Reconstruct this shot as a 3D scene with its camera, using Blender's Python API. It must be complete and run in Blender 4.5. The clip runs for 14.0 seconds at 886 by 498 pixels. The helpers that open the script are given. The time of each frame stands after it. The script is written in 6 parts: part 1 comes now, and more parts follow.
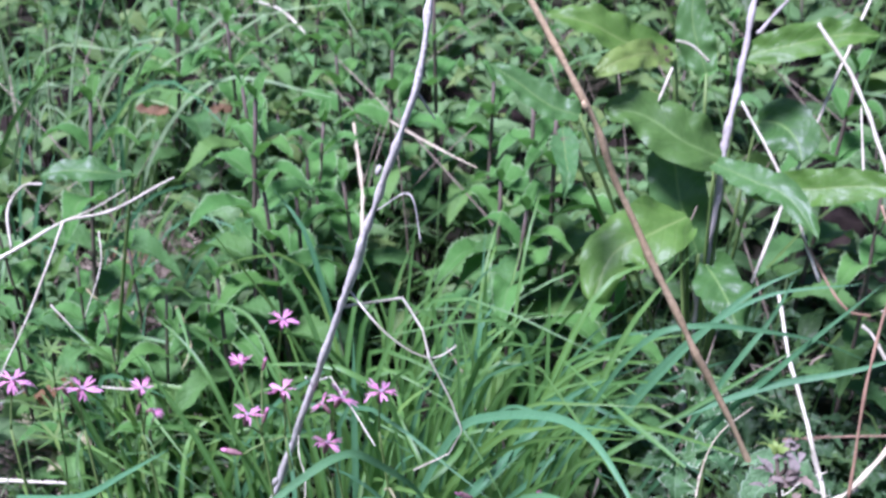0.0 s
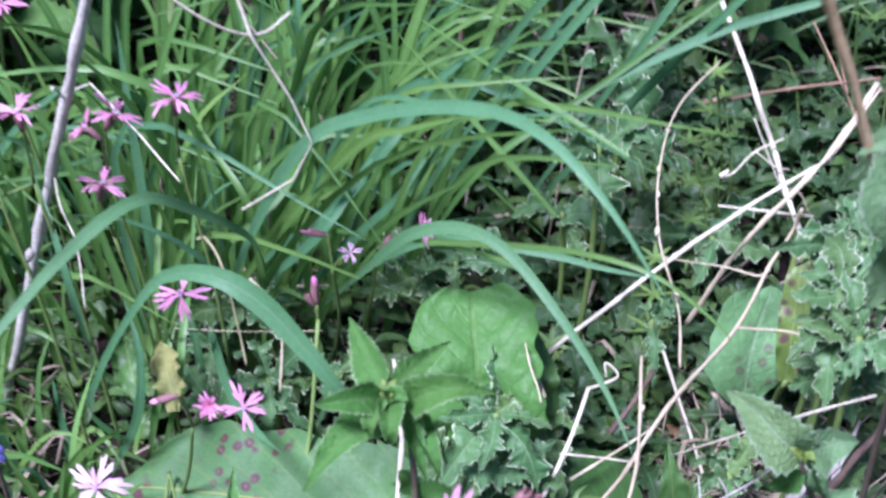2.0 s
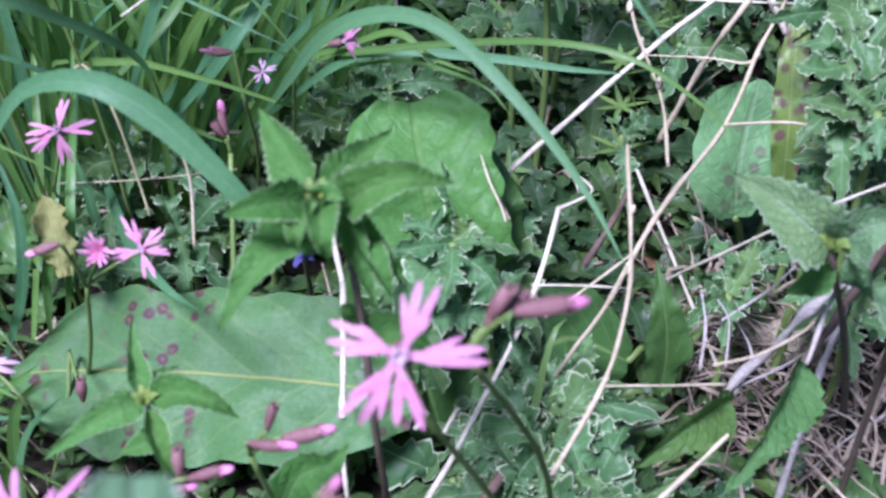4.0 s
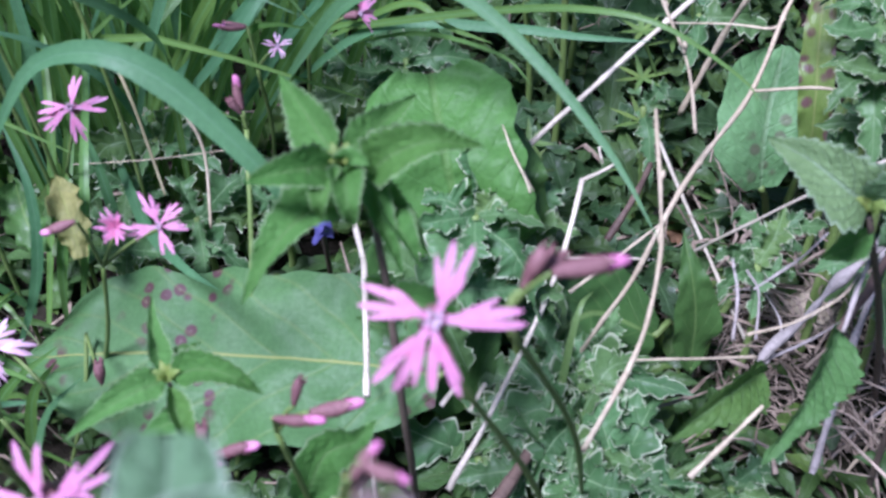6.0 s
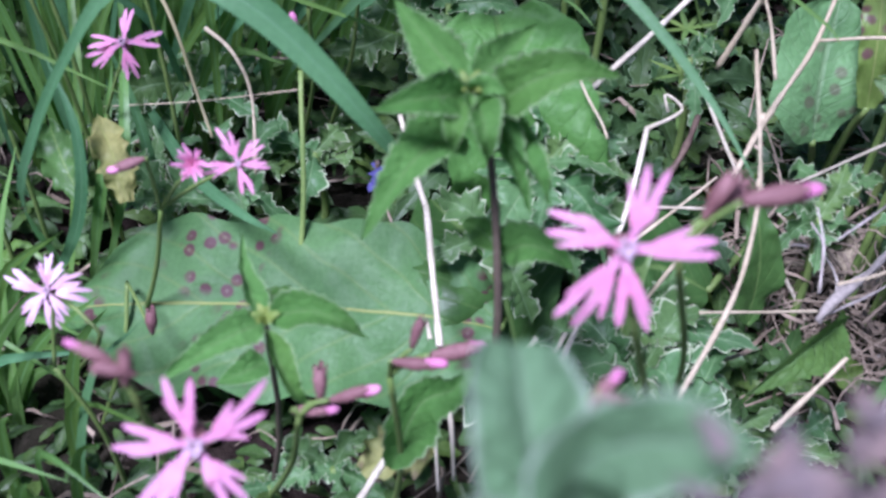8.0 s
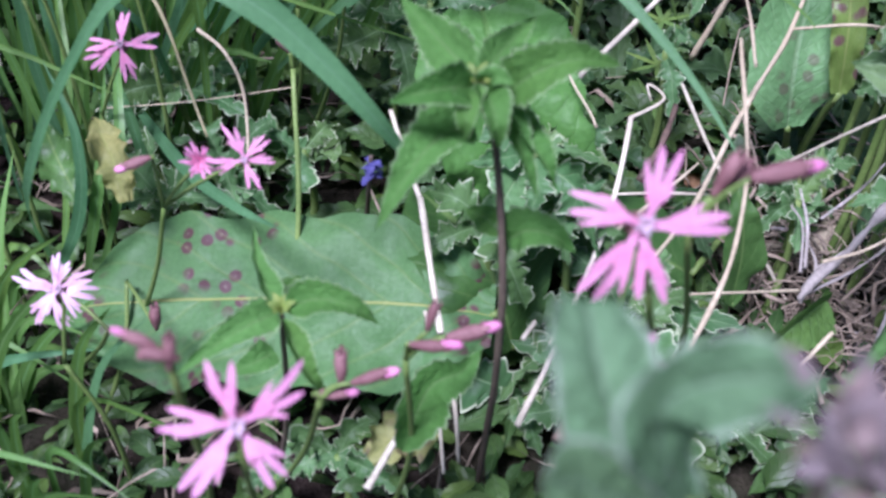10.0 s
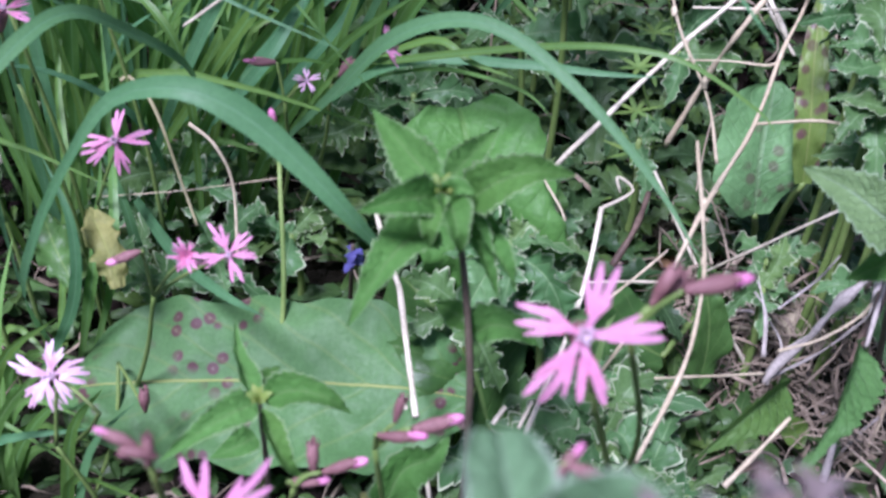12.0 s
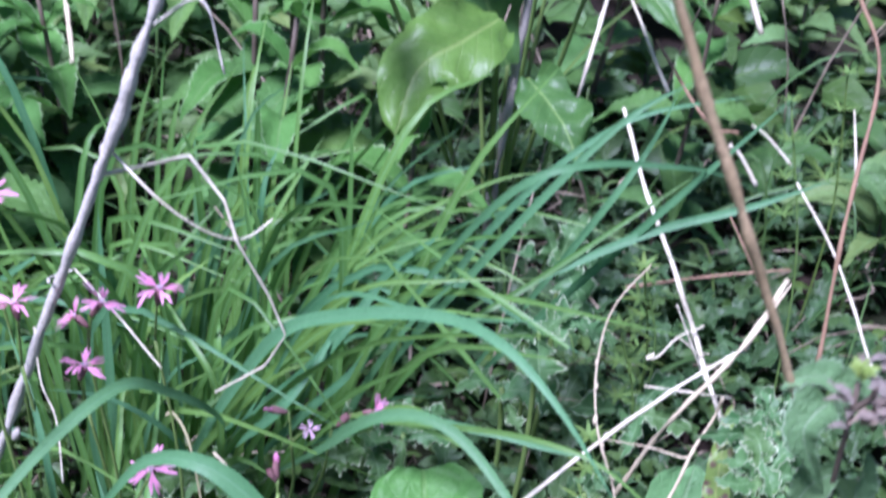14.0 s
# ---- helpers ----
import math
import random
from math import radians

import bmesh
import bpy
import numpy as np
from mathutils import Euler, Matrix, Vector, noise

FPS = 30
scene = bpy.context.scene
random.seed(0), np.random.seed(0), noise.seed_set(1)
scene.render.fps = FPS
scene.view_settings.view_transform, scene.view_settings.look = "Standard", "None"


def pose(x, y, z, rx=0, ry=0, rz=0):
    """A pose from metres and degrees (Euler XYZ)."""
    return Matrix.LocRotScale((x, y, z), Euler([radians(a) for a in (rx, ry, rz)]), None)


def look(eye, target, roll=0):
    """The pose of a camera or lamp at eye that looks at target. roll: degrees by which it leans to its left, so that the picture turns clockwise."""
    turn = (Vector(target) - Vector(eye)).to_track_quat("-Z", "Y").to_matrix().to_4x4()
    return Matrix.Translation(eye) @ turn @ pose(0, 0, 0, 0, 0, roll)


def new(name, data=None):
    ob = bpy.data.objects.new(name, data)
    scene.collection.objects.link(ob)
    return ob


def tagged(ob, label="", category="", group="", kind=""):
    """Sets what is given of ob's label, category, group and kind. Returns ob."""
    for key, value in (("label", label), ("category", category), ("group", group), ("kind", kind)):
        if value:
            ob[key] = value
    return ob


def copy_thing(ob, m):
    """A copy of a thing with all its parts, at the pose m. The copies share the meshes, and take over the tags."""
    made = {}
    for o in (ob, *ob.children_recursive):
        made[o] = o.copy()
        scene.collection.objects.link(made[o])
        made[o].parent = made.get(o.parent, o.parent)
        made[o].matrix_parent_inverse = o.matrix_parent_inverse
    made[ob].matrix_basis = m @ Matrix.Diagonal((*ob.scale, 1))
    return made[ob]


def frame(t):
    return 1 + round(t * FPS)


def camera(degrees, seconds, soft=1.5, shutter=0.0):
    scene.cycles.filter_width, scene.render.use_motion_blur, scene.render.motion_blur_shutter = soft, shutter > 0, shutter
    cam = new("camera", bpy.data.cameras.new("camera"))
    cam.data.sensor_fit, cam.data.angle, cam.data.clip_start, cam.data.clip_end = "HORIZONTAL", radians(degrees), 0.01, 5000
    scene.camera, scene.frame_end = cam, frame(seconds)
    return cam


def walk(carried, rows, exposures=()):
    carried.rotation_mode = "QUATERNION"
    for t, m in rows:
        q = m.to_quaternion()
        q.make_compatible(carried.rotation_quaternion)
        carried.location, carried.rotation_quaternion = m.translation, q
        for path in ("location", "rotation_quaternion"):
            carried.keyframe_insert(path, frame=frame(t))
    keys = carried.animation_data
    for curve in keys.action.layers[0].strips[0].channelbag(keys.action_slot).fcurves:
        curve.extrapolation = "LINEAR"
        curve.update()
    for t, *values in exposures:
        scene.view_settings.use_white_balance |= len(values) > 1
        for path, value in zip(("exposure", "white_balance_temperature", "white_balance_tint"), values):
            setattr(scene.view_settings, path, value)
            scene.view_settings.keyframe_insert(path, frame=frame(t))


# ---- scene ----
cam = camera(39.22, 14.0, soft=2.6, shutter=0.4)
cam.data.dof.use_dof = True
cam.data.dof.focus_distance = 0.70
cam.data.dof.aperture_fstop = 20
PATH = [
    (0, look((0.1152, -0.2752, 0.7087), (-0.0222, 0.1504, 0.4849), 0.38)),
    (0.5, look((0.0956, -0.2181, 0.6924), (-0.0338, 0.1920, 0.4375), 0.49)),
    (1, look((0.0814, -0.1581, 0.6548), (-0.0232, 0.2412, 0.3726), 0.39)),
    (1.5, look((0.0396, -0.1001, 0.6055), (-0.0249, 0.2883, 0.2972), 0.93)),
    (2, look((0.0049, -0.0470, 0.5466), (-0.0224, 0.3308, 0.2202), 1.76)),
    (2.5, look((-0.0016, -0.0214, 0.4935), (-0.0126, 0.3514, 0.1605), 1.18)),
    (3, look((-0.0042, -0.0059, 0.4635), (-0.0048, 0.3597, 0.1224), 0.89)),
    (3.5, look((-0.0005, -0.0010, 0.4511), (0.0005, 0.3587, 0.1038), 0.41)),
    (4, look((0.0000, 0.0000, 0.4500), (0.0000, 0.3536, 0.0965), -0.00)),
    (4.2, look((-0.0003, -0.0007, 0.4468), (-0.0002, 0.3529, 0.0933), -0.03)),
    (6.3, look((-0.0080, 0.0039, 0.4372), (-0.0120, 0.3541, 0.0804), -1.50)),
    (6.5, look((-0.0103, 0.0046, 0.4363), (-0.0144, 0.3543, 0.0790), -0.90)),
    (7, look((-0.0204, 0.0069, 0.4285), (-0.0214, 0.3560, 0.0706), -0.40)),
    (7.5, look((-0.0415, 0.0090, 0.4244), (-0.0280, 0.3545, 0.0632), 1.36)),
    (8, look((-0.0561, 0.0086, 0.4193), (-0.0330, 0.3510, 0.0556), 2.40)),
    (8.2, look((-0.0599, 0.0070, 0.4171), (-0.0343, 0.3486, 0.0529), 2.49)),
    (10.3, look((-0.0711, -0.0062, 0.4283), (-0.0310, 0.3355, 0.0654), 2.87)),
    (10.5, look((-0.0673, -0.0087, 0.4302), (-0.0304, 0.3358, 0.0697), 2.41)),
    (11, look((-0.0665, -0.0082, 0.4362), (-0.0285, 0.3392, 0.0785), 2.39)),
    (11.5, look((-0.0652, -0.0076, 0.4444), (-0.0263, 0.3418, 0.0888), 2.45)),
    (12, look((-0.0626, -0.0112, 0.4507), (-0.0230, 0.3470, 0.1041), 2.84)),
    (12.5, look((-0.0547, -0.0186, 0.4690), (-0.0183, 0.3502, 0.1333), 3.51)),
    (13, look((-0.0370, -0.0294, 0.5016), (-0.0154, 0.3510, 0.1779), 3.82)),
    (13.5, look((-0.0308, -0.0475, 0.5512), (-0.0149, 0.3453, 0.2422), 5.42)),
    (14, look((-0.0208, -0.0736, 0.6040), (-0.0158, 0.3378, 0.3199), 6.15)),
]
walk(cam, PATH, [(0.0, 2.04, 5210, 45), (1.5, 1.98, 5220, 44), (2.5, 1.91, 5200, 43), (4.0, 1.79, 5180, 43), (6.3, 1.66, 5200, 43), (11.5, 1.67, 5380, 43), (12.5, 1.63, 5340, 43), (13.2, 1.82, 5270, 43), (14.0, 2.03, 5130, 44)])

world = bpy.data.worlds.new("world")
scene.world = world
world.use_nodes = True
wn = world.node_tree.nodes
sky = wn.new("ShaderNodeTexSky")
sky.sky_type = 'NISHITA'
sky.sun_disc = False
sky.sun_elevation = radians(64)
sky.sun_rotation = radians(218)
world.node_tree.links.new(sky.outputs[0], wn["Background"].inputs[0])
wn["Background"].inputs[1].default_value = 0.028

sun = new("sun", bpy.data.lights.new("sun", "SUN"))
sun.data.energy = 2.85
sun.data.angle = radians(14)
sun.data.color = (1.0, 0.975, 0.94)
sun.matrix_world = look((-0.60, -0.42, 2.0), (0.0, 0.35, 0.0))


# ---- materials ----
def ramp(nt, lo, hi, src):
    m = nt.nodes.new("ShaderNodeMapRange")
    m.inputs[1].default_value, m.inputs[2].default_value = lo, hi
    nt.links.new(src, m.inputs[0])
    return m.outputs[0]


def calc(nt, op, a, b=None):
    m = nt.nodes.new("ShaderNodeMath")
    m.operation = op
    for i, v in enumerate((a, b)):
        if v is None:
            continue
        if isinstance(v, (int, float)):
            m.inputs[i].default_value = v
        else:
            nt.links.new(v, m.inputs[i])
    return m.outputs[0]


def blend(nt, fac, a, b):
    m = nt.nodes.new("ShaderNodeMix")
    m.data_type = 'RGBA'
    for i, v in ((0, fac), (6, a), (7, b)):
        if isinstance(v, (int, float)):
            m.inputs[i].default_value = v
        elif isinstance(v, tuple):
            m.inputs[i].default_value = (*v, 1)
        else:
            nt.links.new(v, m.inputs[i])
    return m.outputs[2]


def noise_tex(nt, scale, detail=3.0):
    geo = nt.nodes.new("ShaderNodeNewGeometry")
    n = nt.nodes.new("ShaderNodeTexNoise")
    n.inputs["Scale"].default_value = scale
    n.inputs["Detail"].default_value = detail
    nt.links.new(geo.outputs["Position"], n.inputs["Vector"])
    return n.outputs[0]


def chance(nt, island):
    if island:
        return nt.nodes.new("ShaderNodeNewGeometry").outputs["Random Per Island"]
    return nt.nodes.new("ShaderNodeObjectInfo").outputs["Random"]


def start(name):
    mat = bpy.data.materials.new(name)
    mat.use_nodes = True
    nt = mat.node_tree
    return mat, nt, nt.nodes["Principled BSDF"], nt.nodes["Material Output"]


def leaf_material(name, dark, light, vein, veins=9, slant=1.6, rough=0.42, through_light=0.24, spots=0.0,
                  rib=0.035, relief=0.4, edge=None, island=False, vary=0.5, gloss=0.3, side_vein=0.25, net=0.0, cell=190, kind=""):
    mat, nt, bsdf, out = start(name)
    rim = (0.44, 0.485) if kind == "spiny" else (0.43, 0.49)
    uv = nt.nodes.new("ShaderNodeTexCoord")
    sep = nt.nodes.new("ShaderNodeSeparateXYZ")
    nt.links.new(uv.outputs["UV"], sep.inputs[0])
    off = calc(nt, 'ABSOLUTE', calc(nt, 'SUBTRACT', sep.outputs[1], 0.5))
    midrib = ramp(nt, rib, rib * 0.4, off)
    phase = calc(nt, 'FRACT', calc(nt, 'SUBTRACT', calc(nt, 'MULTIPLY', sep.outputs[0], veins), calc(nt, 'MULTIPLY', off, veins * slant * 0.35)))
    lateral = ramp(nt, 0.09, 0.0, calc(nt, 'ABSOLUTE', calc(nt, 'SUBTRACT', phase, 0.5)))
    broad = noise_tex(nt, 38, 4)
    fine = noise_tex(nt, 520, 3)
    col = blend(nt, ramp(nt, 0.3, 0.7, broad), dark, light)
    pale = tuple(min(1, c * 1.5 + 0.02) for c in light)
    dice = chance(nt, island)
    col = blend(nt, calc(nt, 'MULTIPLY', dice, 0.45), col, pale)
    if vary:
        second = calc(nt, 'FRACT', calc(nt, 'MULTIPLY', dice, 7.31))
        third = calc(nt, 'FRACT', calc(nt, 'MULTIPLY', dice, 17.7))
        warm = (light[0] * 1.55, light[1] * 1.12, light[2] * 0.75)
        col = blend(nt, calc(nt, 'MULTIPLY', calc(nt, 'POWER', second, 2.0), vary), col, warm)
        col = blend(nt, calc(nt, 'MULTIPLY', third, vary * 0.8), col, tuple(c * 0.55 for c in dark))
    col = blend(nt, calc(nt, 'MULTIPLY', ramp(nt, 0.35, 0.75, fine), 0.3), col, tuple(c * 0.55 for c in dark))
    if spots:
        vor = nt.nodes.new("ShaderNodeTexVoronoi")
        vor.inputs["Scale"].default_value = 135
        geo = nt.nodes.new("ShaderNodeNewGeometry")
        nt.links.new(geo.outputs["Position"], vor.inputs["Vector"])
        patch = calc(nt, 'MULTIPLY', ramp(nt, 0.44, 0.30, vor.outputs["Distance"]), ramp(nt, 0.50, 0.56, noise_tex(nt, 15, 4)))
        core = calc(nt, 'MULTIPLY', ramp(nt, 0.14, 0.08, vor.outputs["Distance"]), patch)
        col = blend(nt, calc(nt, 'MULTIPLY', patch, spots), col, (0.09, 0.035, 0.045))
        col = blend(nt, calc(nt, 'MULTIPLY', core, spots * 0.7), col, (0.16, 0.14, 0.10))
    puff = None
    if net:
        # small veins that quilt the leaf
        mesh = nt.nodes.new("ShaderNodeTexVoronoi")
        mesh.feature = 'DISTANCE_TO_EDGE'
        mesh.inputs["Scale"].default_value = cell
        spot = nt.nodes.new("ShaderNodeNewGeometry")
        wob = nt.nodes.new("ShaderNodeVectorMath")
        wob.operation = 'MULTIPLY_ADD'
        wob.inputs[1].default_value = (0.006, 0.006, 0.006)
        wave = nt.nodes.new("ShaderNodeTexNoise")
        wave.inputs["Scale"].default_value = 120
        nt.links.new(spot.outputs["Position"], wave.inputs["Vector"])
        nt.links.new(wave.outputs["Color"], wob.inputs[0])
        nt.links.new(spot.outputs["Position"], wob.inputs[2])
        nt.links.new(wob.outputs[0], mesh.inputs["Vector"])
        puff = ramp(nt, 0.0, 0.32, mesh.outputs["Distance"])
        seam = ramp(nt, 0.10, 0.0, mesh.outputs["Distance"])
        col = blend(nt, calc(nt, 'MULTIPLY', puff, net * 0.25), col, tuple(c * 1.25 for c in light))
        col = blend(nt, calc(nt, 'MULTIPLY', seam, net * 0.2), col, tuple(c * 0.6 for c in dark))
    col = blend(nt, calc(nt, 'MULTIPLY', lateral, side_vein), col, vein)
    col = blend(nt, calc(nt, 'MULTIPLY', midrib, 0.8), col, vein)
    if edge:
        col = blend(nt, calc(nt, 'MULTIPLY', ramp(nt, *rim, off), 0.85), col, edge)
    nt.links.new(col, bsdf.inputs["Base Color"])
    rgh = nt.nodes.new("ShaderNodeMapRange")
    rgh.inputs[3].default_value, rgh.inputs[4].default_value = rough - 0.08, rough + 0.14
    nt.links.new(fine, rgh.inputs[0])
    bsdf.inputs["Specular IOR Level"].default_value = gloss
    nt.links.new(rgh.outputs[0], bsdf.inputs["Roughness"])
    bump = nt.nodes.new("ShaderNodeBump")
    bump.inputs["Strength"].default_value = relief
    bump.inputs["Distance"].default_value = 0.0012
    height = calc(nt, 'SUBTRACT', calc(nt, 'MULTIPLY', fine, 0.5), calc(nt, 'ADD', calc(nt, 'MULTIPLY', lateral, 2.8 * side_vein), midrib))
    if net:
        height = calc(nt, 'ADD', height, calc(nt, 'MULTIPLY', puff, net * 1.1))
    nt.links.new(height, bump.inputs["Height"])
    nt.links.new(bump.outputs[0], bsdf.inputs["Normal"])
    trans = nt.nodes.new("ShaderNodeBsdfTranslucent")
    nt.links.new(blend(nt, 0.5, col, (light[0] * 1.6, light[1] * 1.7, light[2])), trans.inputs[0])
    mix = nt.nodes.new("ShaderNodeMixShader")
    mix.inputs[0].default_value = through_light
    nt.links.new(bsdf.outputs[0], mix.inputs[1])
    nt.links.new(trans.outputs[0], mix.inputs[2])
    nt.links.new(mix.outputs[0], out.inputs[0])
    return mat


def stalk_material(name, dark, light, rough=0.7, scale=120, relief=0.5, stretch=True, island=False):
    mat, nt, bsdf, out = start(name)
    broad = noise_tex(nt, scale * 0.4, 3)
    fine = noise_tex(nt, scale * 5, 4)
    col = blend(nt, ramp(nt, 0.3, 0.7, broad), dark, light)
    col = blend(nt, calc(nt, 'MULTIPLY', chance(nt, island), 0.4), col, tuple(c * 0.6 for c in dark))
    col = blend(nt, calc(nt, 'MULTIPLY', ramp(nt, 0.4, 0.7, fine), 0.5), col, tuple(c * 0.5 for c in dark))
    nt.links.new(col, bsdf.inputs["Base Color"])
    bsdf.inputs["Roughness"].default_value = rough
    bsdf.inputs["Specular IOR Level"].default_value = 0.3
    bump = nt.nodes.new("ShaderNodeBump")
    bump.inputs["Strength"].default_value = relief
    bump.inputs["Distance"].default_value = 0.0008
    nt.links.new(fine, bump.inputs["Height"])
    nt.links.new(bump.outputs[0], bsdf.inputs["Normal"])
    return mat


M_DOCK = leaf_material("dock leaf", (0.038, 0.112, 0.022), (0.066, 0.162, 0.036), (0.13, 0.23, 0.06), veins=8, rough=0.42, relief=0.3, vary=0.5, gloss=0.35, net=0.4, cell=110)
M_DOCK_NEAR = leaf_material("matt dock leaf", (0.034, 0.118, 0.018), (0.058, 0.165, 0.028), (0.085, 0.19, 0.042), veins=9, rough=0.5, relief=0.5, vary=0.0, gloss=0.2, side_vein=0.12, net=0.35, cell=150)
M_DOCK_SPOT = leaf_material("spotted dock leaf", (0.040, 0.122, 0.031), (0.066, 0.160, 0.045), (0.25, 0.30, 0.08), veins=8, rough=0.5, spots=0.95, rib=0.012, relief=0.3, vary=0.0, gloss=0.2, side_vein=0.14, net=0.22, cell=230)
M_DOCK_YELLOW = leaf_material("yellowing dock leaf", (0.095, 0.17, 0.028), (0.14, 0.225, 0.045), (0.22, 0.28, 0.08), veins=7, spots=0.9, vary=0.2)
M_DOCK_PALE = leaf_material("pale dock leaf", (0.068, 0.178, 0.052), (0.105, 0.235, 0.080), (0.17, 0.30, 0.13), veins=8, rough=0.55, spots=0.6, relief=0.4, vary=0.0, net=0.5)
M_NETTLE = leaf_material("nettle leaf", (0.046, 0.140, 0.030), (0.086, 0.205, 0.056), (0.10, 0.20, 0.06), veins=9, rough=0.5, relief=0.6, vary=0.8, gloss=0.15, net=0.5, cell=200)
M_NETTLE_TOP = leaf_material("young nettle leaf", (0.046, 0.152, 0.026), (0.086, 0.226, 0.048), (0.12, 0.23, 0.07), veins=10, rough=0.6, relief=0.5, edge=(0.30, 0.42, 0.21), vary=0.3, gloss=0.12, through_light=0.32, net=0.5, cell=330)
M_NETTLE_PALE = leaf_material("pale downy nettle leaf", (0.080, 0.180, 0.062), (0.128, 0.240, 0.098), (0.19, 0.29, 0.16), veins=10, rough=0.65, relief=0.6, edge=(0.26, 0.36, 0.22), vary=0.4, gloss=0.2, side_vein=0.35, net=0.5, cell=330)
M_NETTLE_BED = leaf_material("nettle bed leaf", (0.060, 0.142, 0.038), (0.118, 0.224, 0.074), (0.13, 0.25, 0.08), veins=9, rough=0.5, relief=0.6, island=True, vary=0.9, gloss=0.25, side_vein=0.2, net=0.5, cell=160)
M_CROWN = leaf_material("nettle crown", (0.12, 0.22, 0.040), (0.20, 0.30, 0.065), (0.22, 0.30, 0.1), veins=8, rough=0.5)
M_THISTLE = leaf_material("thistle leaf", (0.042, 0.126, 0.038), (0.092, 0.208, 0.072), (0.19, 0.32, 0.14), veins=5, slant=1.0, rough=0.42, relief=0.5, rib=0.03, edge=(0.54, 0.62, 0.40), vary=0.7, gloss=0.25, kind="spiny")
M_GRASS = leaf_material("grass blade", (0.062, 0.172, 0.032), (0.112, 0.254, 0.054), (0.13, 0.29, 0.09), veins=0, rough=0.4, rib=0.10, relief=0.2, through_light=0.38, vary=0.5)
M_GRASS_LIGHT = leaf_material("yellow green grass blade", (0.085, 0.205, 0.04), (0.130, 0.280, 0.06), (0.17, 0.31, 0.1), veins=0, rough=0.4, rib=0.10, relief=0.2, through_light=0.35)
M_GRASS_PALE = leaf_material("pale grass blade", (0.15, 0.26, 0.11), (0.26, 0.37, 0.18), (0.24, 0.36, 0.16), veins=0, rough=0.45, rib=0.1, relief=0.2, through_light=0.35, vary=0.3)
# the bluish sheen of the sky on the blades is mixed into this green
M_GRASS_SHEEN = leaf_material("grass blade tinted with sky sheen", (0.044, 0.148, 0.056), (0.078, 0.208, 0.086), (0.095, 0.22, 0.10), veins=0, rough=0.45, rib=0.07, relief=0.3, through_light=0.28, vary=0.35, gloss=0.18)
M_GRASS_STUFF = leaf_material("mixed grass", (0.060, 0.150, 0.045), (0.12, 0.24, 0.080), (0.12, 0.23, 0.05), veins=0, rough=0.4, rib=0.10, relief=0.2, through_light=0.35, island=True, vary=0.9)
M_GROUND_LEAF = leaf_material("low leaves", (0.030, 0.078, 0.018), (0.062, 0.145, 0.032), (0.09, 0.16, 0.05), veins=5, rough=0.42, relief=0.6, island=True, vary=0.9)
M_WEED = leaf_material("jagged weed leaf", (0.022, 0.066, 0.018), (0.050, 0.120, 0.038), (0.08, 0.16, 0.06), veins=4, rough=0.45, relief=0.5, edge=(0.12, 0.21, 0.09), vary=0.9, kind="spiny")
M_CLEAVERS = leaf_material("cleavers leaf", (0.07, 0.15, 0.03), (0.11, 0.21, 0.045), (0.12, 0.2, 0.05), veins=0, rough=0.5, rib=0.06)
M_HAIRY = leaf_material("downy leaf", (0.070, 0.165, 0.068), (0.115, 0.228, 0.104), (0.16, 0.27, 0.15), veins=6, rough=0.7, relief=0.6, edge=(0.34, 0.44, 0.32), vary=0.2, net=0.5, cell=600)
M_PURPLE = leaf_material("purple tinted leaf", (0.125, 0.108, 0.102), (0.21, 0.18, 0.175), (0.16, 0.19, 0.13), veins=6, rough=0.65, relief=0.6, vary=0.4)
M_YELLOW = leaf_material("withered yellow leaf", (0.10, 0.17, 0.045), (0.32, 0.33, 0.11), (0.26, 0.30, 0.08), veins=6, rough=0.6, spots=0.6, vary=0.2, net=0.5, cell=260)
M_PETAL = leaf_material("pink petal", (0.62, 0.22, 0.39), (0.76, 0.38, 0.525), (0.58, 0.19, 0.37), veins=5, slant=0.2, rough=0.55, rib=0.03, relief=0.3, through_light=0.35, vary=0.0, side_vein=0.12)
M_PETAL_PALE = leaf_material("pale pink petal", (0.62, 0.34, 0.47), (0.78, 0.54, 0.63), (0.60, 0.30, 0.44), veins=0, rough=0.55, rib=0.05, relief=0.2, through_light=0.35, vary=0.0)
M_BLUE = leaf_material("blue petal", (0.06, 0.06, 0.20), (0.10, 0.10, 0.27), (0.12, 0.10, 0.3), veins=0, rough=0.6, rib=0.02, vary=0.0)
M_CALYX = stalk_material("calyx", (0.155, 0.075, 0.070), (0.28, 0.155, 0.145), 0.6, 260, 0.6)
M_BUD = stalk_material("pink bud", (0.52, 0.17, 0.32), (0.70, 0.33, 0.46), 0.6, 240, 0.4)
M_STAMEN = stalk_material("pale stamens", (0.54, 0.41, 0.46), (0.72, 0.60, 0.65), 0.6, 300, 0.2)
M_FLSTEM = stalk_material("flower stem", (0.12, 0.21, 0.045), (0.19, 0.275, 0.075), 0.5, 160, 0.3)
M_NSTEM = stalk_material("nettle stem", (0.090, 0.070, 0.050), (0.155, 0.130, 0.085), 0.6, 160, 0.4)
M_STRAW = stalk_material("bleached straw", (0.46, 0.43, 0.285), (0.70, 0.68, 0.50), 0.65, 150, 0.6)
M_RUST = leaf_material("orange brown dead leaf", (0.12, 0.075, 0.035), (0.20, 0.125, 0.055), (0.18, 0.10, 0.04), veins=6, rough=0.7, relief=0.6, vary=0.3)
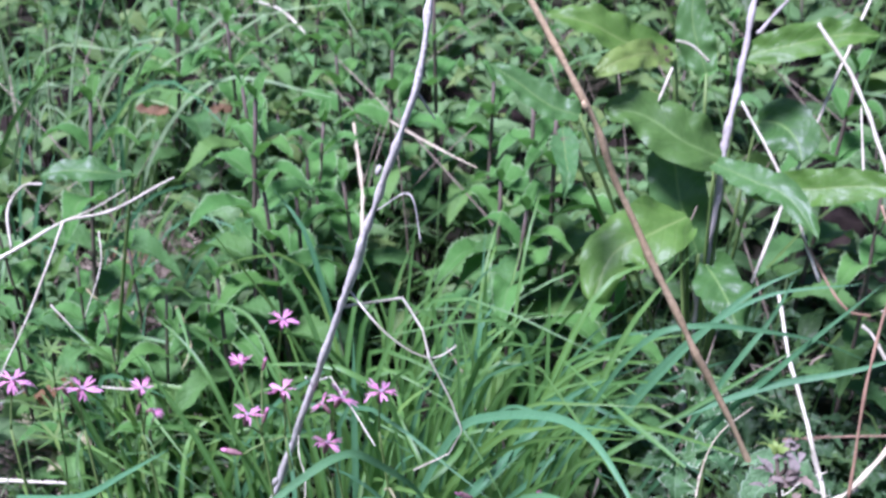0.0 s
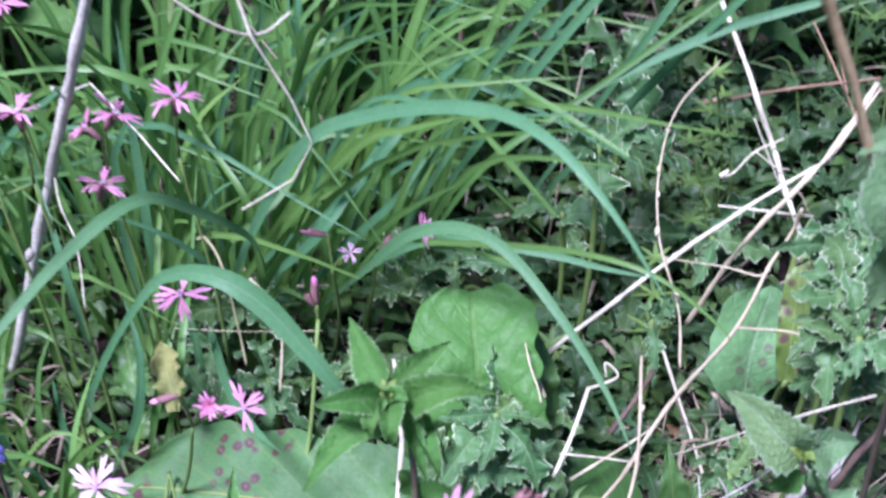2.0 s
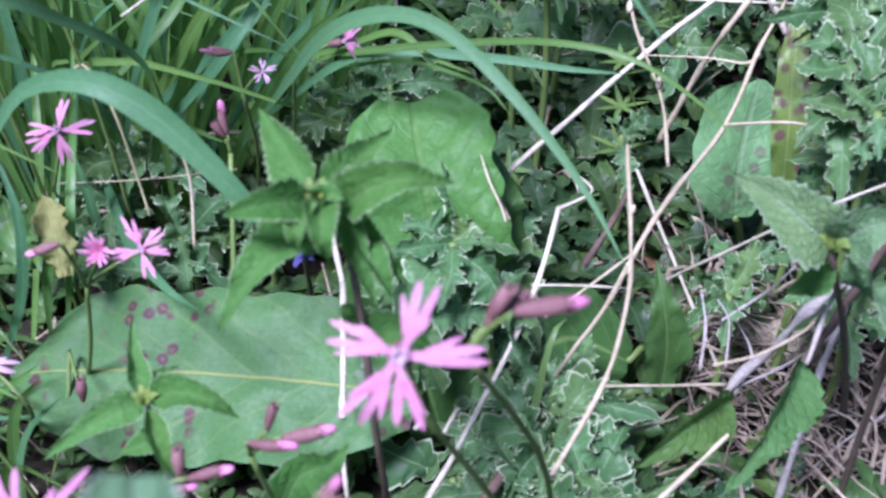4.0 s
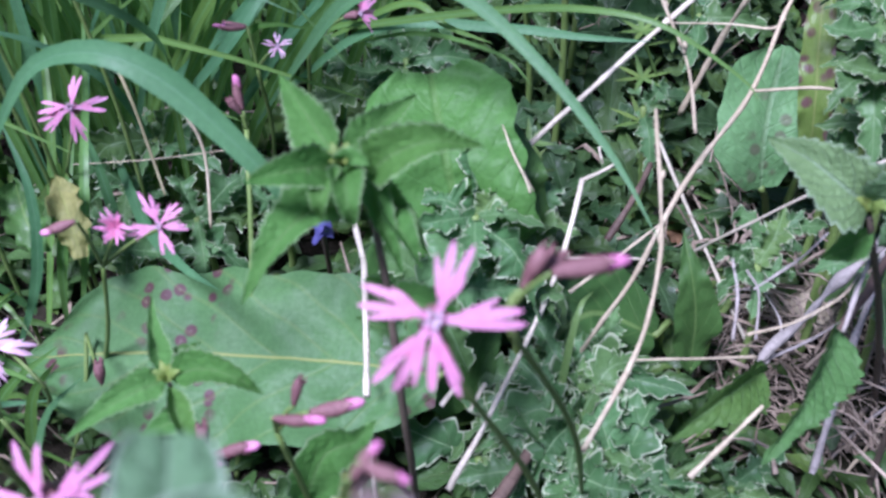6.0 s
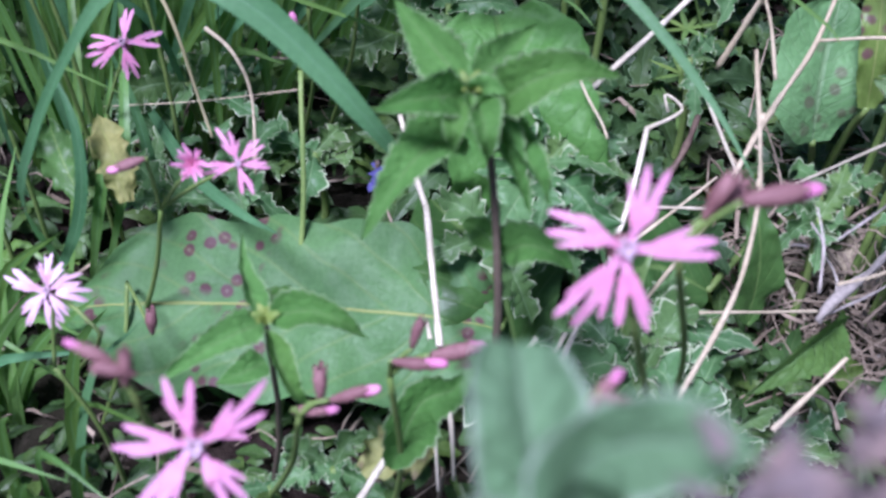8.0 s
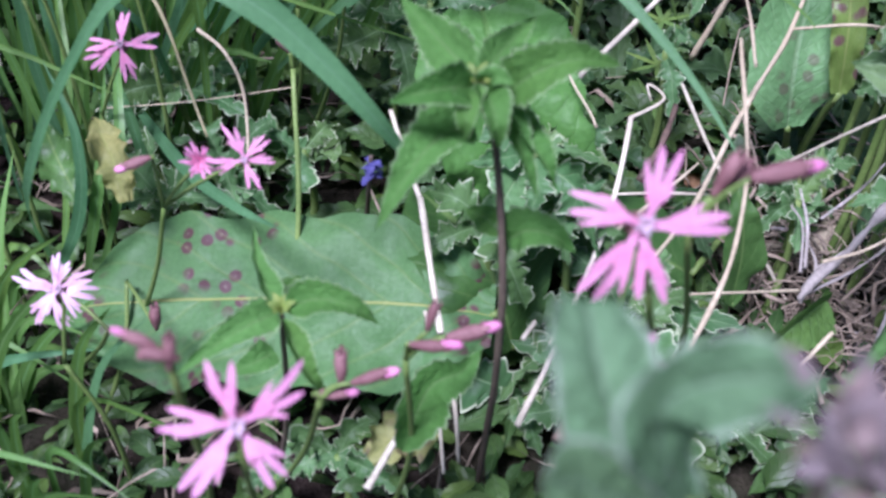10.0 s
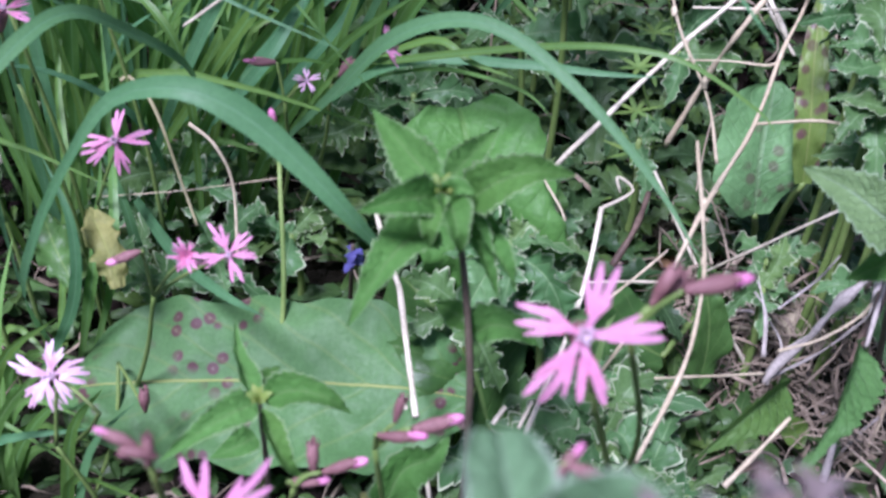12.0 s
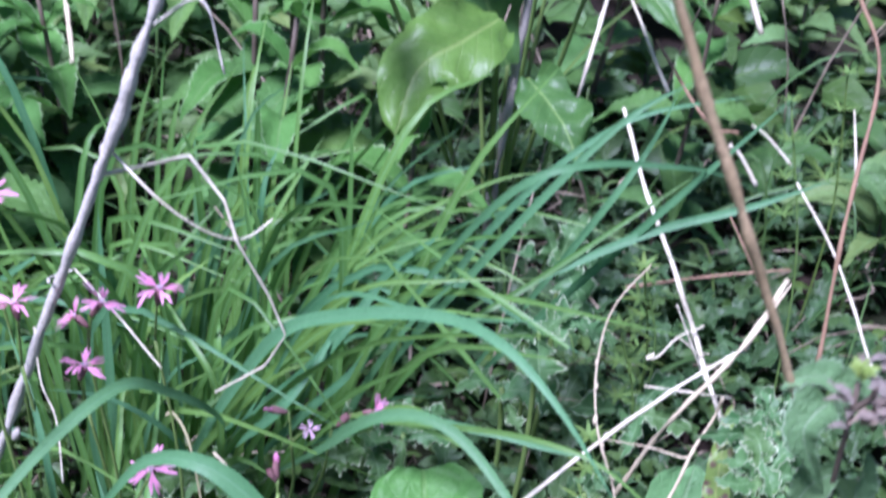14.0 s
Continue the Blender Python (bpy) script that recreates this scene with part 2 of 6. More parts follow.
M_DRY_BLADE = leaf_material("withered grass blade", (0.25, 0.26, 0.12), (0.40, 0.38, 0.21), (0.36, 0.35, 0.18), veins=0, rough=0.6, relief=0.3, vary=0.3)
M_STICK = stalk_material("dry buff stalk", (0.40, 0.35, 0.21), (0.58, 0.53, 0.345), 0.7, 140, 0.6)
M_GREY = stalk_material("weathered grey stick", (0.30, 0.28, 0.225), (0.47, 0.45, 0.385), 0.75, 120, 0.8)
M_TWIG = stalk_material("grey brown twig", (0.40, 0.39, 0.30), (0.60, 0.59, 0.48), 0.75, 110, 0.9)
M_BROWN = stalk_material("orange brown stem", (0.40, 0.30, 0.145), (0.56, 0.44, 0.24), 0.6, 100, 0.5)
M_MAUVE = leaf_material("pale mauve bract", (0.15, 0.135, 0.105), (0.25, 0.215, 0.18), (0.20, 0.22, 0.15), veins=6, rough=0.65, relief=0.6, vary=0.4)
# M_DOCK as it looks with light behind it: the yellow glow is in the colour
M_DOCK_LIT = leaf_material("backlit dock leaf", (0.070, 0.165, 0.022), (0.112, 0.225, 0.038), (0.18, 0.28, 0.07), veins=8, rough=0.42, relief=0.35, through_light=0.35, vary=0.2, gloss=0.35, net=0.4, cell=110)
M_RED = stalk_material("reddish stem", (0.21, 0.13, 0.075), (0.34, 0.225, 0.125), 0.55, 120, 0.4)
M_DARKSTEM = stalk_material("dark brown stem", (0.095, 0.066, 0.048), (0.17, 0.125, 0.085), 0.6, 120, 0.5)
M_LITTER = stalk_material("dry litter", (0.15, 0.12, 0.075), (0.42, 0.36, 0.25), 0.8, 90, 0.6, island=True)


def soil_material():
    mat, nt, bsdf, out = start("dark soil")
    broad, mid, fine = noise_tex(nt, 3, 4), noise_tex(nt, 45, 5), noise_tex(nt, 420, 5)
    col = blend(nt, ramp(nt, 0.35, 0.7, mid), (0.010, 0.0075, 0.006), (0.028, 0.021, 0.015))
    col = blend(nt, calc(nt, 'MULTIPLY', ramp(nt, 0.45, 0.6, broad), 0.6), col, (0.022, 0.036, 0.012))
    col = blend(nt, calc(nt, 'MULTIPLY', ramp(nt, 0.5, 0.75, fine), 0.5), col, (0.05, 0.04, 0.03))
    nt.links.new(col, bsdf.inputs["Base Color"])
    bsdf.inputs["Roughness"].default_value = 0.95
    bsdf.inputs["Specular IOR Level"].default_value = 0.1
    bump = nt.nodes.new("ShaderNodeBump")
    bump.inputs["Strength"].default_value = 0.9
    bump.inputs["Distance"].default_value = 0.006
    nt.links.new(calc(nt, 'ADD', mid, calc(nt, 'MULTIPLY', fine, 0.4)), bump.inputs["Height"])
    nt.links.new(bump.outputs[0], bsdf.inputs["Normal"])
    return mat


M_SOIL = soil_material()
UP = Vector((0.0, 0.0, 1.0))
FACE = Vector((0.0, -0.55, 0.83))   # the side that most leaves turn to, out of the bank to the light


# ---- shapes ----
def height(x, y):
    """The soil's height."""
    bank = max(0.0, y - 0.75) * 0.06 + max(0.0, y - 2.6) * 0.05
    return -0.03 + bank + 0.014 * noise.noise(Vector((x * 4.0, y * 4.0, 0.3))) + 0.006 * noise.noise(Vector((x * 17.0, y * 17.0, 1.3)))


def spline(pts, n):
    """n points along a smooth line through pts."""
    p = [Vector(q) for q in pts]
    if len(p) == 2:
        return [p[0].lerp(p[1], i / (n - 1)) for i in range(n)]
    p = [2 * p[0] - p[1]] + p + [2 * p[-1] - p[-2]]
    out = []
    for i in range(n):
        s = i / (n - 1) * (len(p) - 3)
        k = min(int(s), len(p) - 4)
        f = s - k
        a, b, c, d = p[k:k + 4]
        out.append(0.5 * (2 * b + (c - a) * f + (2 * a - 5 * b + 4 * c - d) * f * f + (3 * b - a - 3 * c + d) * f ** 3))
    return out


def polyline(pts, n):
    """n points along pts with sharp bends."""
    p = [Vector(q) for q in pts]
    lens = [(p[i + 1] - p[i]).length for i in range(len(p) - 1)]
    out, total = [], sum(lens)
    for i in range(n):
        d, k = total * i / (n - 1), 0
        while k < len(lens) - 1 and d > lens[k]:
            d -= lens[k]
            k += 1
        out.append(p[k].lerp(p[k + 1], min(1.0, d / lens[k])))
    return out


class Shape:
    """Points, faces and surface coordinates that grow into one mesh."""

    def __init__(self):
        self.v, self.f, self.uv = [], [], []

    def grid(self, rows, uvs, closed=False):
        """rows: equally long lists of points."""
        o, m = len(self.v), len(rows[0])
        for r, q in zip(rows, uvs):
            self.v += [tuple(p) for p in r]
            self.uv += q
        for i in range(len(rows) - 1):
            for j in range(m if closed else m - 1):
                a, b = o + i * m + j, o + i * m + (j + 1) % m
                self.f.append((a, b, b + m, a + m))
        return self

    def cap(self, centre, ring_start, m, flip=False):
        c = len(self.v)
        self.v.append(tuple(centre))
        self.uv.append((0.5, 0.5))
        for j in range(m):
            a, b = ring_start + j, ring_start + (j + 1) % m
            self.f.append((c, b, a) if not flip else (c, a, b))

    def tube(self, pts, r0, r1, n=12, sides=6, knots=0.0, seed=0, bulge=None, bent=False):
        rows, uvs = [], []
        path = polyline(pts, n) if bent else spline(pts, n)
        ref = Vector((0.31, 0.17, 0.93))
        for i, p in enumerate(path):
            t = (path[min(i + 1, n - 1)] - path[max(i - 1, 0)]).normalized()
            a = t.cross(ref)
            if a.length < 0.05:
                a = t.cross(Vector((1, 0, 0)))
            a.normalize()
            b = t.cross(a)
            s = i / (n - 1)
            r = r0 + (r1 - r0) * s
            if bulge:
                r *= bulge(s)
            if knots:
                r *= 1 + knots * noise.noise(p * 90 + Vector((seed, 0, 0)))
                p = p + (a * noise.noise(p * 40 + Vector((seed, 5, 0))) + b * noise.noise(p * 40 + Vector((0, seed, 9)))) * r * 0.5
            rows.append([p + (a * math.cos(k * 2 * math.pi / sides) + b * math.sin(k * 2 * math.pi / sides)) * r for k in range(sides)])
            uvs.append([(s, k / sides) for k in range(sides)])
        o = len(self.v)
        self.grid(rows, uvs, True)
        self.cap(path[0], o, sides)
        self.cap(path[-1], o + (n - 1) * sides, sides, True)
        return self

    def ribbon(self, pts, width, face=FACE, fold=0.25, n=14, twist=0.0, profile=None, cols=3):
        """A blade along pts, that turns its flat side to face."""
        path = spline(pts, n)
        rows, uvs = [], []
        face = Vector(face)
        for i, p in enumerate(path):
            t = (path[min(i + 1, n - 1)] - path[max(i - 1, 0)]).normalized()
            s = i / (n - 1)
            side = t.cross(face)
            if side.length < 0.02:
                side = t.cross(Vector((1, 0.2, 0)))
            side.normalize()
            if twist:
                side = Matrix.Rotation(twist * s, 3, t) @ side
            up = side.cross(t)
            w = width * 0.5 * (profile(s) if profile else min(1.0, 0.55 + 1.6 * s) * (1 - s ** 2.6) + 0.012)
            row = []
            for j in range(cols):
                q = 2 * j / (cols - 1) - 1
                row.append(p + side * q * w + up * (abs(q) * w * fold))
            rows.append(row)
            uvs.append([(s, j / (cols - 1)) for j in range(cols)])
        return self.grid(rows, uvs)

    def leaf(self, pts, width, face=FACE, kind="dock", fold=0.25, ripple=0.0, seed=0.0, nu=26, cols=7, teeth=0, cut=0.0, quilt=0.0, ragged=0.06):
        path = spline(pts, nu)
        face = Vector(face)
        length = sum((path[i + 1] - path[i]).length for i in range(nu - 1))
        rows, uvs = [], []
        for i, p in enumerate(path):
            t = (path[min(i + 1, nu - 1)] - path[max(i - 1, 0)]).normalized()
            s = i / (nu - 1)
            side = t.cross(face)
            if side.length < 0.02:
                side = t.cross(Vector((1, 0.2, 0)))
            side.normalize()
            up = side.cross(t)
            if kind == "dock":
                w = math.sin(math.pi * min(1, 0.06 + s * 0.94)) ** 0.5 * (1.0 - 0.25 * s)
            elif kind == "broad":
                w = min(1.0, 0.35 + 2.2 * s) * (1 - max(0.0, s - 0.72) ** 2 * 11.5)
                w = max(w, 0.02)
            elif kind == "blunt":
                w = min(1.0, 0.45 + 1.8 * s) * (1 - max(0.0, s - 0.80) ** 2 * 9.0)
            elif kind == "square":
                w = min(1.0, 0.5 + 1.5 * s) * (1 - max(0.0, s - 0.86) ** 2 * 24)
            elif kind == "nettle":
                w = (min(1.0, s / 0.26) ** 0.55) * (1 - max(0.0, (s - 0.22) / 0.78) ** 1.35) + 0.01
            else:
                w = math.sin(math.pi * min(1, 0.04 + 0.96 * s)) ** 0.8 + 0.01
            row, uvr = [], []
            for j in range(cols):
                q = 2 * j / (cols - 1) - 1
                e = w * (1 + ragged * noise.noise(Vector((s * 11 + seed, 2.0 if q > 0 else 0.0, 8.0))))
                if teeth:
                    e *= 1 - cut * abs(q) ** 4 * ((s * teeth + (0.3 if q > 0 else 0.0)) % 1.0)
                y = q * e * width * 0.5
                z = abs(y) * fold
                z += ripple * width * abs(q) * noise.noise(Vector((s * length / width * 3.1 + seed, q * 1.3, seed * 1.7)))
                if quilt:
                    z += quilt * width * (abs(math.sin((s * 9 - abs(q) * 1.6) * math.pi)) * (1 - q * q * 0.5) * abs(q) ** 0.4 + 1.2 * noise.noise(Vector((s * 16 + seed, q * 7, 1.0))))
                z += 0.02 * width * noise.noise(Vector((s * 9 + seed, q * 4, 2.0)))
                row.append(p + side * y + up * z)
                uvr.append((s, 0.5 + 0.5 * q))
            rows.append(row)
            uvs.append(uvr)
        return self.grid(rows, uvs)

    def spiny(self, pts, width, face=FACE, lobes=5, seed=0.0, curl=0.2, rate=14, cols=9):
        """A thistle leaf: deep lobes, each with three spines, bent up and down in turn."""
        nu = lobes * rate + 8
        path = spline(pts, nu)
        face = Vector(face)
        rows, uvs = [], []
        def peak(ph, c, h):
            return max(0.0, 1 - abs(ph - c) / h) ** 0.65
        for i, p in enumerate(path):
            t = (path[min(i + 1, nu - 1)] - path[max(i - 1, 0)]).normalized()
            s = i / (nu - 1)
            side = t.cross(face)
            if side.length < 0.02:
                side = t.cross(Vector((1, 0.2, 0)))
            side.normalize()
            up = side.cross(t)
            w = (0.30 + 0.70 * math.sin(math.pi * min(1.0, 0.08 + s * 0.9)) ** 0.8) * (1 - s ** 5) + 0.01
            row, uvr = [], []
            for j in range(cols):
                q = 2 * j / (cols - 1) - 1
                wobble = 0.16 * noise.noise(Vector((s * 5 + seed, 2.0 if q > 0 else 0.0, 6.0)))
                run = s * lobes + (0.4 if q > 0 else 0.0) + wobble
                ph, k = run % 1.0, int(run)
                tone = 0.85 + 0.3 * noise.noise(Vector((k * 1.7 + seed, 5.0 if q > 0 else 0.0, 1.0)))
                e = max(0.34, tone * peak(ph, 0.55, 0.42), 0.80 * tone * peak(ph, 0.22, 0.20), 0.76 * tone * peak(ph, 0.86, 0.16))
                y = q * w * e * width * 0.5
                bend = (1 if (k + (q > 0)) % 2 else -0.6) * math.sin(ph * math.pi) + 0.8 * noise.noise(Vector((s * 6 + seed, q, 3.0)))
                z = abs(y) * 0.25 + curl * width * q * q * w * bend
                row.append(p + side * y + up * z + t * (abs(q) * width * 0.10 * (e - 0.4)))
                uvr.append((s, 0.5 + 0.5 * q))
            rows.append(row)
            uvs.append(uvr)
        return self.grid(rows, uvs)

    def ball(self, centre, axis, length, r, n=8, sides=8, tip=0.15, base=0.5):
        a = Vector(centre) - Vector(axis).normalized() * length * 0.5
        b = Vector(centre) + Vector(axis).normalized() * length * 0.5
        return self.tube([a, b], r, r, n, sides, bulge=lambda s: (base + (1 - base) * math.sin(min(1, s * 1.8) * math.pi / 2)) * (1 - (1 - tip) * max(0, (s - 0.45) / 0.55) ** 1.8))


def mesh_of(name, shape, material, origin=(0, 0, 0)):
    me = bpy.data.meshes.new(name)
    o = Vector(origin)
    v = np.array(shape.v, dtype=np.float32) - np.array(o, dtype=np.float32)
    me.from_pydata(v.tolist(), [], shape.f)
    layer = me.uv_layers.new(name="UVMap")
    idx = np.empty(len(me.loops), dtype=np.int32)
    me.loops.foreach_get("vertex_index", idx)
    layer.data.foreach_set("uv", np.array(shape.uv, dtype=np.float32)[idx].ravel())
    me.polygons.foreach_set("use_smooth", np.ones(len(me.polygons), dtype=bool))
    me.materials.append(material)
    me.update()
    return me


def part(name, shape, material, thing, label="", origin=None):
    """One mesh under a thing or a part; its points are given in the world."""
    top = thing
    while top.parent:
        top = top.parent
    ob = new(name, mesh_of(name, shape, material, top.location))
    ob.parent = thing
    return tagged(ob, label)


def placed(name, me, thing, m, label=""):
    """A part that shares its mesh; m is its pose in the world."""
    top = thing
    while top.parent:
        top = top.parent
    ob = new(name, me)
    ob.parent = thing
    ob.matrix_basis = Matrix.Translation(-Vector(top.location)) @ m
    return tagged(ob, label)


def thing_at(name, base, label, category, group="", kind=""):
    ob = new(name)
    ob.empty_display_size = 0.01
    ob.location = base
    return tagged(ob, label, category, group, kind)


def on_ground(p, sink=0.004):
    return Vector((p[0], p[1], height(p[0], p[1]) - sink))


def frame_of(x, z, at):
    """A pose whose x axis runs along x and whose z axis leans to z."""
    x = Vector(x).normalized()
    y = Vector(z).cross(x).normalized()
    z = x.cross(y)
    m = Matrix((x, y, z)).transposed().to_4x4()
    m.translation = at
    return m


# ---- the ground ----
def build_ground():
    def steps():
        near = list(np.arange(-1.6, 3.01, 0.05))
        far = [1.3 ** k * 0.3 for k in range(1, 22)]
        return [near[0] - f for f in reversed(far)] + near + [near[-1] + f for f in far]
    s = Shape()
    xs = [x - 0.7 for x in steps()]
    ys = steps()
    rows = [[Vector((x, y, height(x, y) if abs(x) < 3 and -2.5 < y < 4 else height(x, max(-2.5, min(y, 4))))) for x in xs] for y in ys]
    s.grid(rows, [[(x, y) for x in xs] for y in ys])
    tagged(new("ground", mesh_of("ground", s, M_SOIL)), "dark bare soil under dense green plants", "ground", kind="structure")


build_ground()


# ---- ragged robin ----
def petal_mesh(seed, material):
    rnd = random.Random(seed)
    s = Shape()
    def lift(x):
        return 0.10 * math.sin(x * 2.2) - 0.16 * x * x
    def lobe(x0, y0, x1, y1, w0, w1):
        pts = [(x0, y0, lift(x0)), ((x0 + x1) / 2, (y0 + y1) / 2 * 1.02, lift((x0 + x1) / 2) + rnd.uniform(-0.03, 0.04)), (x1, y1, lift(x1) + rnd.uniform(-0.13, 0.09))]
        s.ribbon(pts, 1.0, (0, 0, 1), 0.18, 9, 0.0, lambda q: (w0 + (w1 - w0) * q) * (1 - q ** 7) + 0.012)
    splay = rnd.uniform(0.085, 0.15)
    lobe(0.03, 0, 0.52, 0, 0.055, 0.17)
    lobe(0.28, 0.035, 1.0 + rnd.uniform(-0.10, 0.08), splay + rnd.uniform(-0.03, 0.05), 0.085, 0.115)
    lobe(0.28, -0.035, 0.94 + rnd.uniform(-0.18, 0.10), -splay + rnd.uniform(-0.05, 0.03), 0.085, 0.105)
    lobe(0.30, 0.045, 0.74 + rnd.uniform(-0.12, 0.12), 0.215 + rnd.uniform(-0.03, 0.05), 0.08, 0.05)
    if rnd.random() < 0.75:
        lobe(0.30, -0.045, 0.70 + rnd.uniform(-0.12, 0.12), -0.20 + rnd.uniform(-0.05, 0.03), 0.08, 0.05)
    return mesh_of("petal", s, material)


PETALS = [petal_mesh(k, M_PETAL) for k in range(7)]
PALE_PETALS = [petal_mesh(k + 10, M_PETAL_PALE) for k in range(3)]
EYE = Vector((0.0, -0.71, 0.71))


def flower(plant, centre, size, angles, normal=EYE, pale=False, cup=0.0, seed=0):
    """A flower head: calyx, stamens and petals. angles: turn of each petal, from the right, against the clock."""
    rnd = random.Random(seed)
    c, n = Vector(centre), Vector(normal).normalized()
    e1 = (Vector((1, 0, 0)) - n * n.x).normalized()
    e2 = n.cross(e1)
    s = Shape().tube([c - n * size * 0.34, c - n * size * 0.16, c - n * size * 0.01], size * 0.055, size * 0.07, 8, 8, bulge=lambda q: 0.75 + 0.6 * math.sin(q * 2.6))
    head = part("flower", s, M_CALYX, plant, "pink flower with a dark red calyx")
    s = Shape()
    for k in range(9):
        a = k * 0.698
        d = e1 * math.cos(a) + e2 * math.sin(a)
        s.tube([c, c + n * size * 0.05 + d * size * 0.03, c + n * size * 0.09 + d * size * (0.035 + 0.025 * (k % 2))], size * 0.008, size * 0.012, 4, 5)
    part("flower_centre", s, M_STAMEN, head, "pale stamens")
    for k, a in enumerate(angles):
        a = radians(a + rnd.uniform(-5, 5))
        d = e1 * math.cos(a) + e2 * math.sin(a)
        up = rnd.uniform(-0.22, 0.16) + cup
        x = d * math.cos(up) + n * math.sin(up)
        me = (PALE_PETALS[k % 3] if pale else PETALS[(k * 3 + seed) % 7])
        placed("petal", me, head, frame_of(x, n - d * math.tan(up) * 0.9, c) @ Matrix.Rotation(rnd.uniform(-0.35, 0.35), 4, "X") @ Matrix.Scale(size * 0.52 * rnd.uniform(0.88, 1.08), 4))
    return c - n * size * 0.34


def bud(plant, centre, axis, length=0.014, pink=True):
    a, c = Vector(axis).normalized(), Vector(centre)
    turn = c.x * 900
    bow = Vector((noise.noise(c * 70), noise.noise(c * 80), noise.noise(c * 90))) * length * 0.06
    fat = length * (0.165 + 0.03 * noise.noise(c * 200))
    s = Shape().tube([c - a * length * 0.62, c - a * length * 0.2 + bow, c + a * length * 0.22], fat, fat, 14, 10, 0.28, turn, bulge=lambda q: 0.38 + 0.64 * math.sin(min(1.0, q * 1.4) * 1.571) - 0.5 * max(0.0, q - 0.7))
    b = part("bud", s, M_CALYX, plant, "dark red bud")
    side = a.cross(Vector((0.2, 0.3, 0.9))).normalized()
    other = a.cross(side)
    for k in range(5):
        d = side * math.cos(k * 1.257 + turn) + other * math.sin(k * 1.257 + turn)
        o = c + a * length * 0.14 + d * fat * 0.72
        part("tooth", Shape().ribbon([o, o + a * length * 0.13 + d * length * 0.01, o + a * length * 0.25 - d * length * 0.015], fat * 0.8, d, 0.3, 5), M_CALYX, b)
    if pink:
        s = Shape().tube([c + a * length * 0.1, c + a * length * 0.38 - bow * 0.5, c + a * length * 0.6], fat * 0.74, fat * 0.60, 12, 9, 0.25, turn + 4, bulge=lambda q: 0.85 + 0.25 * math.sin(q * 3.0) - 0.75 * max(0.0, q - 0.72) ** 1.5 * 5)
        part("bud_tip", s, M_BUD, b, "pink folded petals")
    return c - a * length * 0.65


def ragged_robin(fork, heads=(), buds=(), foot=None, thick=0.0009, label="ragged robin with pink fringed flowers on a thin stem"):
    fork = Vector(fork)
    base = on_ground(foot or (fork.x + 0.01, fork.y + 0.01, 0))
    plant = thing_at("ragged_robin", base, label, "wildflower", "pink wildflowers")
    mid = base.lerp(fork, 0.55) + Vector((0.006, -0.006, 0.01))
    part("stem", Shape().tube([base, mid, fork], thick * 1.25, thick, 14, 6), M_FLSTEM, plant)
    ends = [flower(plant, *h[:3], **(h[3] if len(h) > 3 else {})) for h in heads]
    ends += [bud(plant, *b) for b in buds]
    for e in ends:
        part("flower_stalk", Shape().tube([fork, fork.lerp(e, 0.5) + Vector((0, 0, 0.002)), e], thick * 0.85, thick * 0.7, 8, 6), M_FLSTEM, plant)
    return plant


STAR = (90, 18, -54, 234, 162)
ragged_robin((-0.0045, 0.1749, 0.2217), [((-0.0093, 0.1738, 0.2436), 0.037, (72, 0, -78, 230, 163), dict(seed=1))], [], (0.0357, 0.2725, -0.0139))
ragged_robin((0.0055, 0.1858, 0.2298), [], [((0.0243, 0.1852, 0.2469), (1, 0.1, 0.12), 0.0138), ((0.0138, 0.1900, 0.2439), (0.5, 0.3, 0.8), 0.0125, False), ((0.0169, 0.1926, 0.2397), (0.75, 0.3, 0.5), 0.012, False)], (0.0490, 0.2999, -0.0148))
ragged_robin((-0.0947, 0.1561, 0.1845), [((-0.0950, 0.1543, 0.2075), 0.036, (97, 27, -58, 234, 167), dict(seed=2, normal=(0.1, -0.78, 0.62)))], [], (-0.1166, 0.2533, -0.0417))
ragged_robin((-0.1547, 0.2862, 0.0831), [((-0.1724, 0.2935, 0.0958), 0.029, (74, -3, -75, 225, 148), dict(pale=True, seed=3))], [], (-0.1975, 0.3551, -0.0434))
ragged_robin((-0.1600, 0.3459, 0.0427), [], [((-0.1428, 0.3094, 0.0645), (0.05, 0.3, 1), 0.012, False)], (-0.1797, 0.3253, -0.0466))
ragged_robin((-0.1674, 0.3958, 0.0893), [((-0.1515, 0.3796, 0.1369), 0.029, (84, 10, -80, 212, 175), dict(seed=4))], [], (-0.1977, 0.4712, -0.0122))
ragged_robin((-0.1353, 0.3239, 0.1061), [((-0.1020, 0.2975, 0.1521), 0.022, (110, 40, -8, -72, 195), dict(seed=5, cup=0.15)),
                               ((-0.1161, 0.2977, 0.1515), 0.019, (80, 35, -15, -60, -105, -150, 170, 125), dict(seed=6, cup=1.0))],
             [((-0.1395, 0.3060, 0.1440), (-1, -0.2, -0.25), 0.0105)], (-0.1733, 0.3623, 0.0024))
ragged_robin((-0.0869, 0.4298, 0.1161), [((-0.0768, 0.4281, 0.1286), 0.014, STAR, dict(pale=True, cup=0.5, seed=7))], [((-0.0973, 0.4346, 0.1351), (-1, 0, 0.1), 0.012)], (-0.1032, 0.4882, 0.0048))
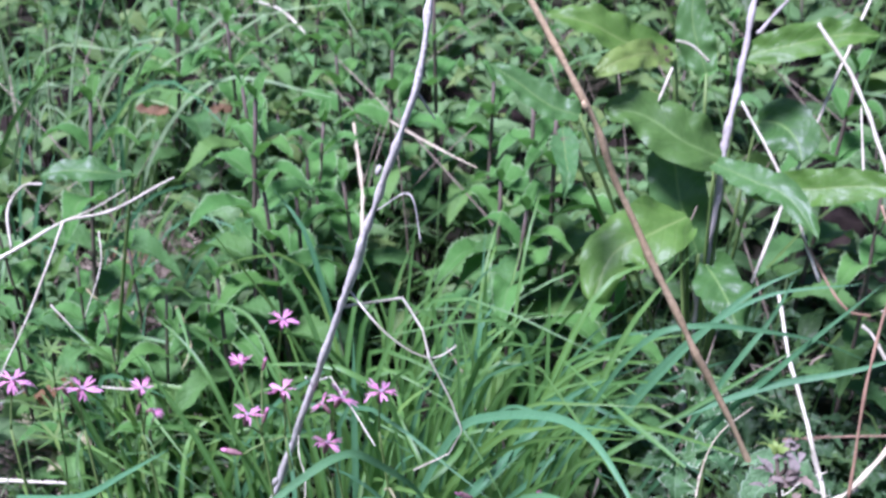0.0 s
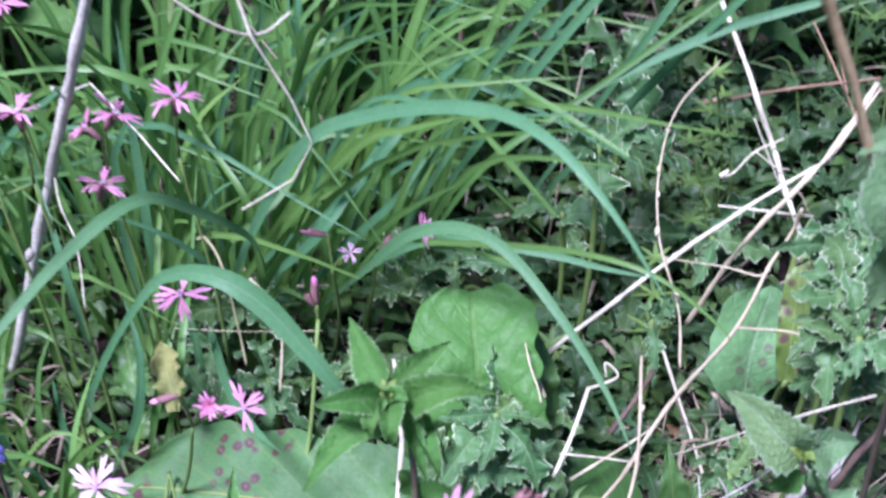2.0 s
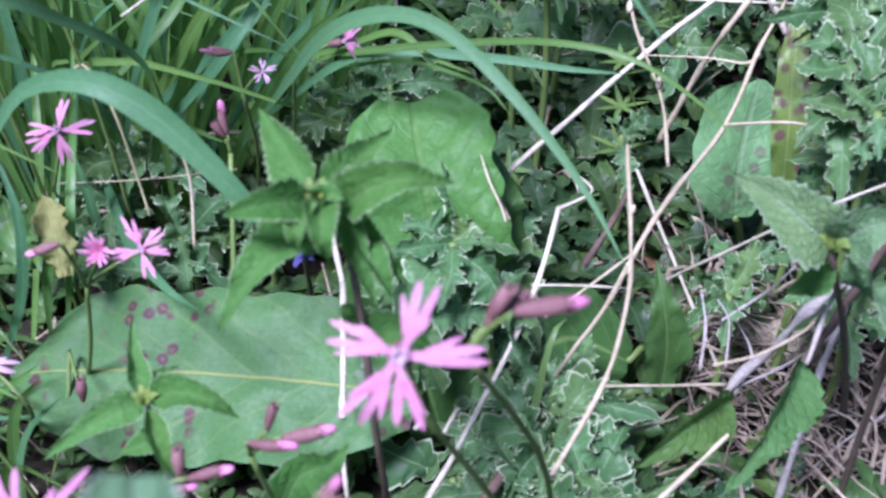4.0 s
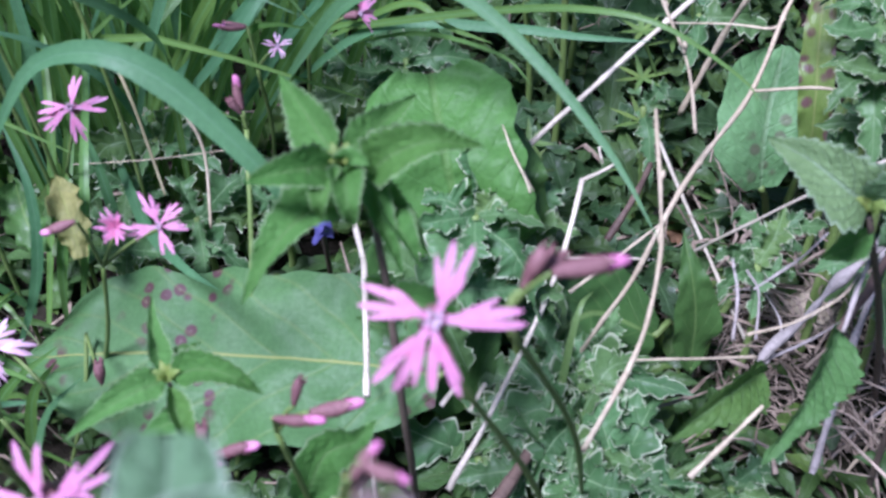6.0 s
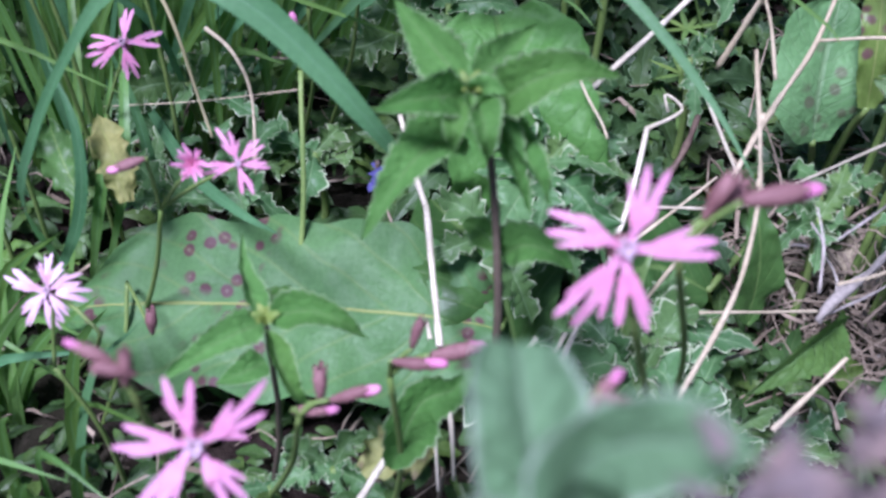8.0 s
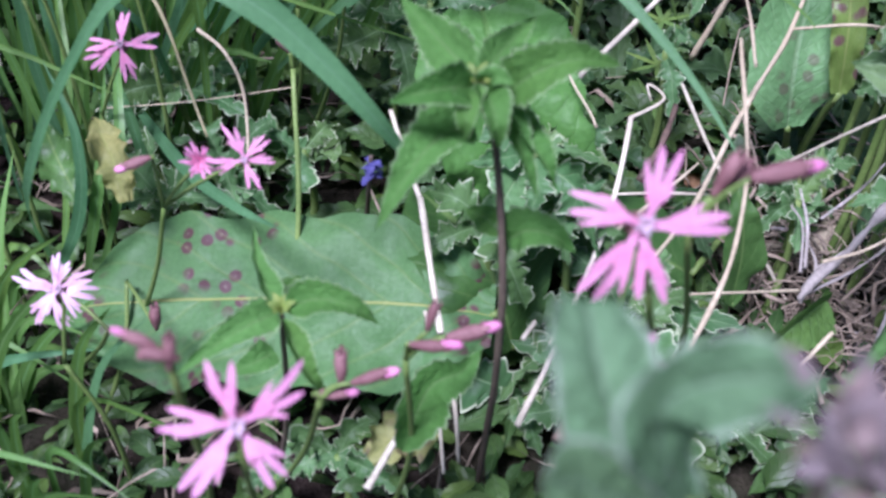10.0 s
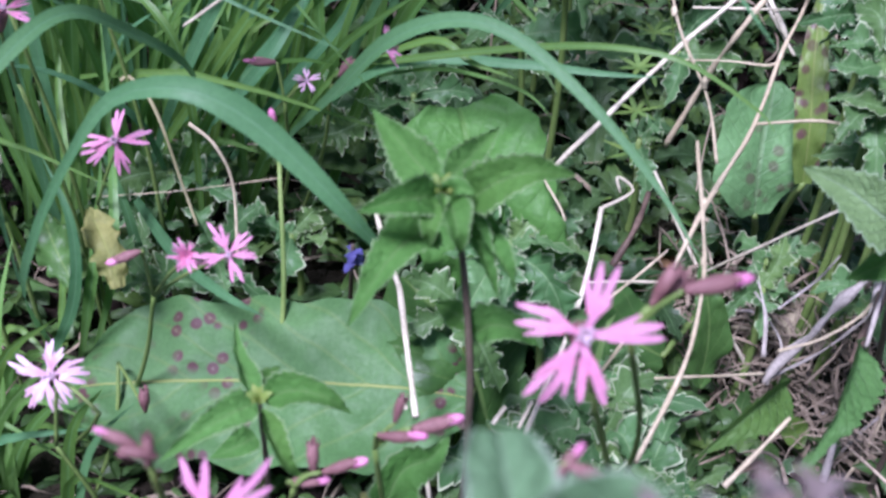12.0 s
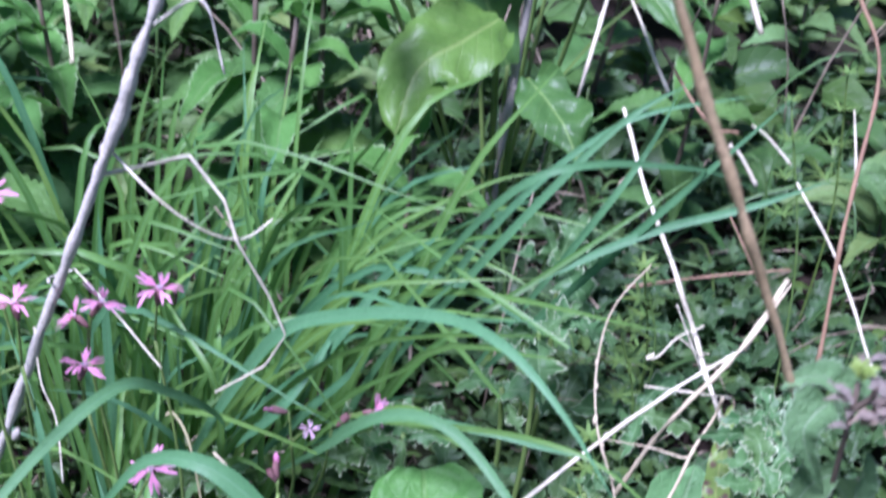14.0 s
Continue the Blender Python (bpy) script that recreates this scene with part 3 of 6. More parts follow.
ragged_robin((-0.0660, 0.4439, 0.1161), [((-0.0431, 0.4372, 0.1376), 0.021, (60, 20, -15, -50, 95), dict(seed=8, normal=(0.85, -0.4, 0.45), cup=0.35))], [((-0.0587, 0.4411, 0.1274), (0.6, 0.2, 0.7), 0.011, False)], (-0.0942, 0.4903, 0.0069))
ragged_robin((-0.0890, 0.3970, 0.1100), [], [((-0.0905, 0.4005, 0.1265), (-0.1, 0.2, 1), 0.013), ((-0.0930, 0.3973, 0.1234), (-0.4, 0, 0.8), 0.010, False)], (-0.1040, 0.3180, -0.0004), 0.0011, "ragged robin bud on a pale green stem")
ragged_robin((-0.0552, 0.2106, 0.1558), [], [((-0.0370, 0.2088, 0.1690), (1, 0.1, 0.15), 0.0125), ((-0.0472, 0.2066, 0.1663), (1, -0.1, 0.0), 0.012), ((-0.0476, 0.2130, 0.1723), (0.3, 0.3, 1), 0.010, False)], (-0.0613, 0.2638, 0.0267))
ragged_robin((-0.0785, 0.1979, 0.1561), [], [((-0.0638, 0.1984, 0.1644), (1, 0.1, 0.25), 0.011), ((-0.0729, 0.2018, 0.1670), (0.05, 0.3, 1), 0.012, False), ((-0.0741, 0.1988, 0.1573), (1, 0, 0.1), 0.010)], (-0.1118, 0.2812, -0.0151))
ragged_robin((-0.1082, 0.1628, 0.2174), [], [((-0.1149, 0.1643, 0.2252), (-1, 0.2, 0.5), 0.0085), ((-0.1077, 0.1625, 0.2241), (0.1, 0.3, 1), 0.0095, False), ((-0.1110, 0.1614, 0.2228), (-0.6, 0, 0.2), 0.009, False)], (-0.1288, 0.2473, 0.0207))
ragged_robin((-0.0260, 0.1295, 0.2462), [], [((-0.0174, 0.1263, 0.2576), (1, -0.3, -0.4), 0.0075), ((-0.0210, 0.1281, 0.2590), (0.5, 0.3, 0.6), 0.0075), ((-0.0220, 0.1295, 0.2534), (0.2, 0.1, 0.4), 0.008, False)], (-0.0100, 0.2075, 0.0595))
# the further cluster beside the grey twig
ragged_robin((-0.2248, 0.3692, 0.2033), [((-0.2052, 0.3139, 0.2594), 0.024, (70, 15, -60, 250, 155), dict(seed=11, normal=(0.15, 0.06, 0.8), cup=0.2)), ((-0.2410, 0.3762, 0.2545), 0.020, (110, 55, -50, 250, 170), dict(seed=12, normal=(-0.1, 0.04, 0.85), cup=0.45))],
             [((-0.2175, 0.3624, 0.2263), (0.2, 0.2, 0.8), 0.010), ((-0.2331, 0.3959, 0.2441), (0.2, 0.2, 0.8), 0.009)])
ragged_robin((-0.2124, 0.3807, 0.1973), [((-0.2092, 0.3741, 0.2399), 0.025, STAR, dict(seed=13, normal=(-0.1, 0.05, 0.8), cup=0.3))], [((-0.2431, 0.3573, 0.1932), (-1, -0.1, 0.1), 0.013)])
ragged_robin((-0.2706, 0.4923, 0.1818), [((-0.2505, 0.4631, 0.2394), 0.026, STAR, dict(seed=14, normal=(0.1, 0.03, 0.93), cup=0.2))], [])
ragged_robin((-0.1899, 0.4114, 0.1792), [((-0.1797, 0.4058, 0.2205), 0.028, STAR, dict(seed=15, normal=(0.4, 0.05, 0.7), cup=0.25)), ((-0.1874, 0.3919, 0.2215), 0.022, (130, 190, 235, 285, 60), dict(seed=16, normal=(-0.6, 0.06, 0.5), cup=0.4))], [])
ragged_robin((-0.1584, 0.4239, 0.1852), [((-0.1515, 0.4118, 0.2275), 0.027, STAR, dict(seed=17, normal=(0.15, 0.03, 0.95), cup=0.1))], [])
ragged_robin((-0.1925, 0.4102, 0.1429), [((-0.1882, 0.3975, 0.1854), 0.026, (100, 40, -20, -110, 190), dict(seed=18, normal=(0.2, 0.06, 0.75), cup=0.25))], [])
ragged_robin((-0.3339, 0.3895, 0.1662), [((-0.3281, 0.3848, 0.2105), 0.022, STAR, dict(seed=19, normal=(0.2, 0.05, 0.8), cup=0.4)), ((-0.3168, 0.3792, 0.1984), 0.018, (20, -20, -60, -100, 60), dict(seed=20, normal=(0.7, 0.05, 0.3), cup=0.5))], [((-0.3270, 0.3765, 0.1983), (-0.2, 0, -0.6), 0.010)])
ragged_robin((-0.3282, 0.3131, 0.2224), [((-0.3232, 0.3095, 0.2573), 0.027, STAR, dict(seed=21, normal=(0.3, 0.05, 0.8), cup=0.3)), ((-0.3350, 0.3060, 0.2579), 0.018, STAR, dict(seed=22, normal=(-0.5, 0.05, 0.7), cup=0.4))], [])
ragged_robin((-0.3637, 0.2840, 0.2337), [((-0.3617, 0.2907, 0.2675), 0.031, STAR, dict(seed=23, normal=(0.1, 0.07, 0.7)))], [])
ragged_robin((-0.2461, 0.2898, 0.1342), [((-0.2410, 0.2859, 0.1623), 0.016, STAR, dict(seed=24, normal=(0.2, 0.05, 0.8), cup=0.4))], [])
ragged_robin((-0.1697, 0.2762, 0.0774), [((-0.1633, 0.2737, 0.1199), 0.022, STAR, dict(seed=25, cup=0.2, pale=True))], [])


# ---- arching grass ----
def grass_tuft(base, label, group="grass"):
    return thing_at("grass_tuft", on_ground(base), label, "grass", group)


def bowed(q):
    """A blade that is narrow below its bend and widest past it."""
    return (0.34 + 0.66 * min(1.0, max(0.0, q - 0.36) / 0.30)) * (1 - max(0.0, q - 0.6) ** 1.6 * 3.2) + 0.01


def blade(tuft, pts, width, material, face=FACE, profile=None):
    part("blade", Shape().ribbon(pts, width * 0.74, face, 0.3, 30, 0.35, profile), material, tuft)


B, G = M_GRASS_SHEEN, M_GRASS
tuft = grass_tuft((-0.1610, 0.4743, 0.0303), "arching grass with broad bent blades, blue-green from sky sheen")
blade(tuft, [(-0.1626, 0.4742, 0.0302), (-0.1299, 0.4295, 0.1289), (-0.0923, 0.3999, 0.2141), (-0.0593, 0.3789, 0.2483), (-0.0155, 0.3519, 0.2746), (0.0131, 0.3271, 0.2819), (0.0387, 0.3002, 0.2715), (0.0632, 0.2749, 0.2479)], 0.0100, B)
blade(tuft, [(-0.1615, 0.4787, 0.0354), (-0.1114, 0.4563, 0.1278), (-0.0734, 0.4518, 0.1807), (-0.0497, 0.4421, 0.1981), (-0.0195, 0.4328, 0.2154)], 0.0085, G)
blade(tuft, [(-0.1412, 0.4703, 0.0545), (-0.0923, 0.4578, 0.1585), (-0.0563, 0.4513, 0.2094), (-0.0154, 0.4430, 0.2269), (0.0388, 0.4417, 0.2362)], 0.0048, G)
blade(tuft, [(-0.1140, 0.4636, 0.1058), (-0.0697, 0.4307, 0.2172), (-0.0123, 0.3836, 0.2498), (0.0408, 0.3641, 0.2688)], 0.0040, B)
blade(tuft, [(-0.1455, 0.4784, 0.0644), (-0.0908, 0.4779, 0.1204), (-0.0609, 0.4885, 0.1609), (-0.0378, 0.5294, 0.1756), (0.0123, 0.5719, 0.1900)], 0.0095, B)
blade(tuft, [(-0.1313, 0.4606, 0.0731), (-0.0985, 0.4496, 0.1190), (-0.0772, 0.4733, 0.1446), (-0.0638, 0.5128, 0.1585)], 0.0080, B)
blade(tuft, [(-0.1431, 0.4436, 0.1157), (-0.1183, 0.4635, 0.1368), (-0.1119, 0.4982, 0.1457), (-0.1204, 0.5580, 0.1544)], 0.0070, G)
tuft = grass_tuft((-0.1032, 0.5051, 0.0218), "grass tuft with one broad blade bowing over the dock")
blade(tuft, [(-0.0998, 0.4745, 0.0477), (-0.0671, 0.4147, 0.1293), (-0.0436, 0.3896, 0.1750), (-0.0192, 0.3783, 0.1919), (0.0032, 0.3645, 0.1922), (0.0285, 0.3381, 0.1800), (0.0495, 0.3137, 0.1626), (0.0626, 0.2915, 0.1475)], 0.0092, B)
blade(tuft, [(-0.0941, 0.4785, 0.0517), (-0.0621, 0.4556, 0.1137), (-0.0347, 0.4343, 0.1347), (0.0150, 0.4124, 0.1553), (0.0471, 0.3955, 0.1666), (0.0739, 0.3824, 0.1677), (0.1017, 0.3688, 0.1541), (0.1085, 0.3624, 0.1478)], 0.0048, G)
blade(tuft, [(-0.0857, 0.4865, 0.0597), (-0.0367, 0.4578, 0.1158), (0.0190, 0.4487, 0.1209), (0.0530, 0.4373, 0.1236), (0.0790, 0.4275, 0.1279)], 0.0070, B)
blade(tuft, [(-0.0591, 0.4719, 0.1016), (-0.0226, 0.4401, 0.1405), (-0.0057, 0.4247, 0.1394), (0.0125, 0.4113, 0.1401)], 0.0050, G)
blade(tuft, [(-0.0485, 0.4700, 0.0998), (-0.0160, 0.4475, 0.1197), (0.0159, 0.4244, 0.1249), (0.0288, 0.4070, 0.1216)], 0.0030, G)
blade(tuft, [(-0.1452, 0.5009, 0.0175), (-0.1251, 0.4905, 0.0637), (-0.0965, 0.4978, 0.0993), (-0.0720, 0.5209, 0.1224)], 0.0090, B)
blade(tuft, [(-0.1602, 0.5094, 0.0260), (-0.1364, 0.4984, 0.0716), (-0.1184, 0.5036, 0.1051), (-0.1075, 0.5248, 0.1263)], 0.0085, G)
blade(tuft, [(-0.1212, 0.5051, 0.0218), (-0.0885, 0.5004, 0.0736), (-0.0611, 0.5055, 0.1070), (-0.0393, 0.5325, 0.1340)], 0.0080, B)
tuft = grass_tuft((-0.2029, 0.4014, 0.0029), "tall grass with a broad folded blade")
blade(tuft, [(-0.2040, 0.4000, -0.0029), (-0.1839, 0.3266, 0.1058), (-0.1715, 0.3212, 0.1438), (-0.1549, 0.3230, 0.1753), (-0.1374, 0.3238, 0.1989), (-0.1138, 0.3167, 0.2085), (-0.0942, 0.3107, 0.2020), (-0.0765, 0.3022, 0.1885), (-0.0610, 0.2950, 0.1720), (-0.0500, 0.2963, 0.1535)], 0.0138, B, profile=bowed)
blade(tuft, [(-0.1942, 0.4028, -0.0240), (-0.1747, 0.3785, 0.0507), (-0.1691, 0.3925, 0.0788), (-0.1685, 0.4227, 0.0949)], 0.0075, G)
blade(tuft, [(-0.1871, 0.4068, -0.0200), (-0.1647, 0.3838, 0.0560), (-0.1618, 0.4011, 0.0875), (-0.1665, 0.4430, 0.1011), (-0.1737, 0.4961, 0.1259)], 0.0065, G)
blade(tuft, [(-0.2040, 0.4068, -0.0200), (-0.1947, 0.4515, 0.0530), (-0.1975, 0.4862, 0.0877), (-0.1934, 0.5132, 0.1147)], 0.0060, G)
blade(tuft, [(-0.1524, 0.4199, -0.0352), (-0.1540, 0.4029, 0.0327), (-0.1614, 0.4160, 0.0741), (-0.1722, 0.4298, 0.1020)], 0.0080, B)
blade(tuft, [(-0.1702, 0.4665, 0.0398), (-0.1360, 0.3838, 0.0701), (-0.1123, 0.3433, 0.0862), (-0.0936, 0.3223, 0.0935)], 0.0075, B)
blade(tuft, [(-0.2041, 0.3731, 0.0028), (-0.1759, 0.3545, 0.0692), (-0.1714, 0.3634, 0.1063), (-0.1827, 0.3843, 0.1272)], 0.0075, B)
tuft = grass_tuft((-0.1901, 0.4657, 0.0534), "grass blades bent over beside the pink flowers")
blade(tuft, [(-0.2034, 0.2874, 0.1851), (-0.1818, 0.3287, 0.2004), (-0.1591, 0.3621, 0.2066), (-0.1421, 0.3847, 0.1854), (-0.1229, 0.4149, 0.1421), (-0.1314, 0.4712, 0.0547)], 0.0088, B)
blade(tuft, [(-0.1467, 0.4612, 0.0444), (-0.1541, 0.4347, 0.1063), (-0.1856, 0.4301, 0.1343), (-0.2201, 0.4229, 0.1442)], 0.0050, B)
blade(tuft, [(-0.1316, 0.4454, 0.0249), (-0.1318, 0.4505, 0.1228), (-0.1558, 0.4739, 0.1518), (-0.1848, 0.5097, 0.1651)], 0.0060, G)
blade(tuft, [(-0.2153, 0.4132, 0.0253), (-0.2002, 0.3692, 0.1263), (-0.2097, 0.3815, 0.1719), (-0.2337, 0.4197, 0.1876)], 0.0055, B)
tuft = grass_tuft((-0.0356, 0.5481, 0.0673), "long green grass blades crossing each other")
blade(tuft, [(0.0270, 0.4622, 0.1352), (-0.0211, 0.4896, 0.1741), (-0.0661, 0.5160, 0.2104)], 0.0050, G)
blade(tuft, [(0.0592, 0.4542, 0.1828), (0.0026, 0.4961, 0.1921), (-0.0622, 0.5573, 0.1965)], 0.0052, G)
blade(tuft, [(-0.0458, 0.5174, 0.0631), (-0.0120, 0.5025, 0.1358), (0.0444, 0.5219, 0.1778), (0.0931, 0.5371, 0.2167), (0.1308, 0.5532, 0.2432)], 0.0062, G)
blade(tuft, [(0.0444, 0.5219, 0.1778), (0.1050, 0.5350, 0.2093), (0.1608, 0.5399, 0.2310), (0.2034, 0.5420, 0.2535)], 0.0080, B)
blade(tuft, [(-0.0580, 0.5309, 0.0867), (-0.0101, 0.5012, 0.2041), (0.0239, 0.4796, 0.2672), (0.0587, 0.4852, 0.2801), (0.1013, 0.5128, 0.2678), (0.1372, 0.5456, 0.2478), (0.1801, 0.5837, 0.2149)], 0.0066, B)
blade(tuft, [(-0.0409, 0.5516, 0.0742), (0.0225, 0.5313, 0.1992), (0.0780, 0.5469, 0.2715), (0.1190, 0.5631, 0.2969)], 0.0075, B)
blade(tuft, [(-0.0341, 0.5583, 0.0811), (0.0184, 0.5692, 0.1834), (0.0850, 0.5849, 0.2519), (0.1642, 0.5968, 0.2748)], 0.0068, B)
blade(tuft, [(0.0129, 0.5610, 0.0676), (0.0754, 0.5497, 0.2057), (0.1009, 0.5636, 0.2513), (0.1139, 0.5770, 0.2831)], 0.0062, B)
blade(tuft, [(0.0210, 0.5632, 0.0676), (0.0636, 0.5372, 0.1568), (0.1244, 0.5385, 0.2425), (0.1747, 0.5544, 0.2995)], 0.0080, B)
blade(tuft, [(-0.1373, 0.5371, 0.0540), (-0.0716, 0.5462, 0.1488), (-0.0170, 0.5466, 0.1823), (0.0330, 0.5211, 0.1808)], 0.0040, G)
blade(tuft, [(-0.1068, 0.5552, 0.0683), (-0.0617, 0.5753, 0.1509), (0.0074, 0.5799, 0.2027), (0.0448, 0.5767, 0.2198)], 0.0050, G)
tuft = grass_tuft((-0.3591, 0.4300, 0.0910), "yellow-green grass leaning over nettles")
blade(tuft, [(-0.2851, 0.1870, 0.2691), (-0.2414, 0.1843, 0.2818), (-0.2147, 0.1903, 0.2992), (-0.1889, 0.1965, 0.3175)], 0.0055, B)
blade(tuft, [(-0.2608, 0.4493, 0.1172), (-0.3048, 0.4659, 0.1925), (-0.3319, 0.4566, 0.2249), (-0.3379, 0.4615, 0.2341), (-0.3133, 0.4311, 0.2174), (-0.3171, 0.4216, 0.2053)], 0.0050, G)
blade(tuft, [(-0.2490, 0.4849, 0.0924), (-0.2807, 0.5069, 0.1707), (-0.3137, 0.5215, 0.2036), (-0.3574, 0.5145, 0.2100)], 0.0065, G)
blade(tuft, [(-0.2861, 0.4654, 0.0786), (-0.3093, 0.4637, 0.1557), (-0.3416, 0.4780, 0.1878), (-0.3910, 0.5009, 0.2032)], 0.0060, G)


# ---- dead stalks and straws ----
def stalk(pts, r0, r1, material, label, side=(), n=22, knots=0.35, seed=1, name="dead_stalk", category="stalk", joints=(), bent=False):
    """side: (points, radius) of side shoots. joints: (place, radius) of thickened nodes."""
    t = thing_at(name, pts[0], label, category, "dead stalks")
    part("stem", Shape().tube(pts, r0 * 0.66, r1 * 0.66, n * 2, 7, knots + 0.15, seed, bent=bent), material, t)
    for q, r in side:
        part("side_shoot", Shape().tube(q, r * 0.7, r * 0.42, 16, 6, knots, seed + 3), material, t)
    for p, r in joints:
        part("node", Shape().ball(p, Vector(pts[-1]) - Vector(pts[0]), r * 1.7, r * 0.52, 6, 7, 0.5, 0.6), material, t)
    return t


stalk([(-0.296, 0.433, -0.035), (-0.214, 0.408, 0.190), (-0.164, 0.386, 0.322), (-0.140, 0.380, 0.39), (-0.113, 0.377, 0.467), (-0.1071, 0.3933, 0.5297)], 0.0042, 0.0033, M_TWIG,
      "grey-brown leaning dead twig with short knots", [
          ([(-0.1143, 0.3809, 0.4659), (-0.1036, 0.3858, 0.4464)], 0.0013), ([(-0.1450, 0.3947, 0.3770), (-0.1239, 0.3967, 0.3902), (-0.1128, 0.3860, 0.3630)], 0.0010),
          ([(-0.1955, 0.3835, 0.2480), (-0.2153, 0.4384, 0.2077), (-0.2035, 0.4426, 0.2115)], 0.0012)], 34, 0.5, 2,
      joints=(((-0.1672, 0.3916, 0.3177), 0.0042), ((-0.1143, 0.3809, 0.4659), 0.0042), ((-0.1413, 0.3884, 0.4074), 0.0042), ((-0.1518, 0.3836, 0.3600), 0.0042), ((-0.2057, 0.3477, 0.1834), 0.0042)))
stalk([(-0.1700, 0.3873, 0.3060), (-0.134, 0.409, 0.308), (-0.1161, 0.3982, 0.2926), (-0.1095, 0.3933, 0.2744), (-0.0946, 0.3943, 0.2436), (-0.0862, 0.3935, 0.2216), (-0.0967, 0.3984, 0.1971), (-0.1211, 0.3931, 0.1809)], 0.0014, 0.0008, M_STRAW,
      "bleached bent straw caught on the twig", [([(-0.1659, 0.3915, 0.3193), (-0.1419, 0.3834, 0.2990), (-0.1216, 0.3885, 0.2809), (-0.1071, 0.3989, 0.2724), (-0.0951, 0.4069, 0.2793)], 0.0011)], 60, 0.15, 3, bent=True)
stalk([(-0.2035, 0.4426, 0.2115), (-0.1707, 0.4059, 0.2123), (-0.1434, 0.3772, 0.2074)], 0.0009, 0.0006, M_STRAW, "thin pale straw among pink flowers", [([(-0.2201, 0.4210, 0.1879), (-0.2103, 0.3962, 0.1737), (-0.1973, 0.3774, 0.1662), (-0.1876, 0.3511, 0.1503)], 0.0008)], 20, 0.3, 4)
stalk([(0.278, 0.312, -0.035), (0.185, 0.282, 0.17), (0.096, 0.250, 0.358), (0.0708, 0.2407, 0.4098), (0.0350, 0.2321, 0.4824), (0.018, 0.224, 0.526), (-0.0118, 0.2244, 0.5747)], 0.0027, 0.0023, M_BROWN,
      "orange-brown dead stem leaning across the plants", (), 34, 0.3, 5, joints=(((0.0183, 0.2205, 0.5264), 0.0026), ((0.0523, 0.2369, 0.4474), 0.0026)))
stalk([(0.022, 0.798, -0.035), (0.029, 0.792, 0.150), (0.034, 0.797, 0.250), (0.036, 0.812, 0.302), (0.042, 0.866, 0.408), (0.0442, 0.8857, 0.4348)], 0.0060, 0.0050, M_GREY, "pale grey dead dock stem with peeling bark", [
    ([(0.0482, 0.8580, 0.3797), (0.0706, 0.8798, 0.4074)], 0.003), ([(0.0310, 0.7968, 0.2738), (0.0506, 0.7716, 0.2810), (0.0585, 0.7714, 0.2757)], 0.002)], 30, 0.7, 6)
stalk([(0.1330, 0.7050, 0.2155), (0.0935, 0.7593, 0.2758), (0.0453, 0.7981, 0.3347)], 0.0022, 0.0014, M_STRAW, "slender dry straw leaning by the dock", (), 16, 0.2, 7)
stalk([(0.0761, 0.7514, 0.1822), (0.1095, 0.8566, 0.2947), (0.1441, 0.9477, 0.4020)], 0.0026, 0.0020, M_STRAW, "long dry straw leaning by the dock", (), 18, 0.3, 8)
stalk([(0.1956, 0.7434, 0.2501), (0.1681, 0.7877, 0.3064), (0.1363, 0.8272, 0.3564), (0.1000, 0.8484, 0.3968)], 0.0034, 0.0024, M_STRAW, "bent bleached straw by the dock", [([(0.1565, 0.7844, 0.2850), (0.1465, 0.8188, 0.3343)], 0.0018)], 18, 0.3, 9)
stalk([(0.1750, 0.6595, 0.2148), (0.1521, 0.6563, 0.2228), (0.1139, 0.6884, 0.2627)], 0.0018, 0.0014, M_RED, "thin reddish stem in the dock", (), 14, 0.2, 10)
stalk([(0.0085, 0.8532, 0.3502), (-0.0085, 0.8545, 0.3632), (-0.0242, 0.8519, 0.3678)], 0.0022, 0.0014, M_STRAW, "broken straw end on dock leaves", [([(-0.0195, 0.8113, 0.3548), (-0.0272, 0.7944, 0.3274)], 0.0022)], 10, 0.3, 11)
stalk([(-0.3686, 0.2959, 0.3487), (-0.3502, 0.3078, 0.3600), (-0.3344, 0.3293, 0.3688), (-0.3101, 0.3505, 0.3718), (-0.2855, 0.3878, 0.3830)], 0.0019, 0.0013, M_STRAW, "pale forked dead stalk over the nettles", [
    ([(-0.3344, 0.3293, 0.3688), (-0.3223, 0.3468, 0.3724), (-0.3103, 0.3662, 0.3795)], 0.0011), ([(-0.3338, 0.3298, 0.3694), (-0.3437, 0.3032, 0.3250), (-0.3600, 0.2709, 0.2735)], 0.0015),
    ([(-0.3167, 0.3418, 0.3594), (-0.3072, 0.3253, 0.3445), (-0.3120, 0.3082, 0.3149)], 0.0008), ([(-0.3336, 0.3048, 0.3219), (-0.3178, 0.3029, 0.3085)], 0.001)], 24, 0.4, 12)
stalk([(-0.4292, 0.3941, 0.3044), (-0.4357, 0.4054, 0.3300), (-0.4279, 0.4157, 0.3447), (-0.4146, 0.4208, 0.3463)], 0.0018, 0.0012, M_STRAW, "curled pale straw over nettles", (), 16, 0.2, 13)
stalk([(-0.2908, 0.7266, 0.1814), (-0.3150, 0.7900, 0.2052), (-0.3937, 0.9642, 0.2048)], 0.0030, 0.0026, M_STICK, "dry brown broken stem among nettles", [([(-0.3937, 0.9642, 0.2048), (-0.3610, 0.9508, 0.2041)], 0.0022)], 14, 0.4, 14)
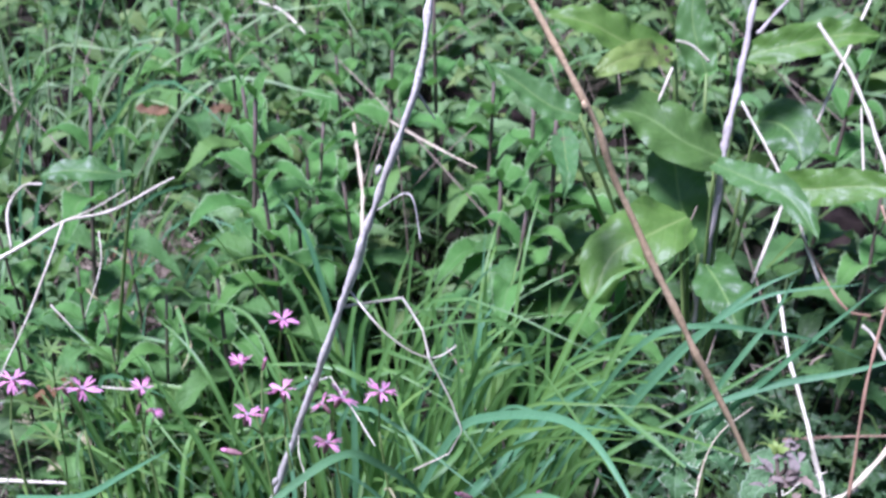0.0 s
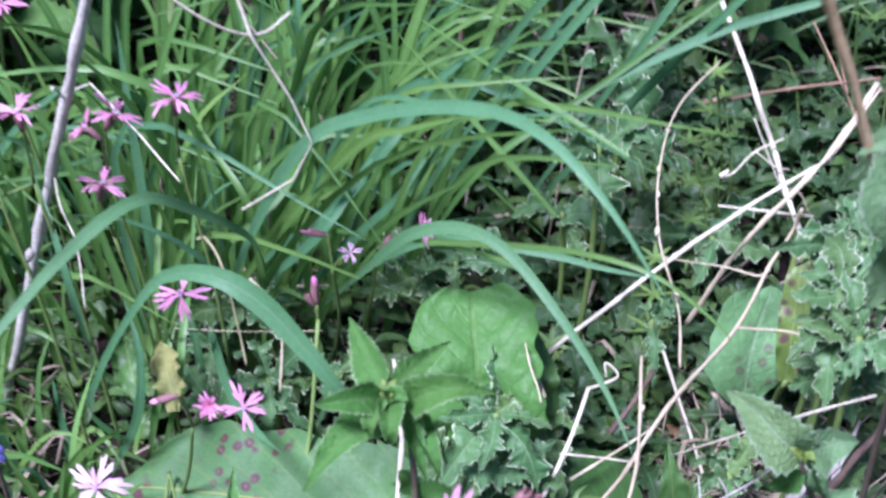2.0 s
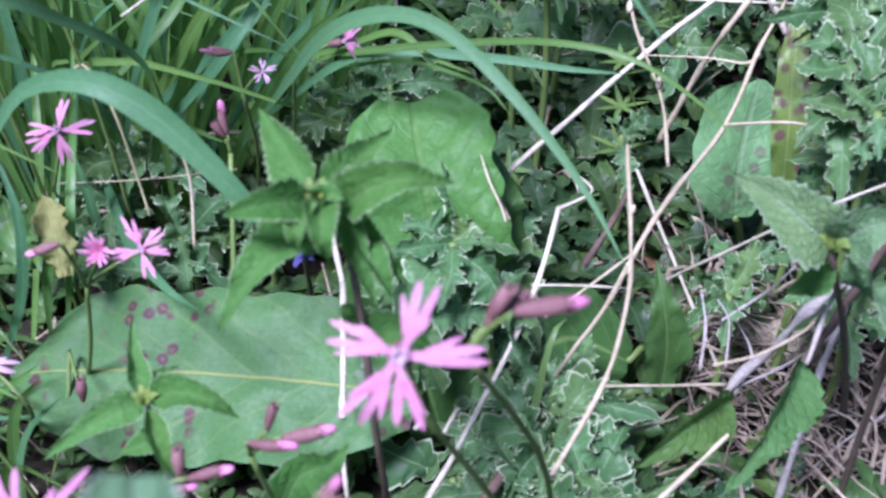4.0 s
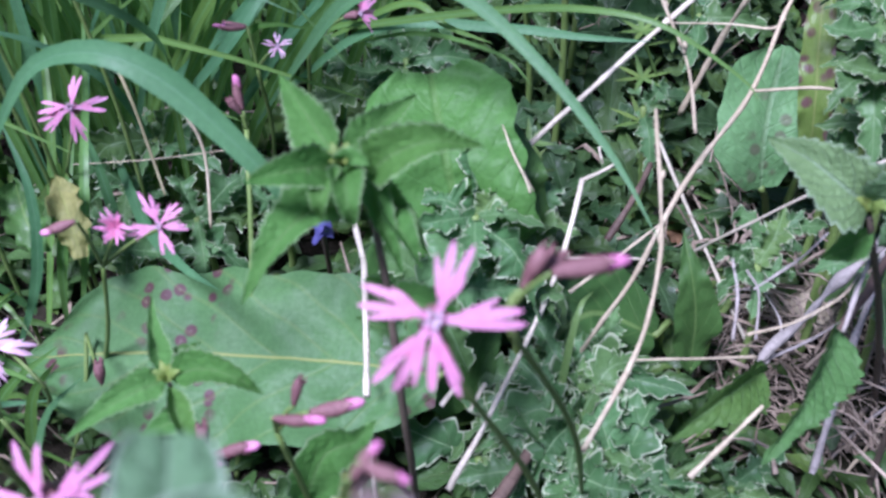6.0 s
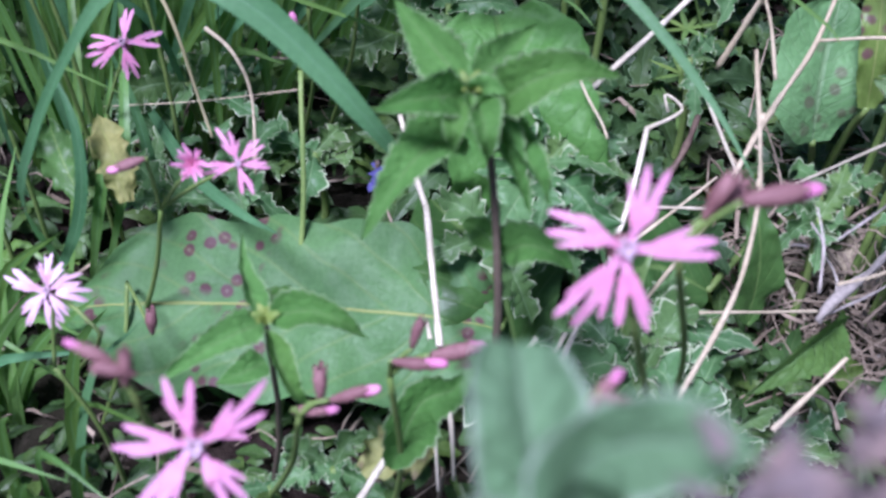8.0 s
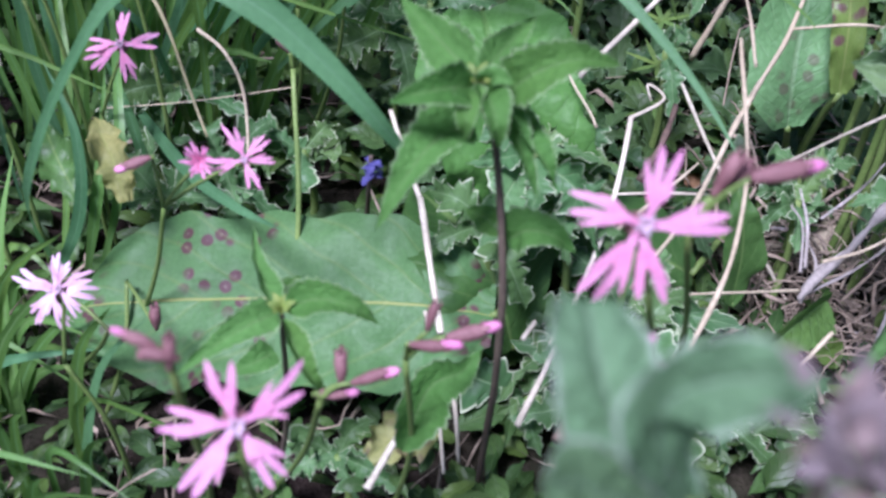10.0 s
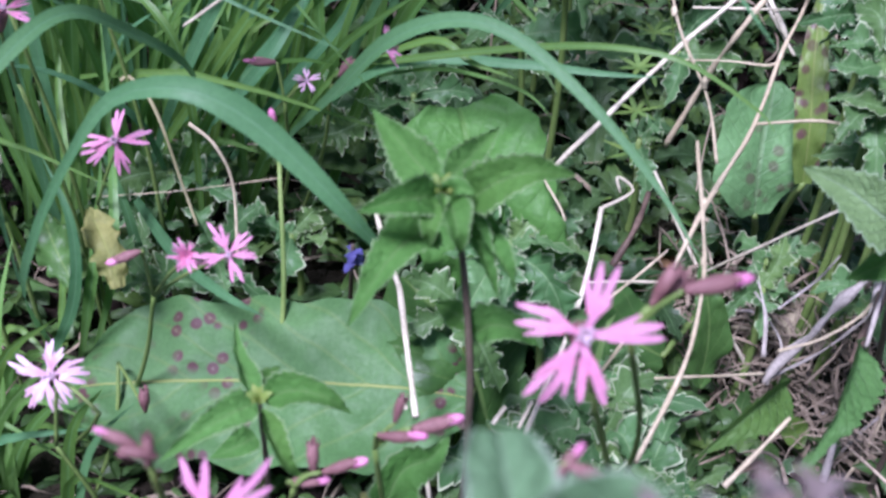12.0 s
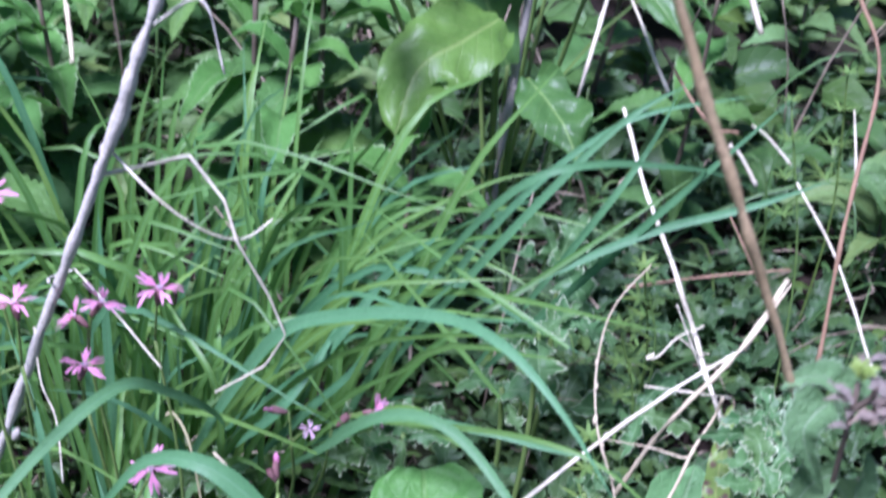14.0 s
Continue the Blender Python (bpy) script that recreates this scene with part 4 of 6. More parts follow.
stalk([(-0.2644, 0.7384, 0.2994), (-0.2118, 0.6967, 0.2995), (-0.1631, 0.6830, 0.2883)], 0.0018, 0.0012, M_STICK, "thin dry shoot behind the twig", (), 14, 0.4, 15)
stalk([(-0.6011, 1.1465, 0.2767), (-0.5647, 1.1523, 0.2652), (-0.5126, 1.1044, 0.2541)], 0.0030, 0.0020, M_STRAW, "pale straw lying on nettles", (), 12, 0.3, 16)

stalk([(0.0192, 0.3978, 0.0875), (0.0592, 0.4370, 0.0988), (0.0947, 0.4692, 0.1101), (0.1407, 0.5052, 0.1250), (0.1803, 0.5313, 0.1365)], 0.0018, 0.0018, M_STRAW, "long pale straw lying across dry stalks", (), 26, 0.25, 17, joints=(((0.0932, 0.4687, 0.1096), 0.0027),))
stalk([(0.0264, 0.3618, 0.1047), (0.0218, 0.3690, 0.1119), (0.0150, 0.3811, 0.1240)], 0.0014, 0.0011, M_STICK, "short broken straw leaning on the dock leaf", (), 10, 0.3, 18)
stalk([(0.1143, 0.5068, 0.0235), (0.1295, 0.5061, 0.0722), (0.1423, 0.5013, 0.1098), (0.1773, 0.5290, 0.1418), (0.2027, 0.5649, 0.1660)], 0.0020, 0.0026, M_STICK, "dry pinkish stalk with shreds", [([(0.1761, 0.5258, 0.1382), (0.2026, 0.5550, 0.1698)], 0.0016)], 26, 0.6, 19)
stalk([(0.0436, 0.3327, 0.0332), (0.0627, 0.3345, 0.0774), (0.0753, 0.3451, 0.1022), (0.0923, 0.3690, 0.1119), (0.1207, 0.4125, 0.1129), (0.1357, 0.4387, 0.1321), (0.1464, 0.4525, 0.1459), (0.1479, 0.4510, 0.1612)], 0.0017, 0.0015, M_STICK,
      "long dry pinkish stalk with a side shoot", [([(0.1207, 0.4125, 0.1129), (0.1432, 0.4052, 0.1198), (0.1567, 0.3956, 0.1243), (0.1707, 0.3848, 0.1277)], 0.0011),
                                                  ([(0.1364, 0.4378, 0.1312), (0.1316, 0.4390, 0.1253), (0.1165, 0.4487, 0.1209), (0.0906, 0.4578, 0.1158)], 0.0010)], 30, 0.35, 20,
      joints=(((0.0923, 0.3690, 0.1119), 0.0024), ((0.1207, 0.4125, 0.1129), 0.0022)))
stalk([(0.0365, 0.2425, 0.0985), (0.0556, 0.2672, 0.1232), (0.0628, 0.2864, 0.1424), (0.0634, 0.3026, 0.1586), (0.0624, 0.3220, 0.1780)], 0.0014, 0.0010, M_STICK, "upright bleached straw with small nodes", (), 24, 0.3, 21, joints=(((0.0632, 0.2920, 0.1481), 0.0022), ((0.0642, 0.3066, 0.1627), 0.0018)))
stalk([(0.1312, 0.3606, -0.0026), (0.1144, 0.4203, 0.0147), (0.0943, 0.4604, 0.0477)], 0.0014, 0.0014, M_STRAW, "bleached straw leaning over dry litter", (), 16, 0.25, 22)
stalk([(-0.0084, 0.2664, 0.0413), (0.0148, 0.3040, 0.0578), (0.0360, 0.3444, 0.0767), (0.0483, 0.3798, 0.0947)], 0.0019, 0.0016, M_STRAW, "bleached straw with a hooked top", [([(0.0483, 0.3795, 0.0944), (0.0581, 0.3825, 0.0973), (0.0624, 0.3848, 0.0997), (0.0596, 0.3875, 0.1024), (0.0555, 0.3888, 0.1038), (0.0567, 0.3842, 0.0990)], 0.0012)], 26, 0.15, 23)
stalk([(-0.0370, 0.2819, 0.0797), (-0.0385, 0.3114, 0.0799), (-0.0409, 0.3460, 0.0848)], 0.0020, 0.0020, M_STRAW, "white straw leaning on the dock leaf", [([(-0.0397, 0.3059, 0.0540), (-0.0408, 0.3106, 0.0583)], 0.0016)], 16, 0.15, 24)
stalk([(-0.0409, 0.3460, 0.0848), (-0.0457, 0.3699, 0.0863), (-0.0499, 0.3906, 0.0919)], 0.0020, 0.0018, M_STRAW, "white broken straw end in shade", (), 8, 0.15, 25)
stalk([(-0.0662, 0.2234, 0.0709), (-0.0532, 0.2426, 0.0760), (-0.0355, 0.2624, 0.0820)], 0.0021, 0.0019, M_STRAW, "folded white straw near the soil", [([(-0.0359, 0.2618, 0.0815), (-0.0344, 0.2517, 0.0721), (-0.0331, 0.2447, 0.0518)], 0.0014), ([(-0.0407, 0.2603, 0.0798), (-0.0386, 0.2421, 0.0490)], 0.0011)], 16, 0.2, 26)
stalk([(-0.0101, 0.2689, 0.0898), (-0.0052, 0.2733, 0.0943)], 0.0012, 0.0012, M_STRAW, "short pale straw piece among thistles", (), 6, 0.2, 27)
stalk([(0.1201, 0.3297, 0.0334), (0.1281, 0.3339, 0.0458), (0.1369, 0.3354, 0.0570), (0.1470, 0.3395, 0.0721), (0.1668, 0.3469, 0.0919)], 0.0024, 0.0027, M_GREY, "thick weathered grey stick", [([(0.1219, 0.3324, 0.0329), (0.1484, 0.3409, 0.0414), (0.1773, 0.3545, 0.0550)], 0.0012), ([(0.1182, 0.3328, 0.0474), (0.1196, 0.3462, 0.0608), (0.1149, 0.3529, 0.0675)], 0.0010)], 26, 0.9, 28)
stalk([(0.0645, 0.3146, 0.0574), (0.0918, 0.3210, 0.0498), (0.1196, 0.3308, 0.0383)], 0.0011, 0.0010, M_STICK, "thin dry stalk lying level", (), 12, 0.3, 29)
stalk([(0.1242, 0.2788, 0.1065), (0.1466, 0.3121, 0.0975), (0.1771, 0.3566, 0.0853), (0.2003, 0.3907, 0.0771)], 0.0028, 0.0026, M_DARKSTEM, "dark purplish nettle stem lying over", (), 14, 0.3, 30)
stalk([(0.0970, 0.3851, 0.0431), (0.1264, 0.3570, 0.0999), (0.1487, 0.3446, 0.1299), (0.1706, 0.3439, 0.1434)], 0.0011, 0.0010, M_STRAW, "thin pale stalk across thistle leaves", (), 16, 0.3, 31)
stalk([(0.0769, 0.2533, 0.0669), (0.0912, 0.2627, 0.0763), (0.1035, 0.2707, 0.0843)], 0.0016, 0.0011, M_STICK, "dry pinkish broken stalk", (), 12, 0.5, 32)
stalk([(0.0355, 0.3433, 0.0862), (0.0559, 0.3432, 0.0861), (0.0741, 0.3425, 0.0854)], 0.0008, 0.0007, M_STRAW, "hair-thin pale straw across thistles", (), 10, 0.3, 33)
stalk([(0.1343, 0.2823, 0.0251), (0.1525, 0.3192, 0.0621), (0.1716, 0.3579, 0.0725), (0.1868, 0.3899, 0.0762)], 0.0024, 0.0020, M_GREY, "weathered grey stick among litter", (), 16, 0.5, 34)
stalk([(0.0092, 0.2703, 0.0245), (0.0250, 0.2977, 0.0231)], 0.0036, 0.0034, M_DARKSTEM, "thick brown broken stick end", (), 8, 0.5, 35)
stalk([(0.0002, 0.2707, 0.0843), (0.0057, 0.2776, 0.0912)], 0.0012, 0.0012, M_STRAW, "short bent pale straw on thistle", (), 6, 0.2, 36)
stalk([(0.0649, 0.4048, 0.0345), (0.0767, 0.4160, 0.0457), (0.0889, 0.4438, 0.0453)], 0.0026, 0.0022, M_DARKSTEM, "brown rotting stalk near the soil", (), 10, 0.4, 37)
stalk([(0.1735, 0.5232, 0.0814), (0.1419, 0.5880, 0.1395), (0.1170, 0.6396, 0.1785), (0.1015, 0.6863, 0.2107)], 0.0027, 0.0022, M_STRAW, "thick bleached straw standing at an angle", (), 22, 0.2, 38)
stalk([(0.1842, 0.5320, 0.0641), (0.1641, 0.5567, 0.0918), (0.1458, 0.5931, 0.1179)], 0.0014, 0.0012, M_STRAW, "thin straw beside a thick one", (), 14, 0.2, 39)
stalk([(0.1234, 0.5458, 0.1072), (0.1312, 0.5474, 0.1096), (0.1426, 0.5555, 0.1198), (0.1583, 0.5606, 0.1269)], 0.0012, 0.0009, M_STRAW, "frayed white wisps of straw", [([(0.1426, 0.5555, 0.1198), (0.1549, 0.5497, 0.1139), (0.1629, 0.5490, 0.1136)], 0.0009), ([(0.1234, 0.5458, 0.1072), (0.1280, 0.5482, 0.1104)], 0.0022)], 14, 0.3, 40)
stalk([(0.1233, 0.5347, 0.0941), (0.1525, 0.5331, 0.0941), (0.1787, 0.5315, 0.0940)], 0.0011, 0.0009, M_STRAW, "thin pale straw lying level", (), 10, 0.3, 41)
stalk([(0.0861, 0.3586, 0.1361), (0.0840, 0.3790, 0.1522), (0.0731, 0.4042, 0.1745), (0.0716, 0.4296, 0.1965), (0.0785, 0.4528, 0.2150), (0.0984, 0.4776, 0.2268)], 0.0010, 0.0007, M_STICK, "dried vine with small withered whorls", (), 26, 0.3, 42,
      joints=(((0.0712, 0.4287, 0.1955), 0.0022), ((0.0713, 0.4170, 0.1895), 0.0018), ((0.0721, 0.4058, 0.1765), 0.0026), ((0.0770, 0.3976, 0.1666), 0.0018), ((0.0829, 0.3832, 0.1572), 0.0026)))
stalk([(0.1172, 0.6332, 0.0990), (0.1741, 0.6362, 0.1130), (0.2279, 0.6374, 0.1252)], 0.0016, 0.0014, M_RED, "reddish dry stalk lying level", (), 16, 0.3, 43)
stalk([(0.2498, 0.6660, 0.0339), (0.2261, 0.6997, 0.0749), (0.2033, 0.7371, 0.1048)], 0.0015, 0.0012, M_RED, "thin reddish stem in dense weeds", [([(0.2257, 0.6887, 0.0775), (0.2121, 0.7343, 0.1161)], 0.0012)], 14, 0.3, 44)
stalk([(0.1634, 0.3763, 0.2381), (0.1631, 0.3989, 0.3060), (0.1687, 0.4323, 0.3721), (0.1565, 0.4517, 0.4000)], 0.0018, 0.0012, M_RED, "red-brown thin bramble stem", (), 20, 0.3, 45)
stalk([(0.2633, 0.5373, 0.1211), (0.2398, 0.5930, 0.1661), (0.2153, 0.6369, 0.1940)], 0.0016, 0.0012, M_STRAW, "leaning straw in cleavers", [([(0.2103, 0.6437, 0.2038), (0.1938, 0.6529, 0.2168), (0.1818, 0.6572, 0.2228)], 0.0014), ([(0.2611, 0.6551, 0.1860), (0.2581, 0.6933, 0.2236)], 0.0016)], 16, 0.3, 46)
stalk([(-0.1250, 0.3849, 0.0853), (-0.1323, 0.4005, 0.1010), (-0.1404, 0.4130, 0.1277), (-0.1499, 0.4217, 0.1364), (-0.1541, 0.4211, 0.1357)], 0.0008, 0.0015, M_DRY_BLADE, "withered yellowish grass blade", (), 18, 0.1, 47)
stalk([(-0.1097, 0.3891, 0.0613), (-0.1102, 0.4046, 0.0910), (-0.1166, 0.4090, 0.1095), (-0.1274, 0.4159, 0.1164)], 0.0010, 0.0013, M_STICK, "withered grey drooping grass blade", (), 16, 0.1, 48)
stalk([(-0.1741, 0.4169, 0.0750), (-0.1335, 0.4107, 0.0829), (-0.0893, 0.4064, 0.0927)], 0.00042, 0.00034, M_STICK, "hair-thin dry stem over thistle leaves", (), 12, 0.2, 49)
stalk([(0.1530, 0.3161, -0.0258), (0.1746, 0.3314, -0.0105), (0.2088, 0.3520, -0.0041)], 0.0016, 0.0012, M_GREY, "grey stick bent over litter", (), 14, 0.4, 61)
stalk([(0.1677, 0.3358, -0.0345), (0.1855, 0.3318, -0.0243), (0.2114, 0.3282, -0.0279)], 0.0018, 0.0014, M_STICK, "dry stalk lying on litter", (), 12, 0.4, 62)
stalk([(0.1624, 0.3507, -0.0195), (0.1835, 0.3554, -0.0149), (0.2125, 0.3535, -0.0167)], 0.0014, 0.0010, M_GREY, "thin grey stick lying on litter", (), 12, 0.4, 63)
stalk([(0.1640, 0.3114, -0.0165), (0.1848, 0.3332, -0.0088), (0.1972, 0.3575, 0.0014)], 0.0015, 0.0010, M_STICK, "dry stalk arching over litter", (), 12, 0.4, 64)
stalk([(0.1080, 0.3937, -0.0049), (0.1298, 0.3956, -0.0029), (0.1544, 0.3927, -0.0058)], 0.0018, 0.0014, M_STICK, "dry stalk lying in a gap between leaves", (), 12, 0.4, 65)
stalk([(0.1107, 0.3994, 0.0009), (0.1325, 0.4014, 0.0028), (0.1516, 0.3994, 0.0009)], 0.0014, 0.0012, M_GREY, "grey stalk lying in a gap between leaves", (), 12, 0.4, 66)
stalk([(0.1290, 0.3432, 0.0154), (0.1365, 0.3556, 0.0277), (0.1313, 0.3746, 0.0327)], 0.0012, 0.0008, M_GREY, "thin forked grey shoot", [([(0.1365, 0.3538, 0.0260), (0.1540, 0.3609, 0.0330), (0.1590, 0.3644, 0.0366)], 0.0009)], 12, 0.4, 67)
stalk([(0.1923, 0.6480, 0.1824), (0.1794, 0.6534, 0.2006), (0.1696, 0.6541, 0.2079)], 0.0024, 0.002, M_STRAW, "curved white straw end", (), 8, 0.2, 51)

stalk([(-0.5164, 0.4174, 0.0600), (-0.4743, 0.4290, 0.0600), (-0.4468, 0.4358, 0.0600)], 0.0026, 0.0020, M_STRAW, "white straw lying over dry litter", (), 12, 0.3, 71)
stalk([(-0.5776, 0.5089, 0.0600), (-0.5672, 0.5373, 0.0600), (-0.5691, 0.5839, 0.0600)], 0.0022, 0.0016, M_GREY, "grey stalk leaning in dry litter", (), 12, 0.3, 72)
stalk([(-0.4313, 0.6102, 0.1400), (-0.4081, 0.5848, 0.1400), (-0.3841, 0.5511, 0.1400), (-0.3735, 0.5154, 0.1400)], 0.0022, 0.0010, M_DRY_BLADE, "pale drooping withered grass blade", (), 16, 0.1, 73)
stalk([(-0.4618, 0.5229, 0.1000), (-0.4346, 0.5272, 0.1000), (-0.4166, 0.5314, 0.1000)], 0.0014, 0.0010, M_STRAW, "short pale straw beside pink flowers", (), 10, 0.2, 74)
stalk([(-0.5940, 0.6866, 0.1200), (-0.5443, 0.6396, 0.1200), (-0.5056, 0.6227, 0.1200)], 0.0016, 0.0010, M_DRY_BLADE, "curled withered blade over nettles", (), 12, 0.1, 75)
stalk([(0.1270, 0.2783, 0.1148), (0.1360, 0.2956, 0.1274), (0.1523, 0.3207, 0.1343)], 0.0016, 0.0011, M_GREY, "pale grey stick leaning over litter", (), 14, 0.4, 81)
stalk([(0.0947, 0.2796, 0.1127), (0.1104, 0.2814, 0.1165), (0.1273, 0.2896, 0.1198), (0.1358, 0.2983, 0.1229)], 0.0010, 0.0007, M_STICK, "thin curved twig over litter", (), 14, 0.4, 82)
stalk([(0.0922, 0.2851, 0.1036), (0.0951, 0.2989, 0.1116), (0.0945, 0.3113, 0.1177)], 0.0009, 0.0006, M_GREY, "short forked grey twig", (), 14, 0.4, 83)
stalk([(0.1020, 0.3033, 0.1098), (0.1211, 0.3166, 0.1116), (0.1339, 0.3291, 0.1117)], 0.0009, 0.0006, M_GREY, "thin grey shoot over litter", (), 14, 0.4, 84)
stalk([(0.0432, 0.3540, 0.0548), (0.0618, 0.3684, 0.0577), (0.0836, 0.3847, 0.0631)], 0.0012, 0.0008, M_STICK, "dry stalk leaning behind thistle", (), 14, 0.4, 86)
stalk([(0.0238, 0.3414, 0.1232), (0.0223, 0.3476, 0.1251), (0.0182, 0.3581, 0.1284), (0.0149, 0.3718, 0.1306)], 0.0008, 0.0006, M_STICK, "short straw leaning on dock", (), 14, 0.4, 87)

# ---- dock ----
def dock(base, label, group="dock"):
    return thing_at("dock", on_ground(base), label, "dock plant", group)


def dock_leaf(plant, pts, width, material, face, opt):
    """A leaf from its stalk to its tip."""
    o = dict(kind="dock", fold=0.12, ripple=0.22, seed=pts[0][0] * 37 + width * 91, nu=30, cols=11)
    o.update(opt)
    lf = part("leaf", Shape().leaf(pts, width, face, **o), material, plant)
    foot, root = Vector(pts[0]), Vector(plant.location)
    part("leaf_stalk", Shape().tube([root, foot.lerp(root, 0.4) + Vector((0, 0, 0.01)), foot], 0.0022, 0.0016, 8, 6), M_FLSTEM, lf)


LIE = (0.0, -0.45, 0.9)
plant = dock((0.0045, 0.3749, -0.0519), "spotted dock with one leaf lying flat and one bent")
dock_leaf(plant, [(-0.0115, 0.3205, 0.0422), (-0.0431, 0.3243, 0.0460), (-0.0904, 0.3336, 0.0412), (-0.1420, 0.3415, 0.0350), (-0.1905, 0.3471, 0.0263)], 0.074, M_DOCK_SPOT, LIE, dict(kind="broad", ragged=0.12, ripple=0.16, fold=0.05, nu=80, cols=21, quilt=0.018))
dock_leaf(plant, [(0.0039, 0.3477, 0.0482), (-0.0014, 0.3541, 0.0899), (-0.0072, 0.3677, 0.1177), (-0.0130, 0.4035, 0.1322)], 0.060, M_DOCK_NEAR, (0.05, -0.85, 0.5), dict(kind="square", ragged=0.14, ripple=0.26, fold=0.1, nu=80, cols=21, quilt=0.02))
dock_leaf(plant, [(0.0168, 0.3674, 0.0255), (0.0195, 0.3682, 0.0686), (0.0156, 0.3813, 0.0959), (0.0130, 0.4073, 0.1078)], 0.036, M_DOCK, (0.3, -0.8, 0.5), dict(kind="broad", ripple=0.2))
dock_leaf(plant, [(-0.0010, 0.3265, 0.0129), (-0.0104, 0.3345, 0.0491), (-0.0202, 0.3545, 0.0550), (-0.0367, 0.3890, 0.0471)], 0.055, M_DOCK, LIE, dict(kind="broad", ripple=0.15))
plant = dock((0.1588, 0.4569, 0.0018), "small dock with pale and yellowing leaves")
dock_leaf(plant, [(0.1360, 0.4206, 0.0504), (0.1350, 0.4271, 0.0710), (0.1389, 0.4418, 0.0857), (0.1454, 0.4582, 0.1021)], 0.046, M_DOCK_PALE, (0.1, -0.75, 0.6), dict(kind="broad", ripple=0.12))
dock_leaf(plant, [(0.1530, 0.4160, 0.0740), (0.1514, 0.4224, 0.1016), (0.1524, 0.4393, 0.1257), (0.1573, 0.4619, 0.1482)], 0.017, M_DOCK_YELLOW, (-0.2, -0.75, 0.6), dict(ripple=0.25))
dock_leaf(plant, [(0.0947, 0.3369, 0.0233), (0.0936, 0.3395, 0.0541), (0.0906, 0.3444, 0.0732), (0.0872, 0.3576, 0.0863)], 0.022, M_DOCK, (0.2, -0.75, 0.6), dict(kind="nettle", ripple=0.15))
dock_leaf(plant, [(0.0830, 0.3602, 0.0183), (0.0590, 0.3609, 0.0330), (0.0432, 0.3508, 0.0371), (0.0285, 0.3387, 0.0250)], 0.05, M_DOCK, LIE, dict(kind="broad", ripple=0.15))
plant = dock((0.0293, 0.8104, 0.1444), "large dock with glossy wavy leaves round a dead stem")
# leaves in M_DOCK_LIT carry painted backlight, the others the plain dock green
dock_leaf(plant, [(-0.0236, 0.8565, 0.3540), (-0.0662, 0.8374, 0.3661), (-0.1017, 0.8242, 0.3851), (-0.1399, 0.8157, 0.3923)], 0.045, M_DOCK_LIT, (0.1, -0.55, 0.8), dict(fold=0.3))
dock_leaf(plant, [(-0.0233, 0.8351, 0.3578), (-0.0455, 0.8088, 0.3660), (-0.0653, 0.7785, 0.3653), (-0.0825, 0.7671, 0.3540)], 0.030, M_DOCK_YELLOW, (0.1, -0.8, 0.5), {})
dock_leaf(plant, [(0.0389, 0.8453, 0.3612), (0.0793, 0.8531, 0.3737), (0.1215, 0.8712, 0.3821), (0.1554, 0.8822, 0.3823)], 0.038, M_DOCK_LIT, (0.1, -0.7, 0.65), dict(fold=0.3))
dock_leaf(plant, [(-0.0819, 0.7111, 0.3367), (-0.1085, 0.7070, 0.3451), (-0.1365, 0.7069, 0.3622), (-0.1617, 0.7062, 0.3763)], 0.032, M_DOCK, (0.3, -0.6, 0.7), dict(fold=0.35))
dock_leaf(plant, [(0.0327, 0.7997, 0.2784), (-0.0003, 0.7864, 0.2957), (-0.0374, 0.7851, 0.3160), (-0.0724, 0.7773, 0.3226)], 0.062, M_DOCK, (0.1, -0.6, 0.75), dict(fold=0.25))
dock_leaf(plant, [(0.0347, 0.7201, 0.3046), (0.0699, 0.6955, 0.3031), (0.0986, 0.6795, 0.2998), (0.1260, 0.6541, 0.2794)], 0.030, M_DOCK, (0.1, -0.65, 0.75), dict(fold=0.3))
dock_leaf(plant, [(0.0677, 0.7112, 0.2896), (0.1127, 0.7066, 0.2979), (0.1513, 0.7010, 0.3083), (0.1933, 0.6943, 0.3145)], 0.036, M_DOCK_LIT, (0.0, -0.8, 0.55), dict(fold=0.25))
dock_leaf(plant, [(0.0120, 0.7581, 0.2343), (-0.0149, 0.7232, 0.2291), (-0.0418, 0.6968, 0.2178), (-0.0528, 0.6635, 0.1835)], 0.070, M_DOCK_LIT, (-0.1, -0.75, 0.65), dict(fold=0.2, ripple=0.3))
dock_leaf(plant, [(0.0233, 0.7837, 0.1867), (0.0024, 0.7897, 0.2332), (-0.0070, 0.8014, 0.2612), (-0.0140, 0.8138, 0.2892)], 0.052, M_DOCK, (0.1, -0.9, 0.3), dict(kind="broad"))
dock_leaf(plant, [(0.0366, 0.7271, 0.2048), (0.0495, 0.7056, 0.2009), (0.0627, 0.6823, 0.1931), (0.0763, 0.6641, 0.1724)], 0.050, M_DOCK, (0.3, -0.8, 0.5), dict(kind="dock", ripple=0.4))
dock_leaf(plant, [(0.0572, 0.8729, 0.2908), (0.0786, 0.8588, 0.2956), (0.0962, 0.8375, 0.2889), (0.1042, 0.8206, 0.2743)], 0.058, M_DOCK, (0.1, -0.8, 0.5), {})
dock_leaf(plant, [(-0.0903, 0.6841, 0.3352), (-0.0812, 0.6575, 0.3237), (-0.0726, 0.6323, 0.3150), (-0.0726, 0.6226, 0.2967)], 0.024, M_DOCK_SPOT, (0.2, -0.8, 0.5), dict(fold=0.4, kind="nettle"))
